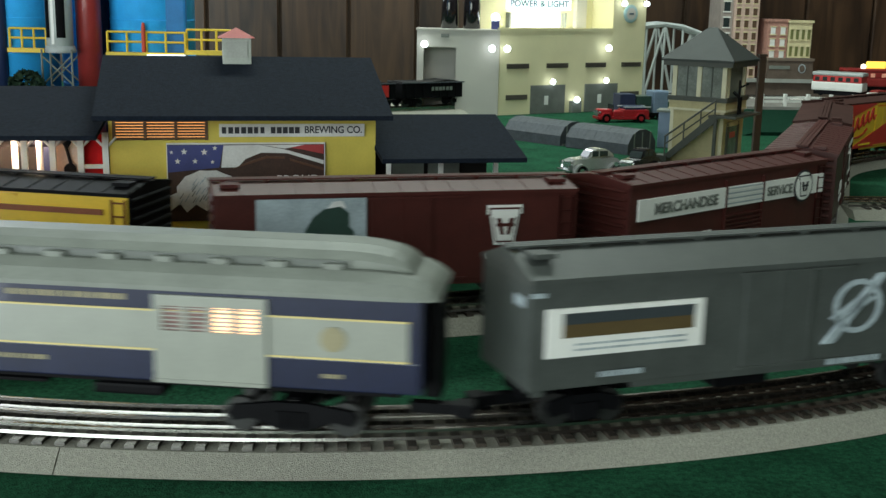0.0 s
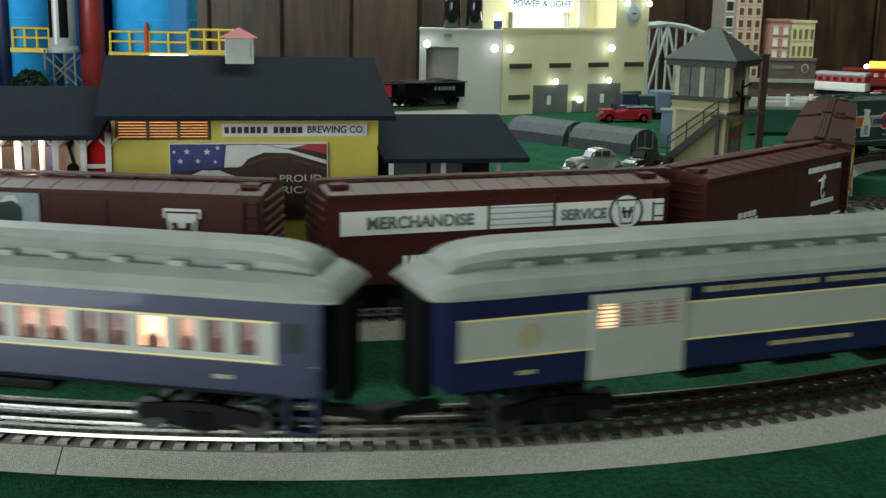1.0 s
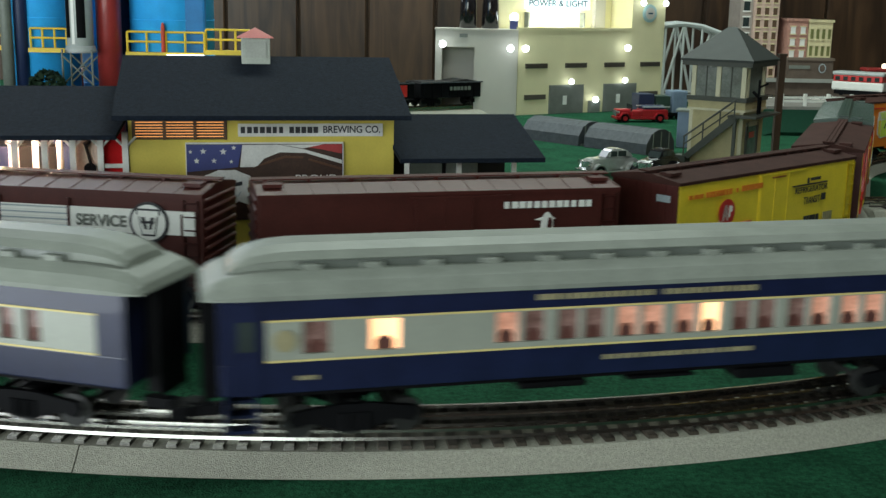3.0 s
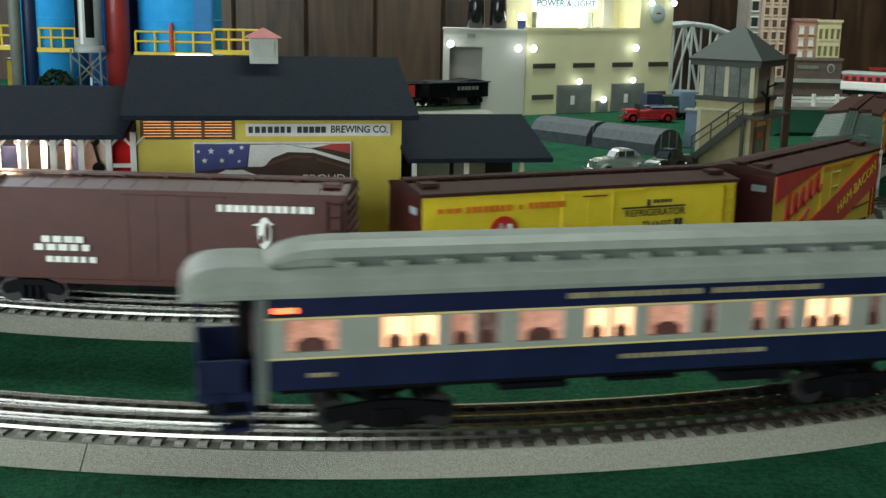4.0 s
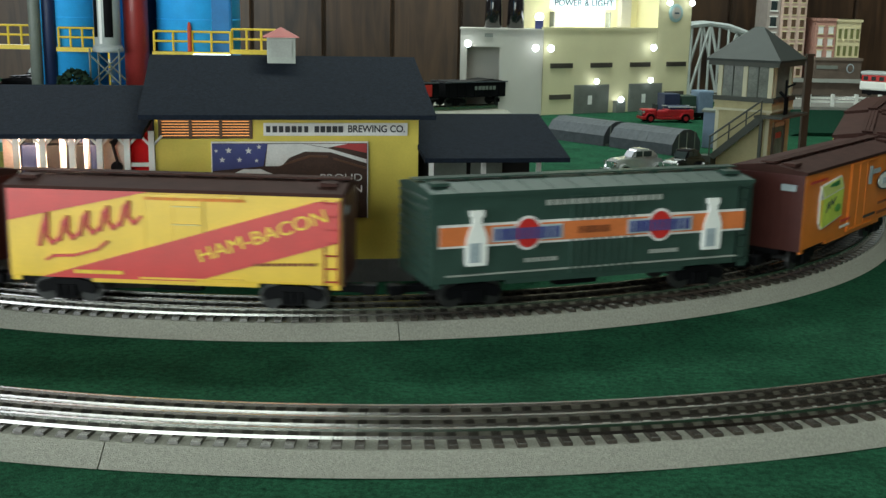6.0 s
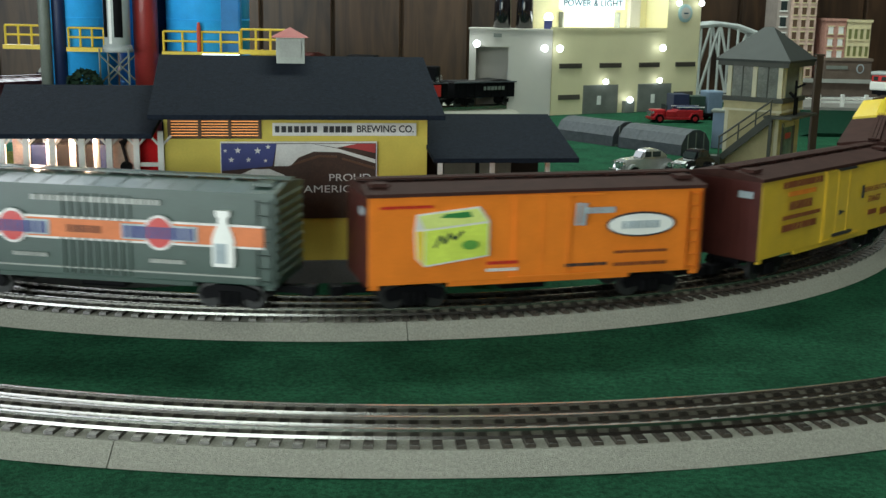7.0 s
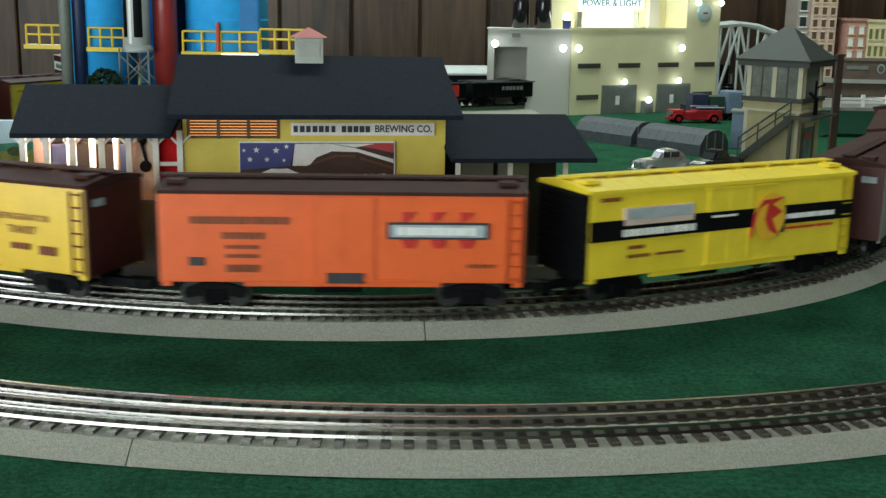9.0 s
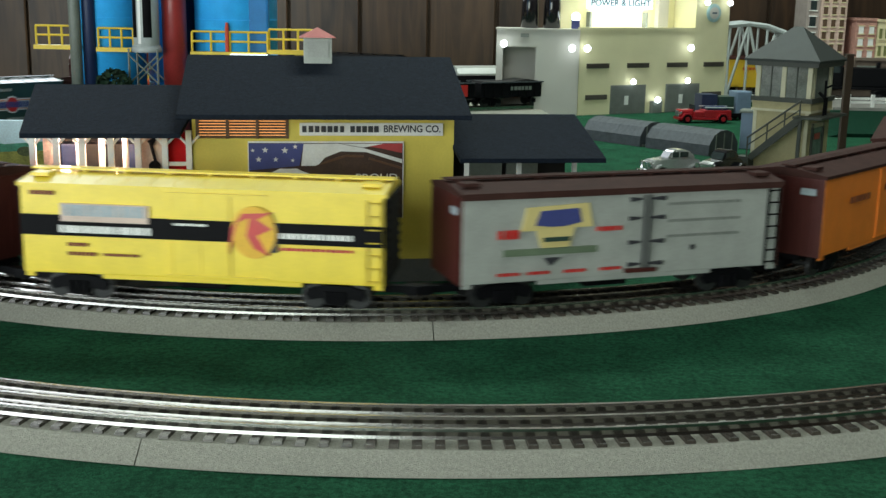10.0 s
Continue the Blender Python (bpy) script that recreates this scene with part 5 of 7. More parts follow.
def build_freight_train():
    build_engine()
    L = 0.244
    c = freight_car("golden orange boxcar with dark red roof", L, DEEPYELLOW, TUSCAN, TUSCAN)
    s = Side(c, L, True)
    s.bars(0.10, 0.36, 0.58, 0.70, 8, PRINTWHITE)
    s.bars(0.62, 0.88, 0.60, 0.70, 9, RED, seed=4)
    FREIGHT.append((c, -1.093))
    build_low_car(-0.828, "black gondola with a pale grey load", SILVER)
    build_low_car(-0.495, "black gondola with a light grey load", GREYCAR)
    # yellow car at the head
    L = 0.246
    c = freight_car("deep yellow refrigerator car with black roof", L, DEEPYELLOW, BLACK, BLACK, ladder=BROWNINK)
    s = Side(c, L)
    s.panel(0.02, 0.93, 0.78, 0.84, BROWNINK, "painted_stripe")
    s.disc(0.40, 0.52, 0.011, WHITE)
    s.shape([(0.36, 0.42), (0.39, 0.50), (0.40, 0.62), (0.41, 0.50), (0.44, 0.42), (0.40, 0.46)], RED, lift=0.0006)
    s.bars(0.60, 0.86, 0.40, 0.50, 12, INK)
    place_freight(c, -0.285, -0.037)

    L = 0.243
    c = freight_car("tuscan brown boxcar with locomotive picture and keystone badge", L, TUSCAN, TUSCAN, TUSCAN)
    s = Side(c, L)
    s.panel(0.105, 0.40, 0.33, 0.965, PRINTGREY, "picture_panel")
    s.shape([(0.19, 0.34), (0.215, 0.44), (0.235, 0.62), (0.255, 0.76), (0.285, 0.85), (0.33, 0.88), (0.352, 0.80), (0.352, 0.66), (0.365, 0.60), (0.365, 0.34)], GREENCAR, "printed_engine", 0.0006)
    s.shape([(0.295, 0.86), (0.31, 0.93), (0.335, 0.94), (0.345, 0.86), (0.325, 0.84)], PRINTWHITE, "printed_steam", 0.0004)
    keystone_badge(s, 0.79, 0.625, 0.0165)
    s.bars(0.74, 0.85, 0.24, 0.30, 8, WHITE)
    place_freight(c, 0.003, 0.246)

    L = 0.249
    c = freight_car("tuscan brown boxcar with white service stripe", L, TUSCAN, TUSCAN, TUSCAN, plain_door=False)
    s = Side(c, L)
    s.panel(0.03, 0.985, 0.57, 0.83, WHITE, "white_stripe")
    s.words("MERCHANDISE", 0.10, 0.40, 0.63, 0.77, SHUTTER, lift=0.0003, bold=0.03)
    for k in range(8):
        v = 0.575 + 0.033 * k
        s.panel(0.445, 0.635, v, v + 0.014, PRINTGREY if k % 2 else WHITE, "door_rib", 0.0006)
    for k in range(8):
        v = 0.06 + 0.055 * k
        s.panel(0.445, 0.635, v, v + 0.018, TUSCAN, "door_rib", 0.0006)
    s.panel(0.44, 0.446, 0.02, 0.92, TUSCAN, "door_edge", 0.0008)
    s.panel(0.636, 0.642, 0.02, 0.92, TUSCAN, "door_edge", 0.0008)
    s.words("SERVICE", 0.66, 0.80, 0.63, 0.76, SHUTTER, lift=0.0003, bold=0.03)
    keystone_badge(s, 0.862, 0.70, 0.0145, ring=True)
    s.panel(0.948, 0.953, 0.50, 0.80, TUSCAN, "stripe_gap", 0.0006)
    s.bars(0.2, 0.38, 0.22, 0.32, 8, WHITE)
    place_freight(c, 0.2755, 0.5245)

    L = 0.246
    c = freight_car("tuscan brown boxcar with white lettering and anchor badge", L, TUSCAN, TUSCAN, TUSCAN)
    s = Side(c, L, True)
    s.bars(0.665, 0.925, 0.81, 0.885, 12, WHITE)
    x, z = s.at(0.79, 0.55)
    s.disc(0.79, 0.585, 0.0045, WHITE, rz=0.0105)
    s.shape([(0.755, 0.67), (0.80, 0.72), (0.815, 0.68), (0.79, 0.655)], WHITE, lift=0.0003)
    s.disc(0.797, 0.60, 0.0016, TUSCAN, 0.0008, rz=0.006)
    s.disc(0.781, 0.52, 0.0014, TUSCAN, 0.0008, rz=0.003)
    s.bars(0.705, 0.885, 0.335, 0.40, 11, WHITE, seed=4)
    s.bars(0.20, 0.34, 0.20, 0.265, 6, WHITE, seed=6)
    s.bars(0.64, 0.715, 0.13, 0.165, 7, WHITE)
    s.bars(0.64, 0.715, 0.18, 0.21, 7, WHITE, seed=8)
    s.bars(0.87, 0.95, 0.13, 0.16, 8, WHITE, seed=9)
    s.bars(0.19, 0.31, 0.42, 0.49, 4, WHITE, seed=11)
    s.bars(0.17, 0.33, 0.33, 0.40, 5, WHITE, seed=12)
    place_freight(c, 0.548, 0.794)

    L = 0.247
    c = freight_car("bright yellow refrigerator car with brown roof and red badge", L, YELLOW, ROOF_BROWN, TUSCAN, ribs=False, ladder=YELLOW, notch=True)
    s = Side(c, L, True)
    s.bars(0.04, 0.115, 0.80, 0.85, 3, ORANGEINK)
    s.bars(0.125, 0.26, 0.79, 0.86, 8, ORANGEINK, seed=3)
    s.bars(0.28, 0.295, 0.80, 0.85, 1, ORANGEINK)
    s.bars(0.31, 0.43, 0.80, 0.87, 7, ORANGEINK, seed=5)
    s.disc(0.236, 0.565, 0.0102, RED)
    s.shape([(0.208, 0.46), (0.222, 0.66), (0.236, 0.66), (0.246, 0.46), (0.234, 0.46), (0.230, 0.53), (0.222, 0.46)], WHITE, "white_mark", 0.0006)
    s.shape([(0.243, 0.50), (0.245, 0.65), (0.262, 0.64), (0.263, 0.57), (0.253, 0.56), (0.253, 0.50)], WHITE, "white_mark", 0.0007)
    s.panel(0.09, 0.375, 0.25, 0.40, RED, "red_banner")
    s.bars(0.103, 0.365, 0.29, 0.365, 15, WHITE, lift=0.0004, seed=7)
    s.bars(0.17, 0.225, 0.13, 0.19, 6, INK, seed=2)
    s.bars(0.69, 0.705, 0.755, 0.83, 1, INK)
    s.bars(0.71, 0.775, 0.785, 0.825, 5, INK, seed=4)
    s.words("REFRIGERATOR", 0.62, 0.82, 0.635, 0.715, INK)
    s.panel(0.61, 0.82, 0.73, 0.745, INK, "lettering_rule")
    s.words("TRANSIT", 0.675, 0.775, 0.47, 0.57, INK)
    s.bars(0.785, 0.815, 0.49, 0.585, 2, INK, seed=9)
    s.bars(0.685, 0.78, 0.22, 0.305, 5, INK, seed=10)
    s.bars(0.805, 0.865, 0.19, 0.31, 5, GOLDTEXT, seed=11)
    for v in (0.08, 0.90):
        for u in (0.50, 0.535):
            s.panel(u - 0.02, u + 0.02, v, v + 0.015, BROWNINK, "hinge", 0.0006)
    place_freight(c, 0.831, 1.077)

    L = 0.222
    c = freight_car("yellow refrigerator car with red diagonal bands and brown roof", L, DEEPYELLOW, ROOF_BROWN, TUSCAN, ribs=False, ladder=RED)
    s = Side(c, L, True)
    s.shape([(0.004, 0.63), (0.43, 0.985), (0.004, 0.985)], RED, "red_band")
    s.shape([(0.10, 0.005), (0.56, 0.005), (0.995, 0.49), (0.995, 0.93), (0.93, 0.93)], RED, "red_band")
    for k in range(5):
        u, v = 0.095 + 0.062 * k, 0.36 + 0.062 * k
        s.ribbon([(u, v), (u + 0.012, v + 0.20), (u + 0.026, v + 0.26 + (0.10 if k == 0 else 0)), (u + 0.024, v + 0.10), (u + 0.040, v + 0.02), (u + 0.062, v + 0.10)], 0.0021, RED, "script_stroke", 0.0004)
    s.ribbon([(0.115, 0.20), (0.135, 0.245), (0.200, 0.255), (0.270, 0.33), (0.300, 0.42)], 0.0017, RED, "script_tail", 0.0004)
    s.words("HAM-BACON", 0.585, 0.985, 0.225, 0.375, YELLOW, tilt=19.5, lift=0.0006)
    s.bars(0.42, 0.72, 0.90, 0.93, 16, ORANGEINK, seed=3)
    s.bars(0.20, 0.35, 0.06, 0.10, 9, YELLOW, lift=0.0006)
    s.bars(0.74, 0.93, 0.20, 0.23, 12, BROWNINK, tilt=2)
    for v in (0.63, 0.83):
        s.panel(0.50, 0.58, v, v + 0.012, GOLD, "hinge", 0.0008)
    place_freight(c, 1.110, 1.332)

    L = 0.249
    c = freight_car("dark green boxcar with orange stripe and milk bottles", L, GREENCAR, GREENCAR, GREENCAR, plain_door=False)
    s = Side(c, L, True)
    s.panel(0.02, 0.975, 0.41, 0.67, PRINTWHITE, "white_border")
    s.panel(0.02, 0.975, 0.435, 0.645, mat("dull_orange_print", (0.62, 0.17, 0.05), 0.5), "orange_stripe", 0.0004)
    for u in (0.275, 0.69):
        s.disc(u, 0.54, 0.0108, PRINTWHITE, 0.0005, rz=0.0118)
        s.disc(u, 0.54, 0.0090, RED, 0.0008, rz=0.0100)
        s.panel(u - 0.105, u + 0.105, 0.455, 0.625, PRINTGREY, "name_band", 0.0012)
        s.bars(u - 0.098, u + 0.098, 0.475, 0.605, 11, FLAGBLUE, lift=0.0014)
    s.bars(0.43, 0.53, 0.50, 0.58, 6, BROWNINK, lift=0.0008)
    for u in (0.125, 0.865):
        s.shape([(u - 0.028, 0.20), (u + 0.028, 0.20), (u + 0.03, 0.26), (u + 0.03, 0.50), (u + 0.024, 0.58), (u + 0.013, 0.68), (u + 0.013, 0.74), (u + 0.019, 0.76), (u + 0.019, 0.82), (u - 0.019, 0.82), (u - 0.019, 0.76), (u - 0.013, 0.74), (u - 0.013, 0.68), (u - 0.024, 0.58), (u - 0.03, 0.50), (u - 0.03, 0.26)], WHITE, "bottle_mark", 0.0016)
        s.shape([(u - 0.022, 0.24), (u + 0.010, 0.24), (u + 0.010, 0.46), (u - 0.022, 0.46)], PRINTGREY, "bottle_shade", 0.0019)
    s.bars(0.33, 0.70, 0.84, 0.90, 16, GREYCAR, seed=3)
    s.bars(0.27, 0.37, 0.20, 0.245, 7, GREYCAR, seed=4)
    s.bars(0.66, 0.76, 0.20, 0.245, 7, GREYCAR, seed=5)
    s.panel(0.04, 0.96, 0.085, 0.10, GREYCAR, "sill_line")
    for k in range(9):
        s.panel(0.41 + 0.0235 * k, 0.418 + 0.0235 * k, 0.03, 0.93, GREENCAR, "door_rib", 0.0002)
    place_freight(c, 1.377, 1.626)

    L = 0.242
    c = freight_car("orange refrigerator car with lime box picture, brown roof", L, ORANGE, ROOF_BROWN, TUSCAN, ribs=False, ladder=ORANGE)
    s = Side(c, L)
    s.shape([(0.128, 0.60), (0.134, 0.785), (0.312, 0.855), (0.342, 0.69), (0.342, 0.29), (0.157, 0.195), (0.133, 0.29)], PRINTWHITE, "printed_box")
    s.shape([(0.157, 0.215), (0.337, 0.305), (0.337, 0.665), (0.157, 0.60)], LIME, "printed_box_front", 0.0004)
    s.shape([(0.138, 0.77), (0.308, 0.835), (0.335, 0.69), (0.157, 0.622)], mat("pale_lime_print", (0.66, 0.74, 0.22), 0.5), "printed_box_top", 0.0004)
    s.shape([(0.132, 0.60), (0.152, 0.60), (0.152, 0.23), (0.136, 0.30)], YELLOW, "printed_box_side", 0.0004)
    s.shape([(0.200, 0.745), (0.215, 0.785), (0.282, 0.805), (0.290, 0.745), (0.262, 0.735)], mat("leaf_green_print", (0.03, 0.20, 0.05), 0.5), "printed_leaf", 0.0008)
    s.ribbon([(0.185, 0.42), (0.200, 0.54), (0.212, 0.46), (0.226, 0.56), (0.240, 0.50), (0.262, 0.58)], 0.0016, GREENCAR, "script_stroke", 0.0008)
    s.disc(0.285, 0.43, 0.0058, mat("soft_green_print", (0.12, 0.34, 0.06), 0.5), 0.0008, rz=0.0032)
    s.bars(0.03, 0.18, 0.855, 0.885, 14, RED)
    s.bars(0.595, 0.63, 0.60, 0.86, 2, PRINTGREY, tilt=-4)
    s.bars(0.63, 0.72, 0.73, 0.80, 5, PRINTGREY, seed=5)
    s.disc(0.80, 0.585, 0.0265, INK, rz=0.0088)
    s.disc(0.80, 0.585, 0.0250, WHITE, 0.0004, rz=0.0075)
    s.bars(0.74, 0.86, 0.54, 0.63, 7, PRINTGREY, lift=0.0010)
    s.bars(0.335, 0.43, 0.19, 0.225, 9, RED)
    s.bars(0.335, 0.43, 0.11, 0.145, 9, PRINTWHITE)
    s.bars(0.57, 0.70, 0.12, 0.155, 12, INK)
    s.bars(0.72, 0.89, 0.10, 0.14, 14, BROWNINK, seed=3)
    s.bars(0.72, 0.89, 0.25, 0.28, 14, BROWNINK, seed=6)
    place_freight(c, 1.672, 1.914)

    L = 0.236
    c = freight_car("golden yellow refrigerator car with brown lettering and roof", L, DEEPYELLOW, ROOF_BROWN, TUSCAN, ribs=False, ladder=BROWNINK)
    s = Side(c, L)
    s.bars(0.12, 0.38, 0.855, 0.935, 11, BROWNINK)
    s.bars(0.16, 0.34, 0.74, 0.80, 8, ORANGEINK, seed=3)
    s.bars(0.17, 0.32, 0.565, 0.67, 6, BROWNINK, seed=4)
    s.bars(0.13, 0.38, 0.45, 0.50, 14, BROWNINK, seed=5)
    s.bars(0.13, 0.36, 0.30, 0.385, 9, BROWNINK, seed=6)
    s.bars(0.68, 0.70, 0.50, 0.68, 1, INK)
    s.words("REFRIGERATOR", 0.69, 0.88, 0.575, 0.645, BROWNINK)
    s.words("TRANSIT", 0.73, 0.83, 0.42, 0.51, BROWNINK)
    s.bars(0.74, 0.81, 0.24, 0.31, 5, BROWNINK, seed=8)
    s.bars(0.84, 0.90, 0.20, 0.30, 4, BROWNINK, seed=9)
    s.panel(0.49, 0.62, 0.945, 0.975, INK, "roof_slot", 0.0006)
    s.panel(0.48, 0.62, 0.06, 0.10, INK, "sill_slot", 0.0006)
    s.shape([(0.52, 0.34), (0.56, 0.375), (0.52, 0.41)], INK)
    place_freight(c, 1.955, 2.190)

    L = 0.240
    c = freight_car("red orange refrigerator car with brown roof, blue panel", L, REDORANGE, ROOF_BROWN, TUSCAN, ribs=False, ladder=REDORANGE)
    s = Side(c, L)
    s.bars(0.085, 0.355, 0.655, 0.735, 15, BROWNINK)
    s.bars(0.17, 0.29, 0.49, 0.56, 7, BROWNINK, seed=3)
    s.bars(0.18, 0.27, 0.38, 0.42, 8, BROWNINK, seed=4)
    s.bars(0.18, 0.27, 0.28, 0.32, 8, BROWNINK, seed=5)
    s.bars(0.18, 0.27, 0.12, 0.20, 8, BROWNINK, seed=6)
    s.panel(0.08, 0.12, 0.19, 0.28, INK, "ink_patch")
    s.panel(0.62, 0.90, 0.50, 0.685, INK, "name_panel")
    s.panel(0.63, 0.89, 0.525, 0.66, PRINTGREY, "name_panel", 0.0004)
    s.bars(0.65, 0.87, 0.55, 0.635, 10, WHITE, lift=0.0008)
    for u in (0.68, 0.76, 0.84):
        s.shape([(u - 0.018, 0.69), (u - 0.018, 0.80), (u + 0.018, 0.80), (u, 0.72)], RED)
        s.shape([(u - 0.022, 0.49), (u - 0.012, 0.40), (u + 0.012, 0.40), (u + 0.022, 0.49)], RED)
    s.panel(0.455, 0.555, 0.0, 0.115, INK, "step_plate", 0.0008)
    s.bars(0.84, 0.92, 0.18, 0.22, 6, BROWNINK, seed=8)
    place_freight(c, 2.228, 2.468)

    L = 0.246
    c = freight_car("bright yellow boxcar with black band and bird badge", L, YELLOW, YELLOW, BLACK, ladder=YELLOW)
    s = Side(c, L)
    s.panel(0.002, 0.998, 0.435, 0.665, BLACK, "black_band")
    s.panel(0.115, 0.36, 0.60, 0.80, PINKISH, "pale_panel", 0.0004)
    s.bars(0.125, 0.355, 0.665, 0.79, 14, PRINTGREY, lift=0.0006)
    s.bars(0.11, 0.37, 0.475, 0.555, 15, WHITE, lift=0.0005)
    s.bars(0.43, 0.525, 0.60, 0.625, 9, WHITE, lift=0.0005)
    s.disc(0.65, 0.555, 0.0150, mat("amber_print", (0.75, 0.42, 0.03), 0.5), 0.0005, rz=0.0175)
    s.shape([(0.58, 0.30), (0.605, 0.66), (0.64, 0.72), (0.63, 0.52), (0.65, 0.38), (0.69, 0.30), (0.66, 0.52), (0.70, 0.60), (0.66, 0.70), (0.70, 0.78), (0.62, 0.76), (0.59, 0.60)], RED, "bird_mark", 0.0012)
    s.shape([(0.695, 0.34), (0.70, 0.66), (0.715, 0.66), (0.712, 0.34)], INK, "bird_mark", 0.0010)
    s.bars(0.72, 0.92, 0.50, 0.56, 15, WHITE, lift=0.0005)
    s.bars(0.72, 0.92, 0.365, 0.395, 15, RED)
    s.bars(0.03, 0.10, 0.89, 0.935, 7, BROWNINK)
    s.bars(0.13, 0.19, 0.32, 0.36, 7, BROWNINK, seed=3)
    s.bars(0.13, 0.21, 0.215, 0.255, 7, BROWNINK, seed=4)
    s.bars(0.23, 0.33, 0.22, 0.25, 9, BROWNINK, seed=5)
    place_freight(c, 2.499, 2.745)

    L = 0.244
    c = freight_car("light grey refrigerator car with brown roof and blue crest", L, GREYCAR, ROOF_BROWN, TUSCAN, ribs=False, plain_door=False, ladder=BLACK)
    s = Side(c, L)
    s.panel(0.0, 1.0, 0.945, 0.995, ROOF_BROWN, "fascia_board", -0.0002)
    s.shape([(0.17, 0.58), (0.185, 0.84), (0.37, 0.87), (0.385, 0.60), (0.33, 0.60), (0.315, 0.38), (0.23, 0.38), (0.215, 0.58)], GOLD, "crest")
    s.shape([(0.21, 0.64), (0.225, 0.80), (0.34, 0.82), (0.35, 0.66), (0.30, 0.62), (0.255, 0.62)], FLAGBLUE, "crest", 0.0005)
    s.panel(0.235, 0.315, 0.45, 0.50, GREENCAR, "crest_bar", 0.0008)
    s.bars(0.10, 0.165, 0.50, 0.60, 3, RED)
    s.bars(0.395, 0.48, 0.54, 0.59, 5, RED)
    s.panel(0.12, 0.40, 0.30, 0.375, mat("crest_green", (0.12, 0.16, 0.10), 0.5), "crest_ribbon")
    s.shape([(0.24, 0.26), (0.26, 0.17), (0.29, 0.26)], INK)
    for u in (0.10, 0.19, 0.30, 0.41):
        s.bars(u, u + 0.07, 0.08, 0.115, 6, RED)
    for v in (0.10, 0.36, 0.64, 0.86):
        s.shape([(0.50, v), (0.535, v + 0.02), (0.535, v + 0.035), (0.50, v + 0.05)], INK, "hinge", 0.0006)
        s.shape([(0.565, v + 0.02), (0.61, v), (0.61, v + 0.05), (0.565, v + 0.035)], INK, "hinge", 0.0006)
    s.panel(0.545, 0.549, 0.06, 0.93, INK, "door_gap", 0.0004)
    s.panel(0.562, 0.566, 0.06, 0.93, INK, "door_gap", 0.0004)
    for v in (0.80, 0.60, 0.42):
        s.bars(0.62, 0.86, v, v + 0.03, 18, SHUTTER, seed=int(v * 100))
    s.disc(0.705, 0.29, 0.002, INK)
    s.panel(0.49, 0.59, 0.03, 0.075, TUSCAN, "sill_plate", 0.0008)
    place_freight(c, 2.782, 3.026)

    L = 0.244
    c = freight_car("burnt orange refrigerator car with brown roof", L, ORANGE, ROOF_BROWN, TUSCAN, ribs=False, ladder=BROWNINK)
    s = Side(c, L)
    s.bars(0.18, 0.34, 0.60, 0.68, 5, BROWNINK)
    s.bars(0.45, 0.85, 0.66, 0.74, 18, BROWNINK, seed=3)
    s.bars(0.50, 0.80, 0.40, 0.46, 14, BROWNINK, seed=4)
    place_freight(c, 3.057, 3.301)

    L = 0.244
    c = freight_car("white refrigerator car with brown roof", L, GREYCAR, ROOF_BROWN, TUSCAN, ribs=False)
    s = Side(c, L)
    s.bars(0.2, 0.8, 0.60, 0.70, 16, BROWNINK)
    place_freight(c, 3.335, 3.58)


build_freight_train()

# ---------------------------------------------------------------- passenger train
FLOOR, BAND_LO, BAND_HI, EAVE = 0.0272, 0.0422, 0.0622, 0.0732
PASSENGER = []


def loft_roof(half, sections, cap):
    """Roof skin along x; each end drops and narrows over the length cap."""
    bm = bmesh.new()
    rings = []
    curve = ((0.0, 0.0), (0.06, 0.34), (0.16, 0.58), (0.32, 0.78), (0.55, 0.92), (0.78, 0.98), (1.0, 1.0))
    steps = [(-half + cap * u, f) for u, f in curve] + [(half - cap * u, f) for u, f in reversed(curve)]
    z_low = sections[0][1]
    for x, f in steps:
        rings.append([bm.verts.new((x, y * (0.86 + 0.14 * f), z_low + (z - z_low) * f)) for y, z in sections])
    for a, b in zip(rings, rings[1:]):
        for k in range(len(sections) - 1):
            bm.faces.new((a[k], a[k + 1], b[k + 1], b[k]))
        bm.faces.new((a[-1], a[0], b[0], b[-1]))
    return bm


def coach_body(car, half, band0, band1, lower=True):
    """Blue sides with an open strip where the window band goes."""
    w = 0.0308
    part("lower_side", box(-half, half, -w, w, FLOOR, BAND_LO, 0.0006), BLUE, car)
    part("letter_board", box(-half, half, -w, w, BAND_HI, EAVE), BLUE, car)
    part("core", box(-half, half, -w + 0.0045, w - 0.0005, BAND_LO, BAND_HI), SILHOUETTE, car, "dark interior seen through the windows")
    for sgn in (-1, 1):
        part("end_wall", box(*sorted((sgn * (half - 0.0005), sgn * (half + 0.001))), -w + 0.0006, w - 0.0006, FLOOR, EAVE), BLUE, car)
    for a, b in ((-half, band0), (band1, half)):
        part("vestibule_side", box(a, b, -w, -w + 0.0045, BAND_LO, BAND_HI), BLUE, car)
    for z in (BAND_LO, BAND_HI - 0.0009):
        part("stripe", box(band0, band1, -w - 0.0005, -w + 0.0002, z, z + 0.0009), GOLD, car, "thin gold stripe")


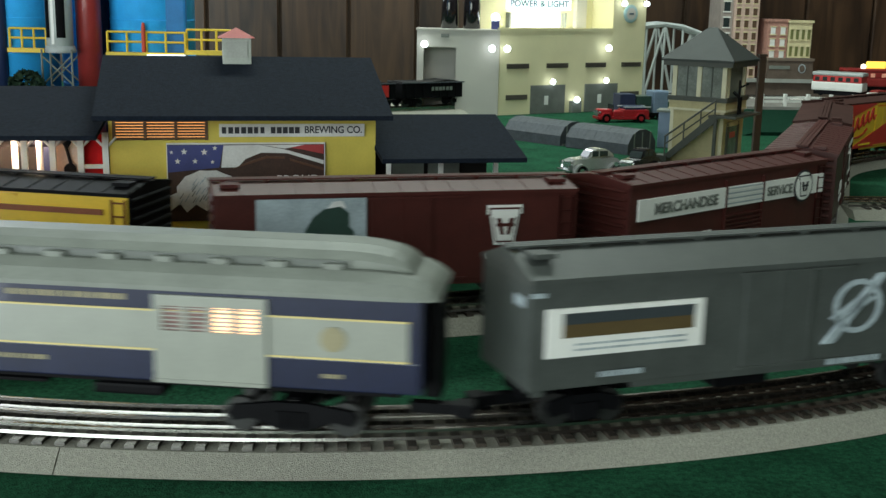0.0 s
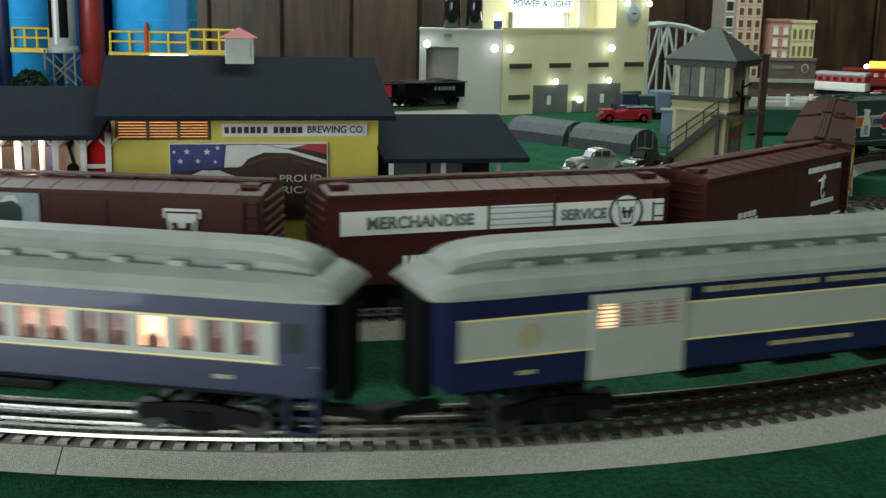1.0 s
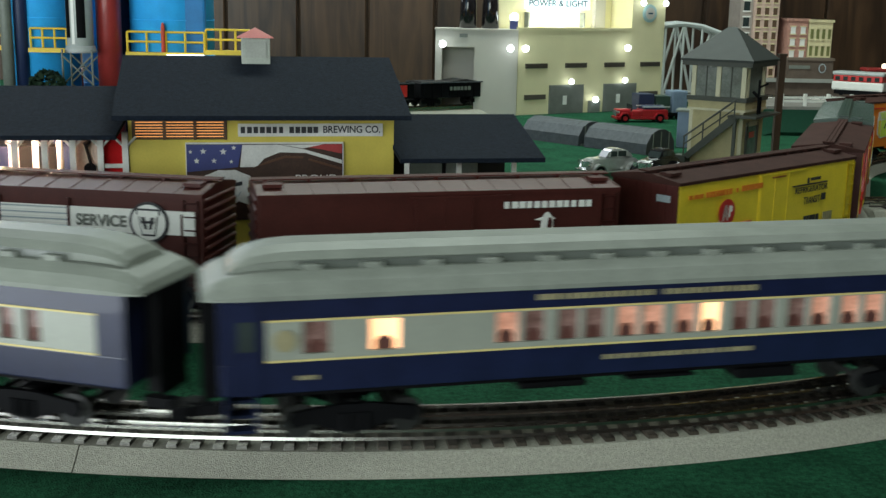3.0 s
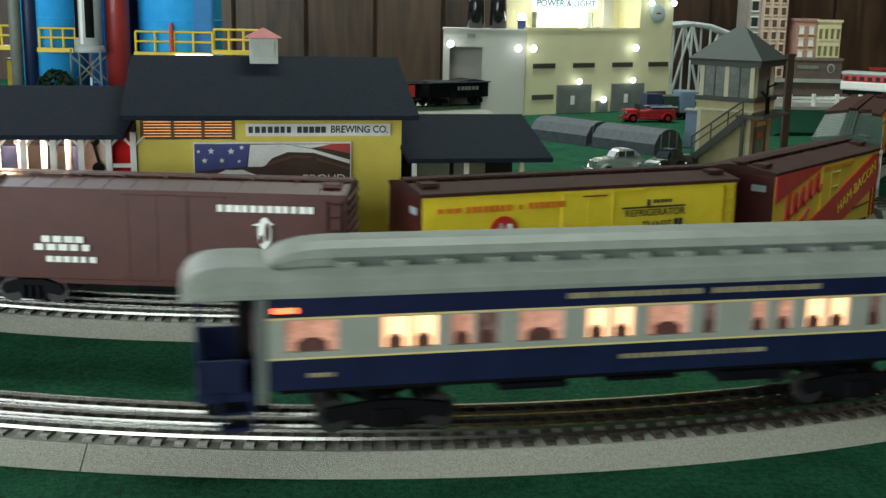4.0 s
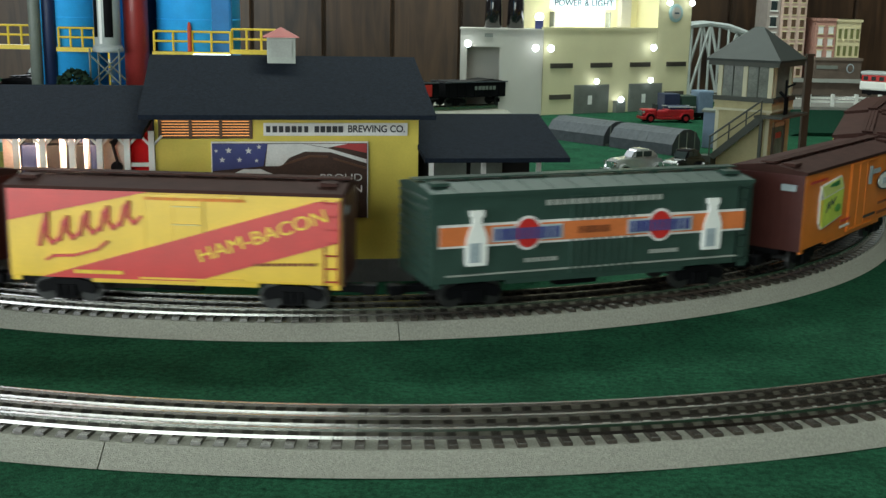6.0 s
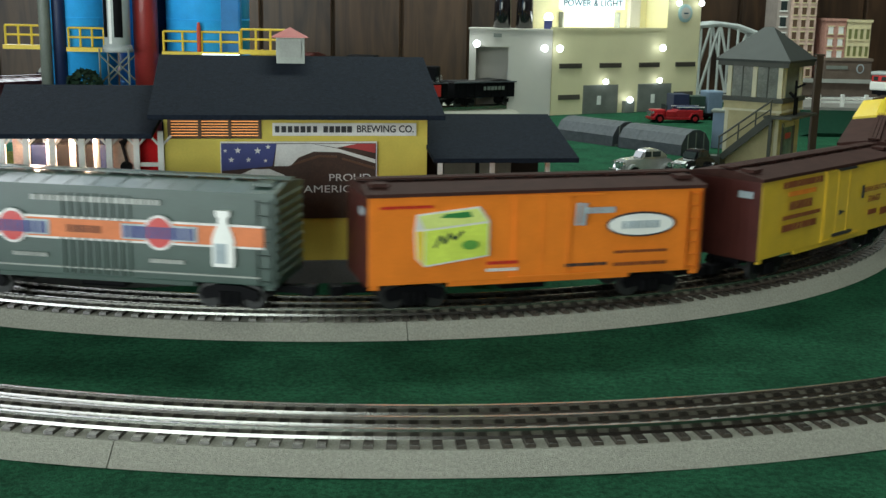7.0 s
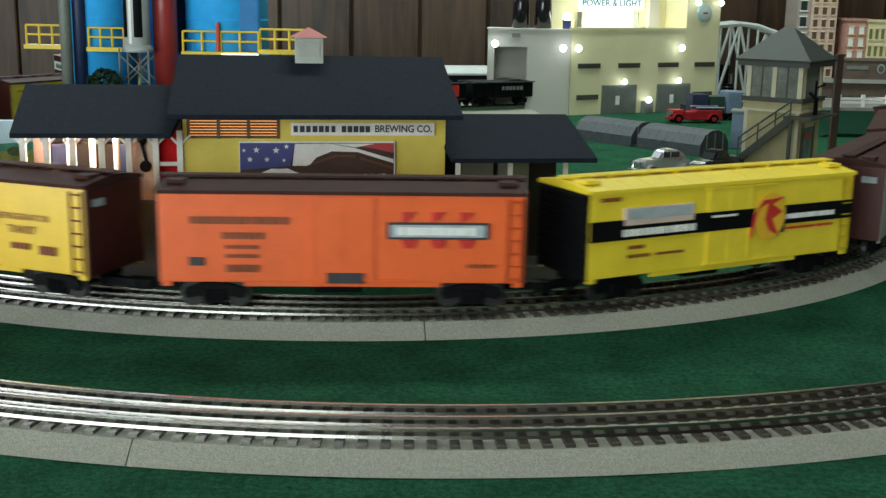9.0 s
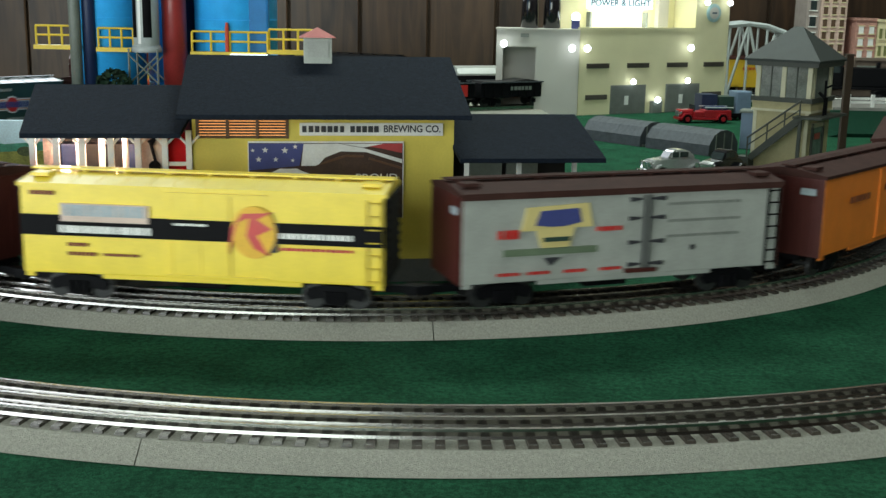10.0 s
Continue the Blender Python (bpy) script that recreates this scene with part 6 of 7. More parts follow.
def coach_roof(car, half):
    o = 0.0325
    low = [(-o, EAVE - 0.0016), (-o, EAVE + 0.0006), (-0.0290, EAVE + 0.0060), (-0.0225, EAVE + 0.0096), (0.0225, EAVE + 0.0096), (0.0290, EAVE + 0.0060), (o, EAVE + 0.0006), (o, EAVE - 0.0016)]
    r = part("roof", loft_roof(half + 0.0085, low, 0.034), CARROOF, car, "grey rounded coach roof")
    z = EAVE + 0.0070
    high = [(-0.0180, z), (-0.0178, z + 0.0065), (-0.0195, z + 0.0070), (-0.0160, z + 0.0105), (-0.008, z + 0.0128), (0.008, z + 0.0128), (0.0160, z + 0.0105), (0.0195, z + 0.0070), (0.0178, z + 0.0065), (0.0180, z)]
    part("clerestory", loft_roof(half - 0.004, high, 0.034), CARROOF, r)
    part("clerestory_panel", box(-half + 0.035, half - 0.035, -0.0184, -0.0176, z + 0.0022, z + 0.0062), CLERE, r)
    n = 13
    for k in range(n):
        x = -half + 0.042 + (2 * half - 0.084) * k / (n - 1)
        part("roof_vent", box(x - 0.0045, x + 0.0045, -0.0222, -0.0178, z + 0.0018, z + 0.0052, 0.0006), CARROOF, r)


def coach_under(car, half, steps=True):
    u = part("underbody", box(-half + 0.01, half - 0.01, -0.022, 0.022, 0.0225, FLOOR + 0.0005), BLACK, car, "black underbody")
    for a, b, d in ((-0.072, -0.036, 0.0075), (-0.016, 0.022, 0.006), (0.045, 0.080, 0.0095)):
        part("equipment_box", box(a, b, -0.025, 0.025, 0.0225 - d + 0.004, 0.0226, 0.0015), BLACK, u)
    for s in (-1, 1):
        add_truck(car, s * (half - 0.062), 3, 0.052)
    add_couplers(car, half + 0.004)
    for s in (-1, 1):
        d = part("diaphragm", box(*sorted((s * half, s * (half + 0.0065))), -0.0115, 0.0115, 0.020, 0.0690, 0.0005), BLACK, car, "black gangway bellows")
        part("end_frame", box(*sorted((s * (half + 0.0065), s * (half + 0.008))), -0.0130, 0.0130, 0.018, 0.0700, 0.0004), BLACK, d)
        if steps:
            st = bmesh.new()
            for k in range(3):
                add_box(st, *sorted((s * (half - 0.001), s * (half - 0.016))), -0.0305 + 0.004 * k, -0.0225 + 0.004 * k, 0.0085 + 0.006 * k, 0.010 + 0.006 * k)
            add_box(st, *sorted((s * (half - 0.001), s * (half - 0.0025))), -0.0305, -0.018, 0.0085, 0.0275)
            add_box(st, *sorted((s * (half - 0.0145), s * (half - 0.016))), -0.0305, -0.018, 0.0085, 0.0275)
            part("steps", st, BLUE, car, "blue vestibule steps")


def window_band(car, band0, band1, windows):
    """Grey band of upper and lower rails and pillars; each window is a pane set back."""
    w = 0.0308
    lo, hi = BAND_LO + 0.0009, BAND_HI - 0.0009
    zb, zt = BAND_LO + 0.0034, BAND_HI - 0.0014
    bm = bmesh.new()
    add_box(bm, band0, band1, -w - 0.0002, -w + 0.0035, lo, zb)
    add_box(bm, band0, band1, -w - 0.0002, -w + 0.0035, zt, hi)
    edges = [band0]
    for x, ww, *_ in windows:
        edges += [x - ww / 2, x + ww / 2]
    edges.append(band1)
    for a, b in zip(edges[::2], edges[1::2]):
        if b - a > 0.0004:
            add_box(bm, a, b, -w - 0.0002, -w + 0.0035, zb, zt)
    part("window_band", bm, BAND, car, "grey window band")
    for x, ww, kind in windows:
        m = {"b": PANE_BRIGHT, "w": PANE_WARM, "d": PANE_DIM}[kind]
        p = part("window", box(x - ww / 2, x + ww / 2, -w + 0.0022, -w + 0.0036, zb, zt), m, car)
        if kind != "o":
            bm = bmesh.new()
            pts = [(x - ww * 0.30, zb), (x + ww * 0.30, zb), (x + ww * 0.30, zb + 0.004), (x + ww * 0.12, zb + 0.0062), (x - ww * 0.14, zb + 0.0062), (x - ww * 0.30, zb + 0.004)]
            add_prism(bm, pts, -w + 0.0016, -w + 0.0022)
            part("seat_back", bm, SILHOUETTE, p)


def coach_words(car, x0, x1, x2, x3):
    y = -0.0308
    word_bars("lettering", x0, x0 + (x1 - x0) * 0.52, 0.0661, 0.0689, y, 15, GOLDTEXT, car, seed=2)
    word_bars("lettering", x0 + (x1 - x0) * 0.56, x1, 0.0661, 0.0689, y, 13, GOLDTEXT, car, seed=3)
    word_bars("lettering", x2, x3, 0.0346, 0.0369, y, 18, GOLDTEXT, car, seed=4)


def build_coach(lights):
    half = 0.215
    car = thing("passenger_coach", "royal blue heavyweight coach with lit windows and grey roof", "toy passenger car", group="passenger train cars")
    b0, b1 = -0.195, 0.195
    coach_body(car, half, b0, b1)
    xs = [(-0.172, 0.0125)]
    x = -0.140
    xs.append((x, 0.0145))
    for k in range(7):
        c = -0.074 + 0.0308 * k
        xs += [(c - 0.0068, 0.0112), (c + 0.0068, 0.0112)]
    xs += [(0.1350, 0.0125), (0.1520, 0.0085), (0.1660, 0.0095), (0.1815, 0.0095)]
    window_band(car, b0, b1, [(x, w, kk) for (x, w), kk in zip(xs, lights)])
    disc("gold_crest", -0.1865, 0.0523, -0.0312, 0.0052, GOLDTEXT, car)
    coach_words(car, -0.066, 0.050, -0.031, 0.050)
    for x in (-0.176, 0.170):
        word_bars("lettering", x - 0.005, x + 0.005, 0.0333, 0.0353, -0.0308, 4, GOLDTEXT, car, seed=6)
    for s in (-1, 1):
        bm = box(*sorted((s * 0.1975, s * 0.2105)), -0.0313, -0.0305, FLOOR - 0.0002, EAVE - 0.003)
        d = part("vestibule_door", bm, BLUE, car)
        part("door_window", box(*sorted((s * 0.200, s * 0.208)), -0.0316, -0.0311, 0.048, 0.062), GLASS, d)
    coach_roof(car, half)
    coach_under(car, half)
    return car


def build_baggage():
    half = 0.204
    car = thing("baggage_car", "royal blue baggage car with grey sliding doors", "toy passenger car", group="passenger train cars")
    b0, b1 = -0.199, 0.199
    coach_body(car, half, b0, b1)
    y = -0.0308
    doors = ((-0.1310, -0.0790), (0.079, 0.133))
    spans = ((b0, doors[0][0]), (doors[0][1], doors[1][0]), (doors[1][1], b1))
    for a, b in spans:
        part("grey_band", box(a, b, y - 0.0002, y + 0.0045, BAND_LO + 0.0009, BAND_HI - 0.0009), BAND, car)
    for i, (a, b) in enumerate(doors):
        bm = bmesh.new()
        zlo, zhi, wz0, wz1 = FLOOR - 0.0002, EAVE - 0.0035, 0.0526, 0.0646
        n = 4
        ww = 0.0092
        cs = [a + (b - a) * (k + 0.72) / (n + 0.45) for k in range(n)]
        add_box(bm, a, b, y - 0.0016, y + 0.0004, zlo, wz0)
        rails = [(a, b, wz1, zhi)]
        edges = [a]
        for c in cs:
            edges += [c - ww / 2, c + ww / 2]
        edges.append(b)
        for e0, e1 in zip(edges[::2], edges[1::2]):
            rails.append((e0, e1, wz0, wz1))
        d = part("sliding_door", bm, BAND, car, "grey sliding baggage door with barred windows")
        for e0, e1, z0, z1 in rails:
            part("door_rail", box(e0, e1, y - 0.0016, y + 0.0004, z0, z1), BAND, d)
        for k, c in enumerate(cs):
            p = part("door_window", box(c - ww / 2, c + ww / 2, y - 0.0004, y + 0.0006, wz0, wz1), ((PANE_DIM, PANE_DIM, PANE_BRIGHT, PANE_BRIGHT) if i else (PANE_BRIGHT, PANE_DIM, PANE_DIM, PANE_DIM))[k], d)
        for k in range(6):
            z = wz0 + (wz1 - wz0) * (k + 0.5) / 6
            part("door_bar", box(a + 0.004, b - 0.004, y - 0.0010, y - 0.0004, z - 0.0003, z + 0.0003), GREYCAR, d)
        part("door_sill", box(a, b, y - 0.0022, y, FLOOR + 0.0006, FLOOR + 0.0018), BAND, d)
    disc("gold_crest", 0.164, 0.0521, y - 0.0003, 0.0060, GOLDTEXT, car)
    disc("gold_crest", -0.164, 0.0521, y - 0.0003, 0.0060, GOLDTEXT, car)
    coach_words(car, -0.068, 0.066, -0.026, 0.026)
    for x in (-0.164, 0.164):
        word_bars("lettering", x - 0.005, x + 0.005, 0.0333, 0.0353, y, 4, GOLDTEXT, car, seed=6)
    coach_roof(car, half)
    coach_under(car, half, steps=False)
    return car


def build_observation():
    half = 0.188
    car = thing("observation_car", "royal blue observation car with open rear platform", "toy passenger car", group="passenger train cars")
    b0, b1 = -0.1835, 0.174
    coach_body(car, half, b0, b1)
    ws = [(-0.163, 0.024, "w"), (-0.124, 0.0125, "b"), (-0.1105, 0.0125, "b"), (-0.092, 0.0112, "w"), (-0.0795, 0.0112, "d"), (-0.053, 0.0225, "w"), (-0.0245, 0.0112, "b"), (-0.0115, 0.0112, "b"), (0.0125, 0.0225, "w"), (0.0345, 0.0075, "d"), (0.0615, 0.0085, "w"), (0.0755, 0.0085, "w"), (0.0925, 0.0112, "b"), (0.1055, 0.0112, "b"), (0.1265, 0.0085, "d"), (0.1405, 0.0085, "d")]
    window_band(car, b0, b1, ws)
    coach_words(car, -0.040, 0.094, -0.012, 0.066)
    word_bars("lettering", -0.165, -0.152, 0.0333, 0.0353, -0.0308, 4, GOLDTEXT, car, seed=6)
    part("corner_post", box(-half - 0.0005, -half + 0.0045, -0.0314, -0.0300, FLOOR - 0.006, EAVE - 0.002), CLERE, car)
    part("red_marker", box(-0.181, -0.170, -0.0316, -0.0306, 0.0643, 0.0669, 0.0004), REDLAMP, car, "lit red marker lamp")
    coach_roof(car, half)
    # open platform: floor, end wall, railing, roof overhang
    part("platform_floor", box(-half - 0.028, -half, -0.029, 0.029, 0.0226, 0.0262), BLUE, car)
    for k in range(3):
        y = -0.022 + 0.019 * k
        part("end_window", box(-half - 0.0012, -half + 0.0002, y, y + 0.0095, 0.043, 0.062), PANE_WARM if k else PANE_DIM, car)
    rl = part("platform_railing", box(-half - 0.028, -half - 0.026, -0.029, 0.029, 0.0405, 0.0425), BLUE, car, "dark blue platform railing")
    for y in (-0.029, 0.027):
        part("rail_side", box(-half - 0.028, -half - 0.004, y, y + 0.002, 0.0405, 0.0425), BLUE, rl)
        part("rail_panel", box(-half - 0.0275, -half - 0.0065, y + 0.0006, y + 0.0014, 0.0262, 0.0405), BLUE, rl)
    for k in range(13):
        y = -0.028 + 0.0046 * k
        part("baluster", box(-half - 0.0275, -half - 0.0265, y - 0.0009, y + 0.0009, 0.0262, 0.0406), BLUE, rl)
    for y in (-0.0285, 0.0265):
        part("platform_post", box(-half - 0.0275, -half - 0.0255, y, y + 0.002, 0.0262, EAVE - 0.001), BLUE, car)
    o = 0.0322
    low = [(-o, EAVE - 0.0016), (-o, EAVE + 0.0006), (-0.0285, EAVE + 0.0060), (-0.0205, EAVE + 0.0110), (0.0205, EAVE + 0.0110), (0.0285, EAVE + 0.0060), (o, EAVE + 0.0006), (o, EAVE - 0.0016)]
    part("platform_roof", loft_roof(0.026, low, 0.020), CARROOF, car, smooth=False, m=pose(-half - 0.008, 0, 0))
    st = bmesh.new()
    for k in range(3):
        add_box(st, -half - 0.018, -half - 0.002, -0.0305 + 0.004 * k, -0.0225 + 0.004 * k, 0.0085 + 0.0065 * k, 0.010 + 0.0065 * k)
    add_box(st, -half - 0.0035, -half - 0.002, -0.0305, -0.018, 0.0085, 0.0275)
    add_box(st, -half - 0.018, -half - 0.0165, -0.0305, -0.018, 0.0085, 0.0275)
    part("steps", st, BLUE, car)
    coach_under(car, half, steps=False)
    return car


def build_grey_boxcar():
    L = 0.275
    car = freight_car("dark grey boxcar with framed picture panel", L, DARKGREY, DARKGREY, DARKGREY, ribs=False, low=0.0235, high=0.0775, ridge=0.0868)
    s = Side(car, L)
    s.panel(0.025, 0.335, 0.34, 0.74, WHITE, "picture_frame")
    s.panel(0.055, 0.315, 0.50, 0.70, mat("brown_print", (0.10, 0.07, 0.03), 0.5), "picture", 0.0004)
    s.panel(0.055, 0.315, 0.61, 0.70, mat("slate_print", (0.04, 0.05, 0.055), 0.5), "picture", 0.0006)
    s.bars(0.08, 0.30, 0.39, 0.405, 18, PRINTGREY, lift=0.0004)
    s.bars(0.08, 0.30, 0.435, 0.45, 18, PRINTGREY, lift=0.0004, seed=4)
    s.bars(0.13, 0.22, 0.15, 0.195, 7, PRINTGREY, seed=5)
    for k in range(18):
        a0, a1 = k * math.tau / 18, (k + 1) * math.tau / 18
        x, z = s.at(0.675, 0.56)
        outline("ring_mark", [(x + r * math.cos(a), z + r * 0.95 * math.sin(a)) for r, a in ((0.0125, a0), (0.0155, a0), (0.0155, a1), (0.0125, a1))], s.y - 0.0002, PRINTGREY, car)
    s.shape([(0.60, 0.24), (0.625, 0.24), (0.74, 0.84), (0.72, 0.84)], PRINTGREY, "slash_mark", 0.0003)
    s.shape([(0.615, 0.46), (0.635, 0.42), (0.715, 0.62), (0.695, 0.68)], PRINTGREY, "wing_mark", 0.0003)
    s.bars(0.615, 0.74, 0.05, 0.10, 8, PRINTGREY, seed=7)
    for sgn in (-1, 1):
        part("corner_bracket", box(*sorted((sgn * (L / 2 + 0.001), sgn * (L / 2 - 0.006))), -HALF_W - 0.0012, -HALF_W + 0.001, 0.0700, 0.0722), PRINTGREY, car)
    return car


PASSENGER.append((build_grey_boxcar(), 0.2330))
PASSENGER.append((build_baggage(), -0.147))
PASSENGER.append((build_coach("wwbwddwbwdddwwddbwdd"), -0.604))
PASSENGER.append((build_coach("dbwdddwwwbdddwwwbwdd"), -1.0700))
PASSENGER.append((build_observation(), -1.5000))


# ---------------------------------------------------------------- signal tower
def build_tower():
    t = thing("signal_tower", "cream and grey two-storey signal tower with hip roof", "model building", pose(0.449, 1.500, 0, 0, 0, -36))
    a, b = 0.076, 0.080      # the two faces meet at the origin: face a runs to -x, face b to +y
    lo, mid, hi = 0.082, 0.095, 0.149
    part("lower_wall", box(-a, 0, 0, b, 0, lo), TOWERCREAM, t)
    part("lower_door", box(-0.0005, 0.0012, 0.018, 0.052, 0.008, 0.062), PALEGLASS, t, "dark glazed lower door with red sign")
    part("door_notice", box(0.0012, 0.0018, 0.024, 0.044, 0.046, 0.054), RED, t)
    for y in (0.012, 0.052):
        part("door_jamb", box(-0.0005, 0.0022, y, y + 0.006, 0, 0.068), TOWERGREY, t)
    part("door_head", box(-0.0005, 0.0022, 0.012, 0.058, 0.062, 0.068), POSTCREAM, t)
    part("belt", box(-a - 0.003, 0.003, -0.003, b + 0.003, lo, lo + 0.003), POSTCREAM, t)
    part("belt", box(-a - 0.002, 0.002, -0.002, b + 0.002, lo + 0.003, mid), TOWERCREAM, t)
    part("sill", box(-a - 0.004, 0.004, -0.004, b + 0.004, mid, mid + 0.006), TOWERGREY, t)
    # solid block; the dimness inside the cabin is in its colour
    part("cabin", box(-a + 0.006, -0.006, 0.006, b - 0.006, mid + 0.006, hi), mat("dim_cabin_inside", (0.08, 0.09, 0.08), 0.6, vary=0.4, scale=60), t, "solid grey cabin block coloured as a dim interior")
    for x in (-a, -a / 2 - 0.003, -0.006):
        part("post", box(x, x + 0.006, 0, 0.006, mid + 0.006, hi), POSTCREAM, t)
    for y in (0.010, b - 0.006):
        part("post", box(-0.006, 0, y, y + 0.006, mid + 0.006, hi), POSTCREAM, t)
    for x0, x1 in ((-a + 0.006, -a / 2 - 0.003), (-a / 2 + 0.003, -0.006)):
        w = part("window", box(x0, x1, 0.0025, 0.0035, mid + 0.006, hi - 0.002), PALEGLASS, t)
        part("window_bar", box((x0 + x1) / 2 - 0.0006, (x0 + x1) / 2 + 0.0006, 0.0012, 0.0025, mid + 0.006, hi - 0.002), TOWERGREY, w)
    part("upper_door", box(-0.0028, -0.0018, 0.018, b - 0.012, lo + 0.004, hi - 0.004), PALEGLASS, t, "glazed upper door")
    part("door_head", box(-0.004, 0.0005, 0.010, b, hi - 0.005, hi), POSTCREAM, t)
    part("landing", box(0.0035, 0.024, 0.006, b, lo - 0.006, lo - 0.003), TOWERGREY, t)
    bm = bmesh.new()
    e = 0.013
    low = [(-a - e, -e), (e, -e), (e, b + e), (-a - e, b + e)]
    rz, pz = hi - 0.001, 0.193
    v = [bm.verts.new((x, y, rz)) for x, y in low]
    v2 = [bm.verts.new((x, y, rz + 0.003)) for x, y in low]
    p1, p2 = bm.verts.new((-a / 2 - 0.006, b / 2, pz)), bm.verts.new((-a / 2 + 0.006, b / 2, pz))
    bm.faces.new(v)
    for k in range(4):
        bm.faces.new((v[k], v[(k + 1) % 4], v2[(k + 1) % 4], v2[k]))
    bm.faces.new((v2[0], v2[1], p2, p1))
    bm.faces.new((v2[1], v2[2], p2))
    bm.faces.new((v2[2], v2[3], p1, p2))
    bm.faces.new((v2[3], v2[0], p1))
    part("roof", bm, TOWERROOF, t, "grey hip roof")
    for x, y in ((-a, -0.001), (-0.005, -0.001)):
        part("corner_board", box(x, x + 0.005, y, 0.002, 0, lo), POSTCREAM, t)
    part("fascia", box(-a - 0.010, 0.010, -0.0112, -0.0092, rz - 0.006, rz), TOWERGREY, t)
    part("fascia", box(0.0092, 0.0112, -0.0112, b + 0.010, rz - 0.006, rz), TOWERGREY, t)
    # outside stair on the long face
    st = part("stair_stringer", add_prism(bmesh.new(), [(-a + 0.004, 0.022), (-0.010, 0.078), (-0.002, 0.078), (-0.002, 0.072), (-a + 0.010, 0.016)], -0.022, -0.019), TOWERGREY, t, "grey outside stair")
    for k in range(11):
        f = k / 10
        x, z = -a + 0.008 + (a - 0.012) * f, 0.022 + 0.054 * f
        part("tread", box(x - 0.004, x + 0.004, -0.021, -0.004, z - 0.001, z + 0.0008), TOWERGREY, st)
    bm = bmesh.new()
    add_tube(bm, (-a + 0.002, -0.021, 0.046), (-0.004, -0.021, 0.100), 0.0013, 6)
    add_tube(bm, (-a + 0.002, -0.021, 0.035), (-0.004, -0.021, 0.089), 0.0009, 6)
    part("stair_rail", bm, TOWERGREY, st)
    for x, z in ((-a + 0.003, 0.046), (-a * 0.62, 0.066), (-a * 0.32, 0.083), (-0.005, 0.100)):
        part("stair_post", add_tube(bmesh.new(), (x, -0.021, z - 0.026), (x, -0.021, z), 0.0011, 6), TOWERGREY, st)
    part("stair_foot", box(-a - 0.012, -a + 0.006, -0.022, -0.003, 0, 0.020), TOWERGREY, t)
    part("stair_leg", box(-0.006, -0.002, -0.022, -0.018, 0, 0.074), TOWERGREY, t)
    part("landing_top", box(-0.014, 0.024, -0.022, 0.006, lo - 0.006, lo - 0.003), TOWERGREY, t)
    bm = bmesh.new()
    add_tube(bm, (0.012, 0.02, lo - 0.003), (0.012, 0.02, 0.125), 0.0016, 6)
    add_tube(bm, (0.012, 0.02, 0.115), (0.024, 0.02, 0.121), 0.0014, 6)
    add_tube(bm, (0.012, 0.02, 0.102), (0.004, 0.02, 0.109), 0.0022, 6)
    add_tube(bm, (0.010, 0.032, lo - 0.003), (0.010, 0.032, 0.102), 0.0026, 6)
    part("lever_frame", bm, BLACK, t, "dark signal levers on the landing")
    pole = thing("timber_post", "dark brown square timber post beside the tower", "post", pose(0.538, 1.63, 0))
    part("shaft", box(-0.0048, 0.0048, -0.0048, 0.0048, 0, 0.152, 0.0008), POLEBROWN, pole)
    part("cap", box(-0.006, 0.006, -0.006, 0.006, 0.152, 0.155), POLEBROWN, pole)


build_tower()


# ---------------------------------------------------------------- sheds, vehicles and bits behind the curve
def build_shed(m):
    s = thing("barrel_shed", "long grey faceted barrel roofed shed on the felt", "model shed", m, group="grey sheds")
    prof = [(-0.036, 0), (-0.035, 0.016), (-0.024, 0.030), (-0.008, 0.036), (0.008, 0.036), (0.024, 0.030), (0.035, 0.016), (0.036, 0)]
    part("shell", add_extrude_x(bmesh.new(), prof, -0.059, 0.059), TANKGREY, s)
    for k in range(8):
        x = -0.059 + 0.118 * k / 7
        part("rib", add_extrude_x(bmesh.new(), [(y * 1.006, z * 1.006 + 0.0001) for y, z in prof], x - 0.0008, x + 0.0008), TANKGREY, s)
    part("end_frame", box(0.0591, 0.061, -0.030, 0.030, 0, 0.003), GREYPIPE, s)
    for y in (-0.02, 0.0, 0.02):
        part("end_bar", box(0.0591, 0.061, y - 0.0008, y + 0.0008, 0, 0.032), GREYPIPE, s)
    return s


ang = -48.0
shed = build_shed(pose(0.257, 1.838, 0, 0, 0, ang))
copy_thing(shed, pose(0.257 + 0.131 * math.cos(radians(ang)), 1.838 + 0.131 * math.sin(radians(ang)), 0, 0, 0, ang))


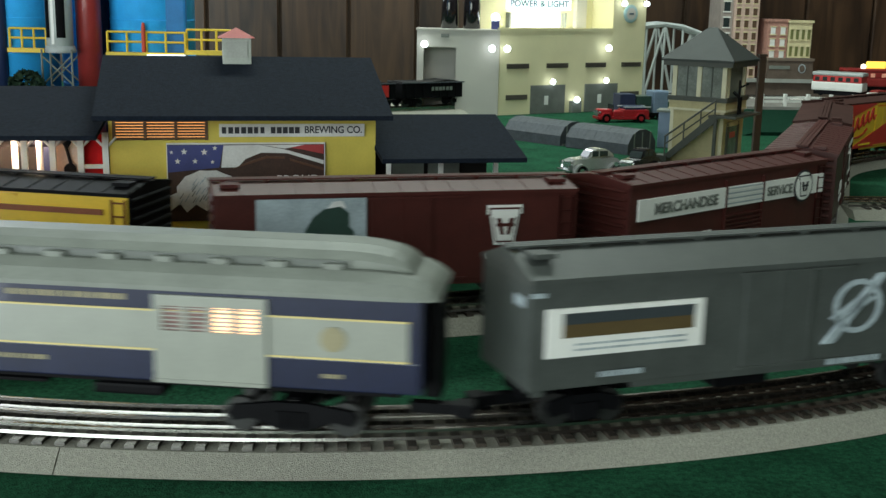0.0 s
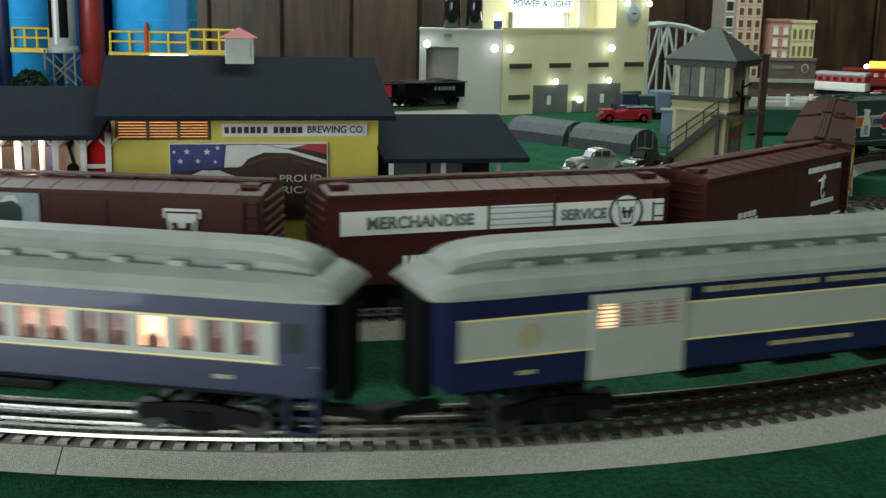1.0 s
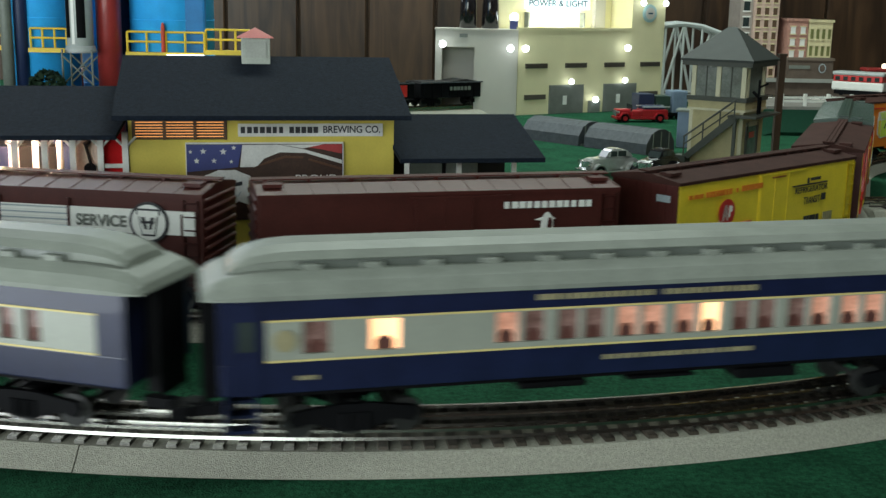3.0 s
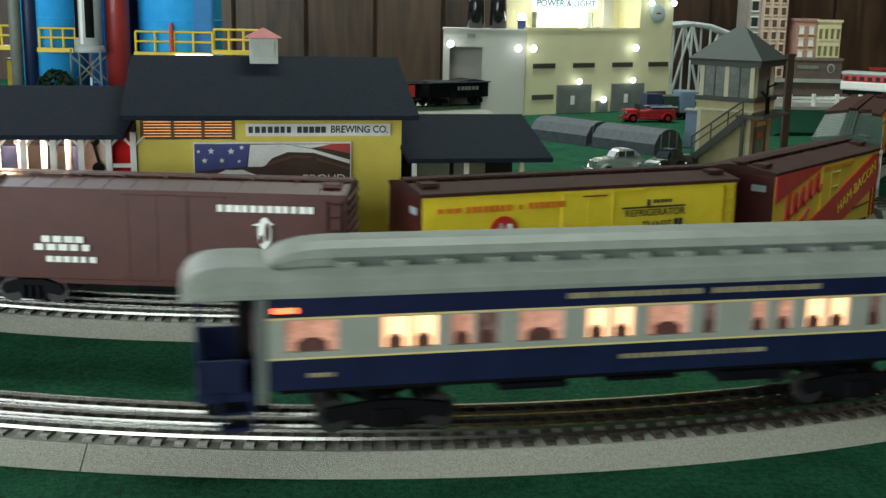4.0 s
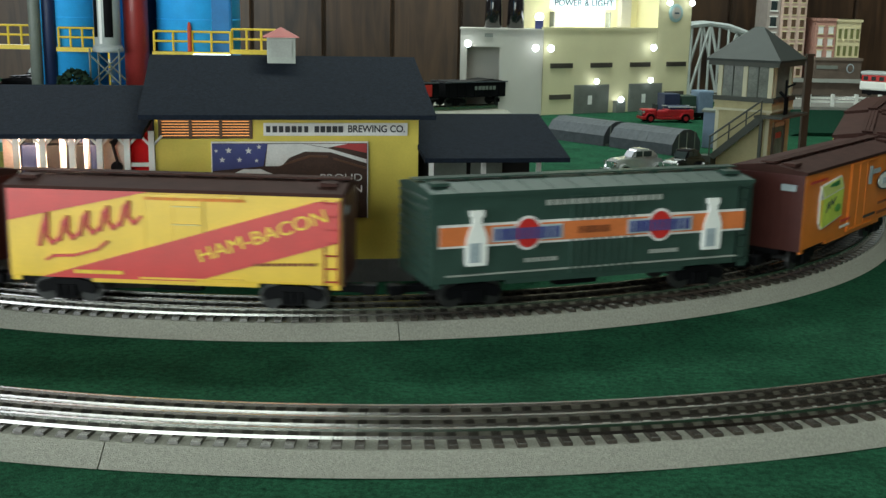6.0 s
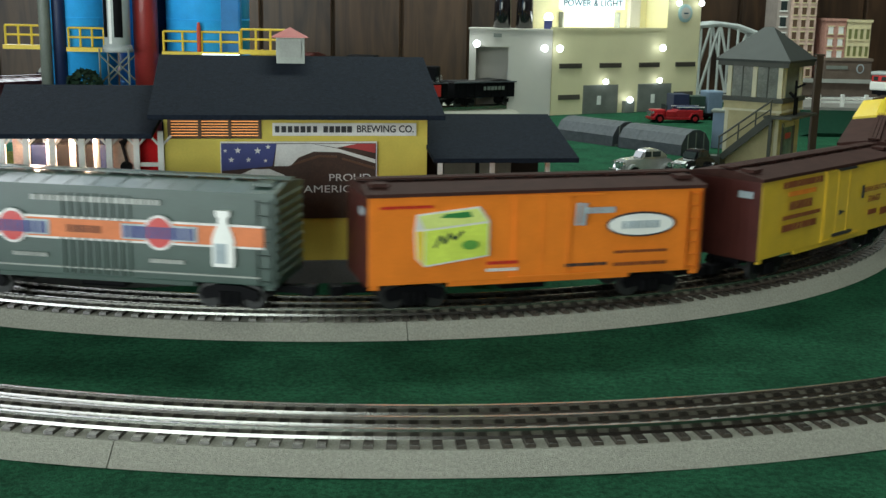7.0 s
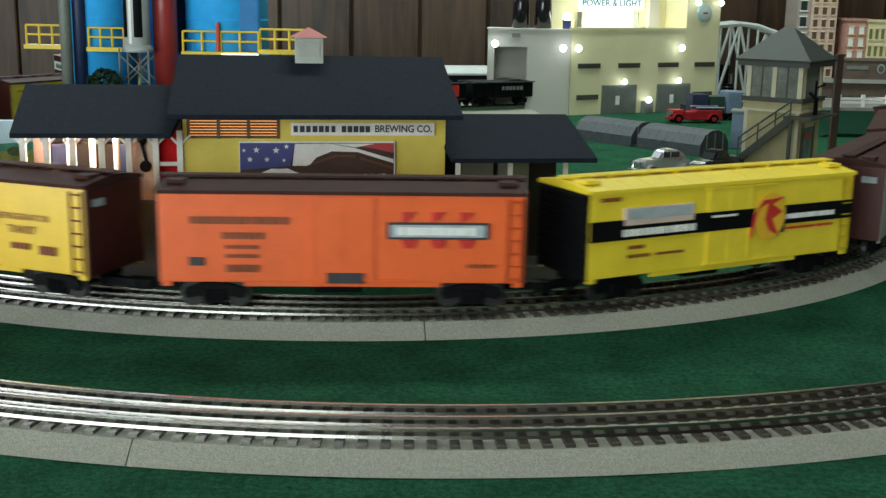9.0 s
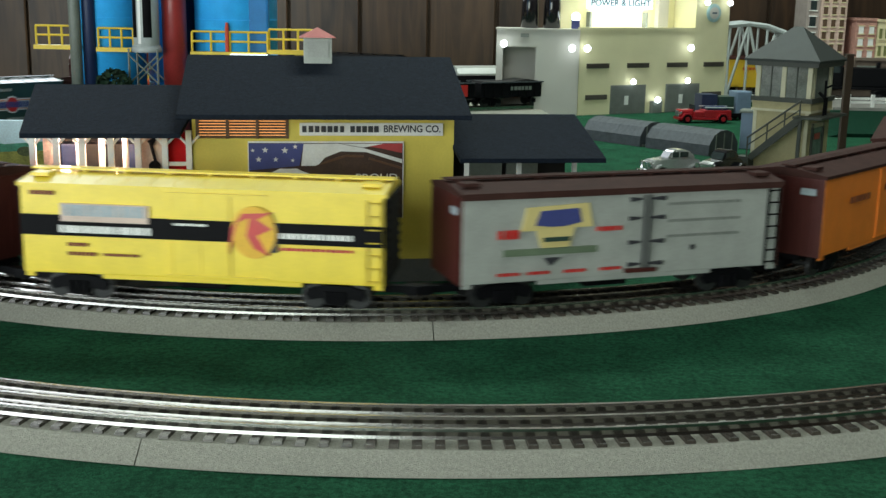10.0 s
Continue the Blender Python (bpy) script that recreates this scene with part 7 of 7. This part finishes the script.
def build_auto(label, m, paint, scale=1.0, cab=True, long=0.09):
    v = thing("model_car", label, "toy car", m, group="model cars")
    h, w = long / 2 * scale, 0.0165 * scale
    z = lambda q: q * scale
    prof = [(-h, z(0.007)), (-h, z(0.016)), (-h * 0.45, z(0.019)), (-h * 0.30, z(0.030)), (h * 0.42, z(0.031)), (h * 0.66, z(0.0195)), (h, z(0.017)), (h, z(0.007))]
    bm = add_prism(bmesh.new(), prof, -w, w)
    bmesh.ops.bevel(bm, geom=bm.edges[:], offset=0.0016 * scale, segments=2, affect="EDGES")
    part("body", bm, paint, v)
    part("side_window", box(-h * 0.28, h * 0.40, -w - 0.0004, -w + 0.001, z(0.0205), z(0.028)), GLASS, v)
    part("windscreen", add_prism(bmesh.new(), [(-h * 0.43, z(0.0205)), (-h * 0.31, z(0.0285)), (-h * 0.29, z(0.0285)), (-h * 0.41, z(0.0205))], -w * 0.85, w * 0.85), GLASS, v)
    for x in (-h * 0.62, h * 0.62):
        for y in (-w, w):
            wh = part("wheel", add_tube(bmesh.new(), (x, y - 0.002, z(0.0072)), (x, y + 0.002, z(0.0072)), z(0.0072), 16), BLACK, v)
            part("hub", add_tube(bmesh.new(), (x, y - 0.0026, z(0.0072)), (x, y + 0.0026, z(0.0072)), z(0.0034), 10), CHROME, wh)
    for x in (-h - 0.001, h - 0.001):
        part("bumper", box(x, x + 0.002, -w, w, z(0.007), z(0.0105), 0.0005), CHROME, v)
    for y in (-w * 0.7, w * 0.7):
        part("headlight", add_tube(bmesh.new(), (-h - 0.0012, y, z(0.0135)), (-h + 0.001, y, z(0.0135)), z(0.0026), 10), CHROME, v)
    return v


def build_fire_truck():
    t = thing("fire_truck", "old dark red fire truck before the power house", "toy truck", pose(0.445, 2.155, 0, 0, 0, 10), group="model cars")
    red = mat("dark_red_truck_paint", (0.34, 0.012, 0.018), 0.35, vary=0.15, gloss=0.5)
    part("chassis", box(-0.052, 0.052, -0.016, 0.016, 0.006, 0.011, 0.001), red, t)
    part("bonnet", box(-0.050, -0.022, -0.011, 0.011, 0.011, 0.025, 0.003), red, t)
    part("cab", box(-0.0218, -0.002, -0.0155, 0.0155, 0.011, 0.022, 0.002), red, t)
    part("windscreen", box(-0.0225, -0.0208, -0.014, 0.014, 0.0221, 0.034, 0.0006), GLASS, t)
    part("bed", box(-0.0018, 0.051, -0.0155, 0.0155, 0.011, 0.024, 0.0015), red, t)
    part("hose_load", box(0.004, 0.046, -0.012, 0.012, 0.0241, 0.031, 0.003), SILONAVY, t)
    for y in (-0.0165, 0.0155):
        part("ladder_rail", box(-0.002, 0.054, y, y + 0.001, 0.029, 0.0305), TRIMWHITE, t)
        for k in range(4):
            part("stanchion", add_tube(bmesh.new(), (0.002 + 0.015 * k, y + 0.0005, 0.024), (0.002 + 0.015 * k, y + 0.0005, 0.030), 0.0006, 6), CHROME, t)
    for x in (-0.036, 0.034):
        for y in (-0.0165, 0.0165):
            w = part("wheel", add_tube(bmesh.new(), (x, y - 0.0025, 0.0082), (x, y + 0.0025, 0.0082), 0.0082, 18), BLACK, t)
            part("hub", add_tube(bmesh.new(), (x, y - 0.0031, 0.0082), (x, y + 0.0031, 0.0082), 0.0045, 12), red, w)
            part("mudguard", add_prism(bmesh.new(), [(x - 0.012, 0.010), (x - 0.006, 0.0185), (x + 0.006, 0.0185), (x + 0.012, 0.010), (x + 0.010, 0.010), (x + 0.005, 0.0170), (x - 0.005, 0.0170), (x - 0.010, 0.010)], y - 0.0035, y + 0.0035), red, t)
    part("grille", box(-0.0515, -0.0502, -0.009, 0.009, 0.012, 0.023, 0.0004), CHROME, t)
    for y in (-0.0125, 0.0125):
        part("headlight", add_tube(bmesh.new(), (-0.050, y, 0.019), (-0.0465, y, 0.019), 0.003, 12), CHROME, t)


def build_old_auto(label, m, paint, trim):
    """A rounded pre-war saloon: bonnet, cabin, wings, grille."""
    v = thing("vintage_car", label, "toy car", m, group="model cars")
    bm = add_prism(bmesh.new(), [(-0.040, 0.007), (-0.041, 0.019), (-0.036, 0.0225), (-0.012, 0.024), (0.020, 0.024), (0.036, 0.021), (0.041, 0.014), (0.041, 0.007)], -0.0115, 0.0115)
    bmesh.ops.bevel(bm, geom=bm.edges[:], offset=0.0024, segments=2, affect="EDGES")
    part("body", bm, paint, v, smooth=False)
    bm = add_prism(bmesh.new(), [(-0.014, 0.023), (-0.008, 0.033), (-0.002, 0.0352), (0.012, 0.0352), (0.022, 0.031), (0.030, 0.023)], -0.0108, 0.0108)
    bmesh.ops.bevel(bm, geom=bm.edges[:], offset=0.0022, segments=2, affect="EDGES")
    cab = part("cabin", bm, paint, v)
    for y in (-0.0112, 0.0104):
        for x0, x1 in ((-0.008, 0.0015), (0.0035, 0.016)):
            part("side_window", box(x0, x1, y, y + 0.0008, 0.0255, 0.0325, 0.0003), GLASS, cab)
    part("windscreen", add_prism(bmesh.new(), [(-0.0142, 0.0245), (-0.0092, 0.0322), (-0.0082, 0.0322), (-0.0132, 0.0245)], -0.0085, 0.0085), GLASS, cab)
    part("rear_window", add_prism(bmesh.new(), [(0.0262, 0.0262), (0.0220, 0.0312), (0.0232, 0.0312), (0.0274, 0.0262)], -0.006, 0.006), GLASS, cab)
    for x in (-0.027, 0.026):
        for y in (-0.0145, 0.0145):
            w = part("wheel", add_tube(bmesh.new(), (x, y - 0.0022, 0.0072), (x, y + 0.0022, 0.0072), 0.0072, 18), BLACK, v)
            part("hub", add_tube(bmesh.new(), (x, y - 0.0028, 0.0072), (x, y + 0.0028, 0.0072), 0.0038, 12), CHROME, w)
            arc = [(x + 0.0115 * math.cos(math.pi * k / 8), 0.006 + 0.0115 * math.sin(math.pi * k / 8)) for k in range(9)]
            arc += [(x + 0.0092 * math.cos(math.pi * k / 8), 0.006 + 0.0092 * math.sin(math.pi * k / 8)) for k in range(8, -1, -1)]
            part("wing", add_prism(bmesh.new(), arc, y - 0.0042, y + 0.0042), trim, v)
    for y in (-0.0165, 0.0125):
        part("running_board", box(-0.016, 0.015, y, y + 0.004, 0.0062, 0.0078), trim, v)
    part("grille", box(-0.0425, -0.0405, -0.006, 0.006, 0.009, 0.020, 0.0006), CHROME, v, "chrome grille")
    for y in (-0.0105, 0.0105):
        part("headlight", add_tube(bmesh.new(), (-0.043, y, 0.0175), (-0.038, y, 0.0175), 0.0034, 14, 0.0016), CHROME, v)
    for x in (-0.0465, 0.0435):
        part("bumper", box(x, x + 0.002, -0.015, 0.015, 0.007, 0.0098, 0.0006), CHROME, v)


SILVERCAR = mat("silver_white_car_paint", (0.50, 0.51, 0.50), 0.22, 0.5, coat=0.4)
BLACKCAR = mat("gloss_black_car_paint", (0.010, 0.010, 0.012), 0.2, gloss=0.5, coat=0.3)
build_old_auto("silver vintage model car on the green felt", pose(0.270, 1.475, 0, 0, 0, 24), SILVERCAR, SILVERCAR)
build_old_auto("glossy black vintage model car on the green felt", pose(0.334, 1.478, 0, 0, 0, 48), BLACKCAR, BLACKCAR)
build_fire_truck()
build_auto("white model car near the far fence", pose(1.075, 2.475, 0.012, 0, 0, 15), TRIMWHITE, 0.9, long=0.075)
build_auto("dark red model car near the far fence", pose(1.12, 2.56, 0.012, 0, 0, 15), PIPERED, 0.9, long=0.075)


def build_truck_load():
    t = thing("model_truck", "flatbed truck with dark and blue crates", "toy truck", pose(0.490, 2.215, 0, 0, 0, 12))
    part("bed", box(-0.05, 0.055, -0.02, 0.02, 0.008, 0.014), BLACK, t)
    part("crate", box(-0.046, -0.014, -0.018, 0.018, 0.014, 0.050, 0.001), mat("navy_crate", (0.02, 0.03, 0.07), 0.5), t)
    part("crate", box(-0.010, 0.020, -0.018, 0.018, 0.014, 0.046, 0.001), GREENCAR, t)
    part("cab", box(0.024, 0.056, -0.019, 0.019, 0.010, 0.056, 0.003), mat("grey_blue_cab", (0.16, 0.22, 0.30), 0.5), t)
    for x in (-0.036, -0.018, 0.04):
        for y in (-0.019, 0.019):
            part("wheel", add_tube(bmesh.new(), (x, y - 0.003, 0.0085), (x, y + 0.003, 0.0085), 0.0085, 14), BLACK, t)


def build_panel_blue():
    b = thing("blue_grey_kiosk", "small blue grey kiosk beside the tower", "model hut", pose(0.452, 1.78, 0, 0, 0, -20))
    part("body", box(-0.022, 0.022, -0.015, 0.015, 0, 0.056, 0.001), mat("blue_grey_paint", (0.17, 0.23, 0.32), 0.6), b)
    part("roof", box(-0.025, 0.025, -0.018, 0.018, 0.056, 0.060, 0.001), GREYPIPE, b)


def build_black_train():
    L = 0.17
    for k, (x, y, a) in enumerate(((-0.075, 2.150, 30), (0.085, 2.243, 30))):
        g = thing("gondola_car", "black open gondola car standing by the loading bay", "toy freight car", pose(x, y, 0.0175, 0, 0, a), group="standing black cars")
        bm = bmesh.new()
        h = L / 2
        add_box(bm, -h, h, -0.028, 0.028, 0.018, 0.022)
        for y0 in (-0.028, 0.025):
            add_box(bm, -h, h, y0, y0 + 0.003, 0.022, 0.046)
        for x0 in (-h, h - 0.003):
            add_box(bm, x0, x0 + 0.003, -0.025, 0.025, 0.022, 0.046)
        part("body", bm, BLACK, g)
        for j in range(9):
            xx = -h + L * (j + 0.5) / 9
            part("rib", box(xx - 0.0012, xx + 0.0012, -0.0298, -0.028, 0.019, 0.046), BLACK, g)
        if k == 0:
            part("red_placard", box(h - 0.046, h - 0.016, -0.0302, -0.0296, 0.022, 0.044), RED, g)
        word_bars("lettering", -0.02, 0.03, 0.032, 0.039, -0.0299, 6, GREYPIPE, g)
        for y0 in (-0.0305, 0.0275):
            part("top_rail", box(-h, h, y0, y0 + 0.003, 0.0462, 0.0485), TANKGREY, g)
        part("load", add_prism(bmesh.new(), [(-h + 0.004, 0.022), (h - 0.004, 0.022), (h - 0.01, 0.046), (0.02, 0.052), (-0.03, 0.047), (-h + 0.01, 0.049)], -0.024, 0.024), DARKFILL, g)
        for s in (-1, 1):
            add_truck(g, s * (h - 0.028))
        add_couplers(g, h)
    bed = thing("model_railway_track", "short grey ballast track under the standing cars", "railway track", pose(0.0, 2.192, 0, 0, 0, 30), kind="structure")
    part("roadbed", add_extrude_x(bmesh.new(), BED, -0.19, 0.20), BALLAST, bed)
    for off in (-0.0163, 0.0, 0.0163):
        part("rail", box(-0.19, 0.20, off - 0.0013, off + 0.0013, 0.010, 0.0175), RAIL, bed)


def build_bridge():
    b = thing("truss_bridge", "pale grey steel arch truss bridge", "model bridge", pose(0.63, 2.652, 0, 0, 0, -4))
    n, half = 8, 0.165
    for y in (-0.058, 0.058):
        bm = bmesh.new()
        top = []
        for k in range(n + 1):
            x = -half + 2 * half * k / n
            top.append((x, 0.085 + 0.092 * (1 - (x / half) ** 2) ** 0.8))
        for (xa, za), (xb, zb) in zip(top, top[1:]):
            add_tube(bm, (xa, y, za), (xb, y, zb), 0.0058, 6)
        add_box(bm, -half, half, y - 0.004, y + 0.004, 0.008, 0.020)
        part("chord", bm, STEELGREY, b, "arched truss chord")
        for k in range(n + 1):
            x, z = top[k]
            part("upright", add_tube(bmesh.new(), (x, y, 0.014), (x, y, z), 0.0030, 6), STEELGREY, b)
            if k < n:
                xa, za = (top[k][0], 0.014) if k % 2 else (top[k][0], top[k][1])
                xb, zb = (top[k + 1][0], top[k + 1][1]) if k % 2 else (top[k + 1][0], 0.014)
                part("diagonal", add_tube(bmesh.new(), (xa, y, za), (xb, y, zb), 0.0034, 6), STEELGREY, b)
    for k in range(n + 1):
        x, z = top[k]
        part("cross_beam", add_tube(bmesh.new(), (x, -0.058, z), (x, 0.058, z), 0.0032, 6), STEELGREY, b)


def far_building(name, label, m, w, d, h, wall, floors, cols, win_mat, frame=TRIMWHITE, z0=0.0):
    b = thing(name, label, "model building", m, group="far city buildings")
    part("wall", box(-w / 2, w / 2, 0, d, 0, h), wall, b)
    part("cornice", box(-w / 2 - 0.003, w / 2 + 0.003, -0.003, d + 0.003, h - 0.006, h), wall, b)
    fw, fh = w / cols, (h - 0.014 - z0) / floors
    for i in range(cols):
        for j in range(floors):
            x, z = -w / 2 + fw * (i + 0.5), z0 + fh * (j + 0.5)
            win = part("window", box(x - fw * 0.24, x + fw * 0.24, -0.0012, 0.0002, z - fh * 0.28, z + fh * 0.30), win_mat, b)
            part("sill", box(x - fw * 0.32, x + fw * 0.32, -0.0028, 0.0, z - fh * 0.36, z - fh * 0.28), frame, win)
            part("lintel", box(x - fw * 0.32, x + fw * 0.32, -0.0022, 0.0, z + fh * 0.30, z + fh * 0.38), frame, win)
    return b


def build_city():
    b = thing("raised_terrace", "brown raised terrace under the far buildings", "terrace", pose(0, 0, 0), kind="structure")
    part("deck", box(0.795, 2.0, 2.70, 2.93, 0, 0.050), STONEBROWN, b)
    part("kerb", box(0.795, 2.0, 2.692, 2.702, 0.044, 0.053), GREYCAR, b)
    far_building("city_building", "tall pinkish brick apartment building model", pose(0.858, 2.74, 0.05), 0.060, 0.1, 0.215, BRICKPINK, 7, 3, WINDOWBROWN, BRICKCREAM)
    far_building("city_building", "narrow grey brown building model", pose(0.812, 2.75, 0.05), 0.030, 0.1, 0.24, mat("greyish_render", (0.33, 0.28, 0.25), 0.8), 6, 1, GLASS)
    far_building("city_building", "worn red brick storefront building model", pose(0.932, 2.725, 0.045), 0.048, 0.1, 0.148, BRICKRED, 3, 2, TRIMWHITE, BRICKCREAM, z0=0.05)
    far_building("city_building", "cream stucco building model with green windows", pose(0.986, 2.722, 0.045), 0.056, 0.1, 0.146, BRICKCREAM, 2, 4, mat("green_window", (0.16, 0.17, 0.06), 0.5), BRICKCREAM, z0=0.052)
    s = thing("brown_stone_base", "dark brown stone shopfront base with round sign", "model building", pose(0.957, 2.700, 0.05))
    part("wall", box(-0.054, 0.056, -0.006, 0.02, 0, 0.050), STONEBROWN, s)
    disc("round_sign", 0.03, 0.028, -0.006, 0.009, PRINTGREY, s, rz=0.011)
    disc("round_sign_centre", 0.03, 0.028, -0.0068, 0.0065, STONEBROWN, s, rz=0.0085)
    part("ledge", box(-0.056, 0.058, -0.009, 0.02, 0.046, 0.052), mat("brown_ledge", (0.17, 0.13, 0.10), 0.8), s)
    part("awning_line", box(-0.050, 0.0, -0.0075, -0.006, 0.026, 0.034), GREYPIPE, s)
    r = thing("far_road", "grey model road before the far terrace", "road", pose(0, 0, 0), kind="structure")
    part("surface", box(0.70, 2.0, 2.40, 2.692, 0.0005, 0.012), mat("grey_road", (0.22, 0.21, 0.19), 0.85, vary=0.2, scale=30), r)
    f = thing("rail_fence", "white wooden rail fence at the road edge", "fence", pose(0.80, 2.415, 0.012, 0, 0, 4))
    for z in (0.008, 0.016):
        part("fence_rail", box(0, 0.62, -0.0016, 0.0016, z, z + 0.004), TRIMWHITE, f)
    for k in range(12):
        x = 0.003 + k * 0.052
        part("fence_post", box(x - 0.0035, x + 0.0035, -0.0035, 0.0035, 0, 0.026, 0.0006), TRIMWHITE, f)


def build_trolley(label, m, upper, band, roof, lit=False, L=0.115):
    t = thing("trolley_car", label, "toy trolley", m, group="far trolleys")
    h = L / 2
    bm = box(-h, h, -0.022, 0.022, 0.012, 0.032, 0.004)
    part("lower_body", bm, upper, t)
    part("window_strip", box(-h + 0.003, h - 0.003, -0.0215, 0.0215, 0.031, 0.046, 0.003), band, t)
    for k in range(6):
        x = -h + 0.008 + (L - 0.028) * k / 5
        part("window", box(x, x + 0.010, -0.0222, -0.0212, 0.034, 0.043), PANE_WARM if lit else GLASS, t)
    part("roof", box(-h, h, -0.023, 0.023, 0.0455, 0.054, 0.004), roof, t)
    part("skirt", box(-h + 0.006, h - 0.006, -0.019, 0.019, 0.003, 0.0125), BLACK, t)
    for x in (-h * 0.6, h * 0.6):
        for y in (-0.019, 0.019):
            part("wheel", add_tube(bmesh.new(), (x, y - 0.002, 0.006), (x, y + 0.002, 0.006), 0.006, 12), BLACK, t)
    if lit:
        part("roof_sign", box(-0.022, 0.022, -0.006, 0.006, 0.054, 0.070, 0.002), mat("lit_yellow_sign", (0.9, 0.6, 0.1), 0.4, emit=(1.0, 0.6, 0.08), strength=1.2), t)
        bm = bmesh.new()
        bmesh.ops.create_uvsphere(bm, u_segments=10, v_segments=8, radius=0.006)
        part("headlamp", bm, mat("warm_headlamp", (1, 0.9, 0.7), 0.4, emit=(1.0, 0.85, 0.6), strength=4.0), t, m=pose(-0.034, -0.01, 0.058))
    return t


build_truck_load()
build_panel_blue()
build_black_train()
build_bridge()
build_city()
build_trolley("red and white trolley car with silver roof", pose(1.024, 2.55, 0.026, 0, 0, -38), TRIMWHITE, RED, SILVER)
build_trolley("dark red lit trolley with yellow roof sign", pose(1.150, 2.655, 0.030, 0, 0, 0), PIPERED, PIPERED, PIPERED, lit=True, L=0.16)

hill = thing("green_hill", "dark green felt covered mound below the fence", "mound", pose(0, 0, 0), kind="structure")
part("slope", add_prism(bmesh.new(), [(0.625, 0.0002), (0.645, 0.006), (2.0, 0.006), (2.0, 0.0002)], 1.96, 2.40), DARKGROUND, hill)


# ---------------------------------------------------------------- track pieces
lay_ties(front_track, front_at, -0.72, 0.86)
lay_ties(rear_track, rear_at, -0.62, 1.45)
lay_ties(side_track, side_at, 0.02, 0.5)


# ---------------------------------------------------------------- motion
FREIGHT_WAY = [(0.0, 0.0), (0.5, 0.1065), (1.0, 0.2060), (1.5, 0.2990), (2.0, 0.3835), (2.5, 0.4575), (3.0, 0.5300), (3.5, 0.6170), (4.0, 0.7175), (4.5, 0.8310),
               (5.0, 0.9592), (5.5, 1.1052), (6.0, 1.2685), (6.5, 1.4390), (7.0, 1.6080), (7.5, 1.7735), (8.0, 1.9440), (8.5, 2.1210), (9.0, 2.3050), (9.5, 2.4950), (10.0, 2.6760)]
PASSENGER_SPEED = 0.415
PASSENGER_DRIFT = [(0.0, 0.013), (0.5, 0.001), (1.0, 0.0005), (1.5, -0.0095), (2.0, 0.0055), (2.5, -0.001), (3.25, 0.0), (4.0, 0.001), (4.5, -0.013), (10.0, -0.013)]      # unevenness of the run


def passenger_way(t):
    for (t0, d0), (t1, d1) in zip(PASSENGER_DRIFT, PASSENGER_DRIFT[1:]):
        if t <= t1:
            return PASSENGER_SPEED * t + d0 + (d1 - d0) * (t - t0) / (t1 - t0)
    return PASSENGER_SPEED * t


def freight_way(t):
    """Metres that the freight train has run, smoothly between the known times."""
    pts = FREIGHT_WAY
    k = min(int(t / 0.5), len(pts) - 2)
    p1, p2 = pts[k], pts[k + 1]
    p0 = pts[k - 1] if k else (p1[0] - 0.5, 2 * p1[1] - p2[1])
    p3 = pts[k + 2] if k + 2 < len(pts) else (p2[0] + 0.5, 2 * p2[1] - p1[1])
    u = (t - p1[0]) / 0.5
    m1, m2 = (p2[1] - p0[1]) / 2, (p3[1] - p1[1]) / 2
    return (2 * u ** 3 - 3 * u * u + 1) * p1[1] + (u ** 3 - 2 * u * u + u) * m1 + (3 * u * u - 2 * u ** 3) * p2[1] + (u ** 3 - u * u) * m2


def motions():
    times = [k * 0.25 for k in range(41)]
    for car, s0 in FREIGHT:
        walk(car, [(t, on_track(rear_at, s0 - freight_way(t), 0.088)) for t in times])
    for car, s0 in PASSENGER:
        walk(car, [(t, on_track(front_at, s0 + passenger_way(t), 0.13 if s0 < 0 else 0.1)) for t in times])


motions()
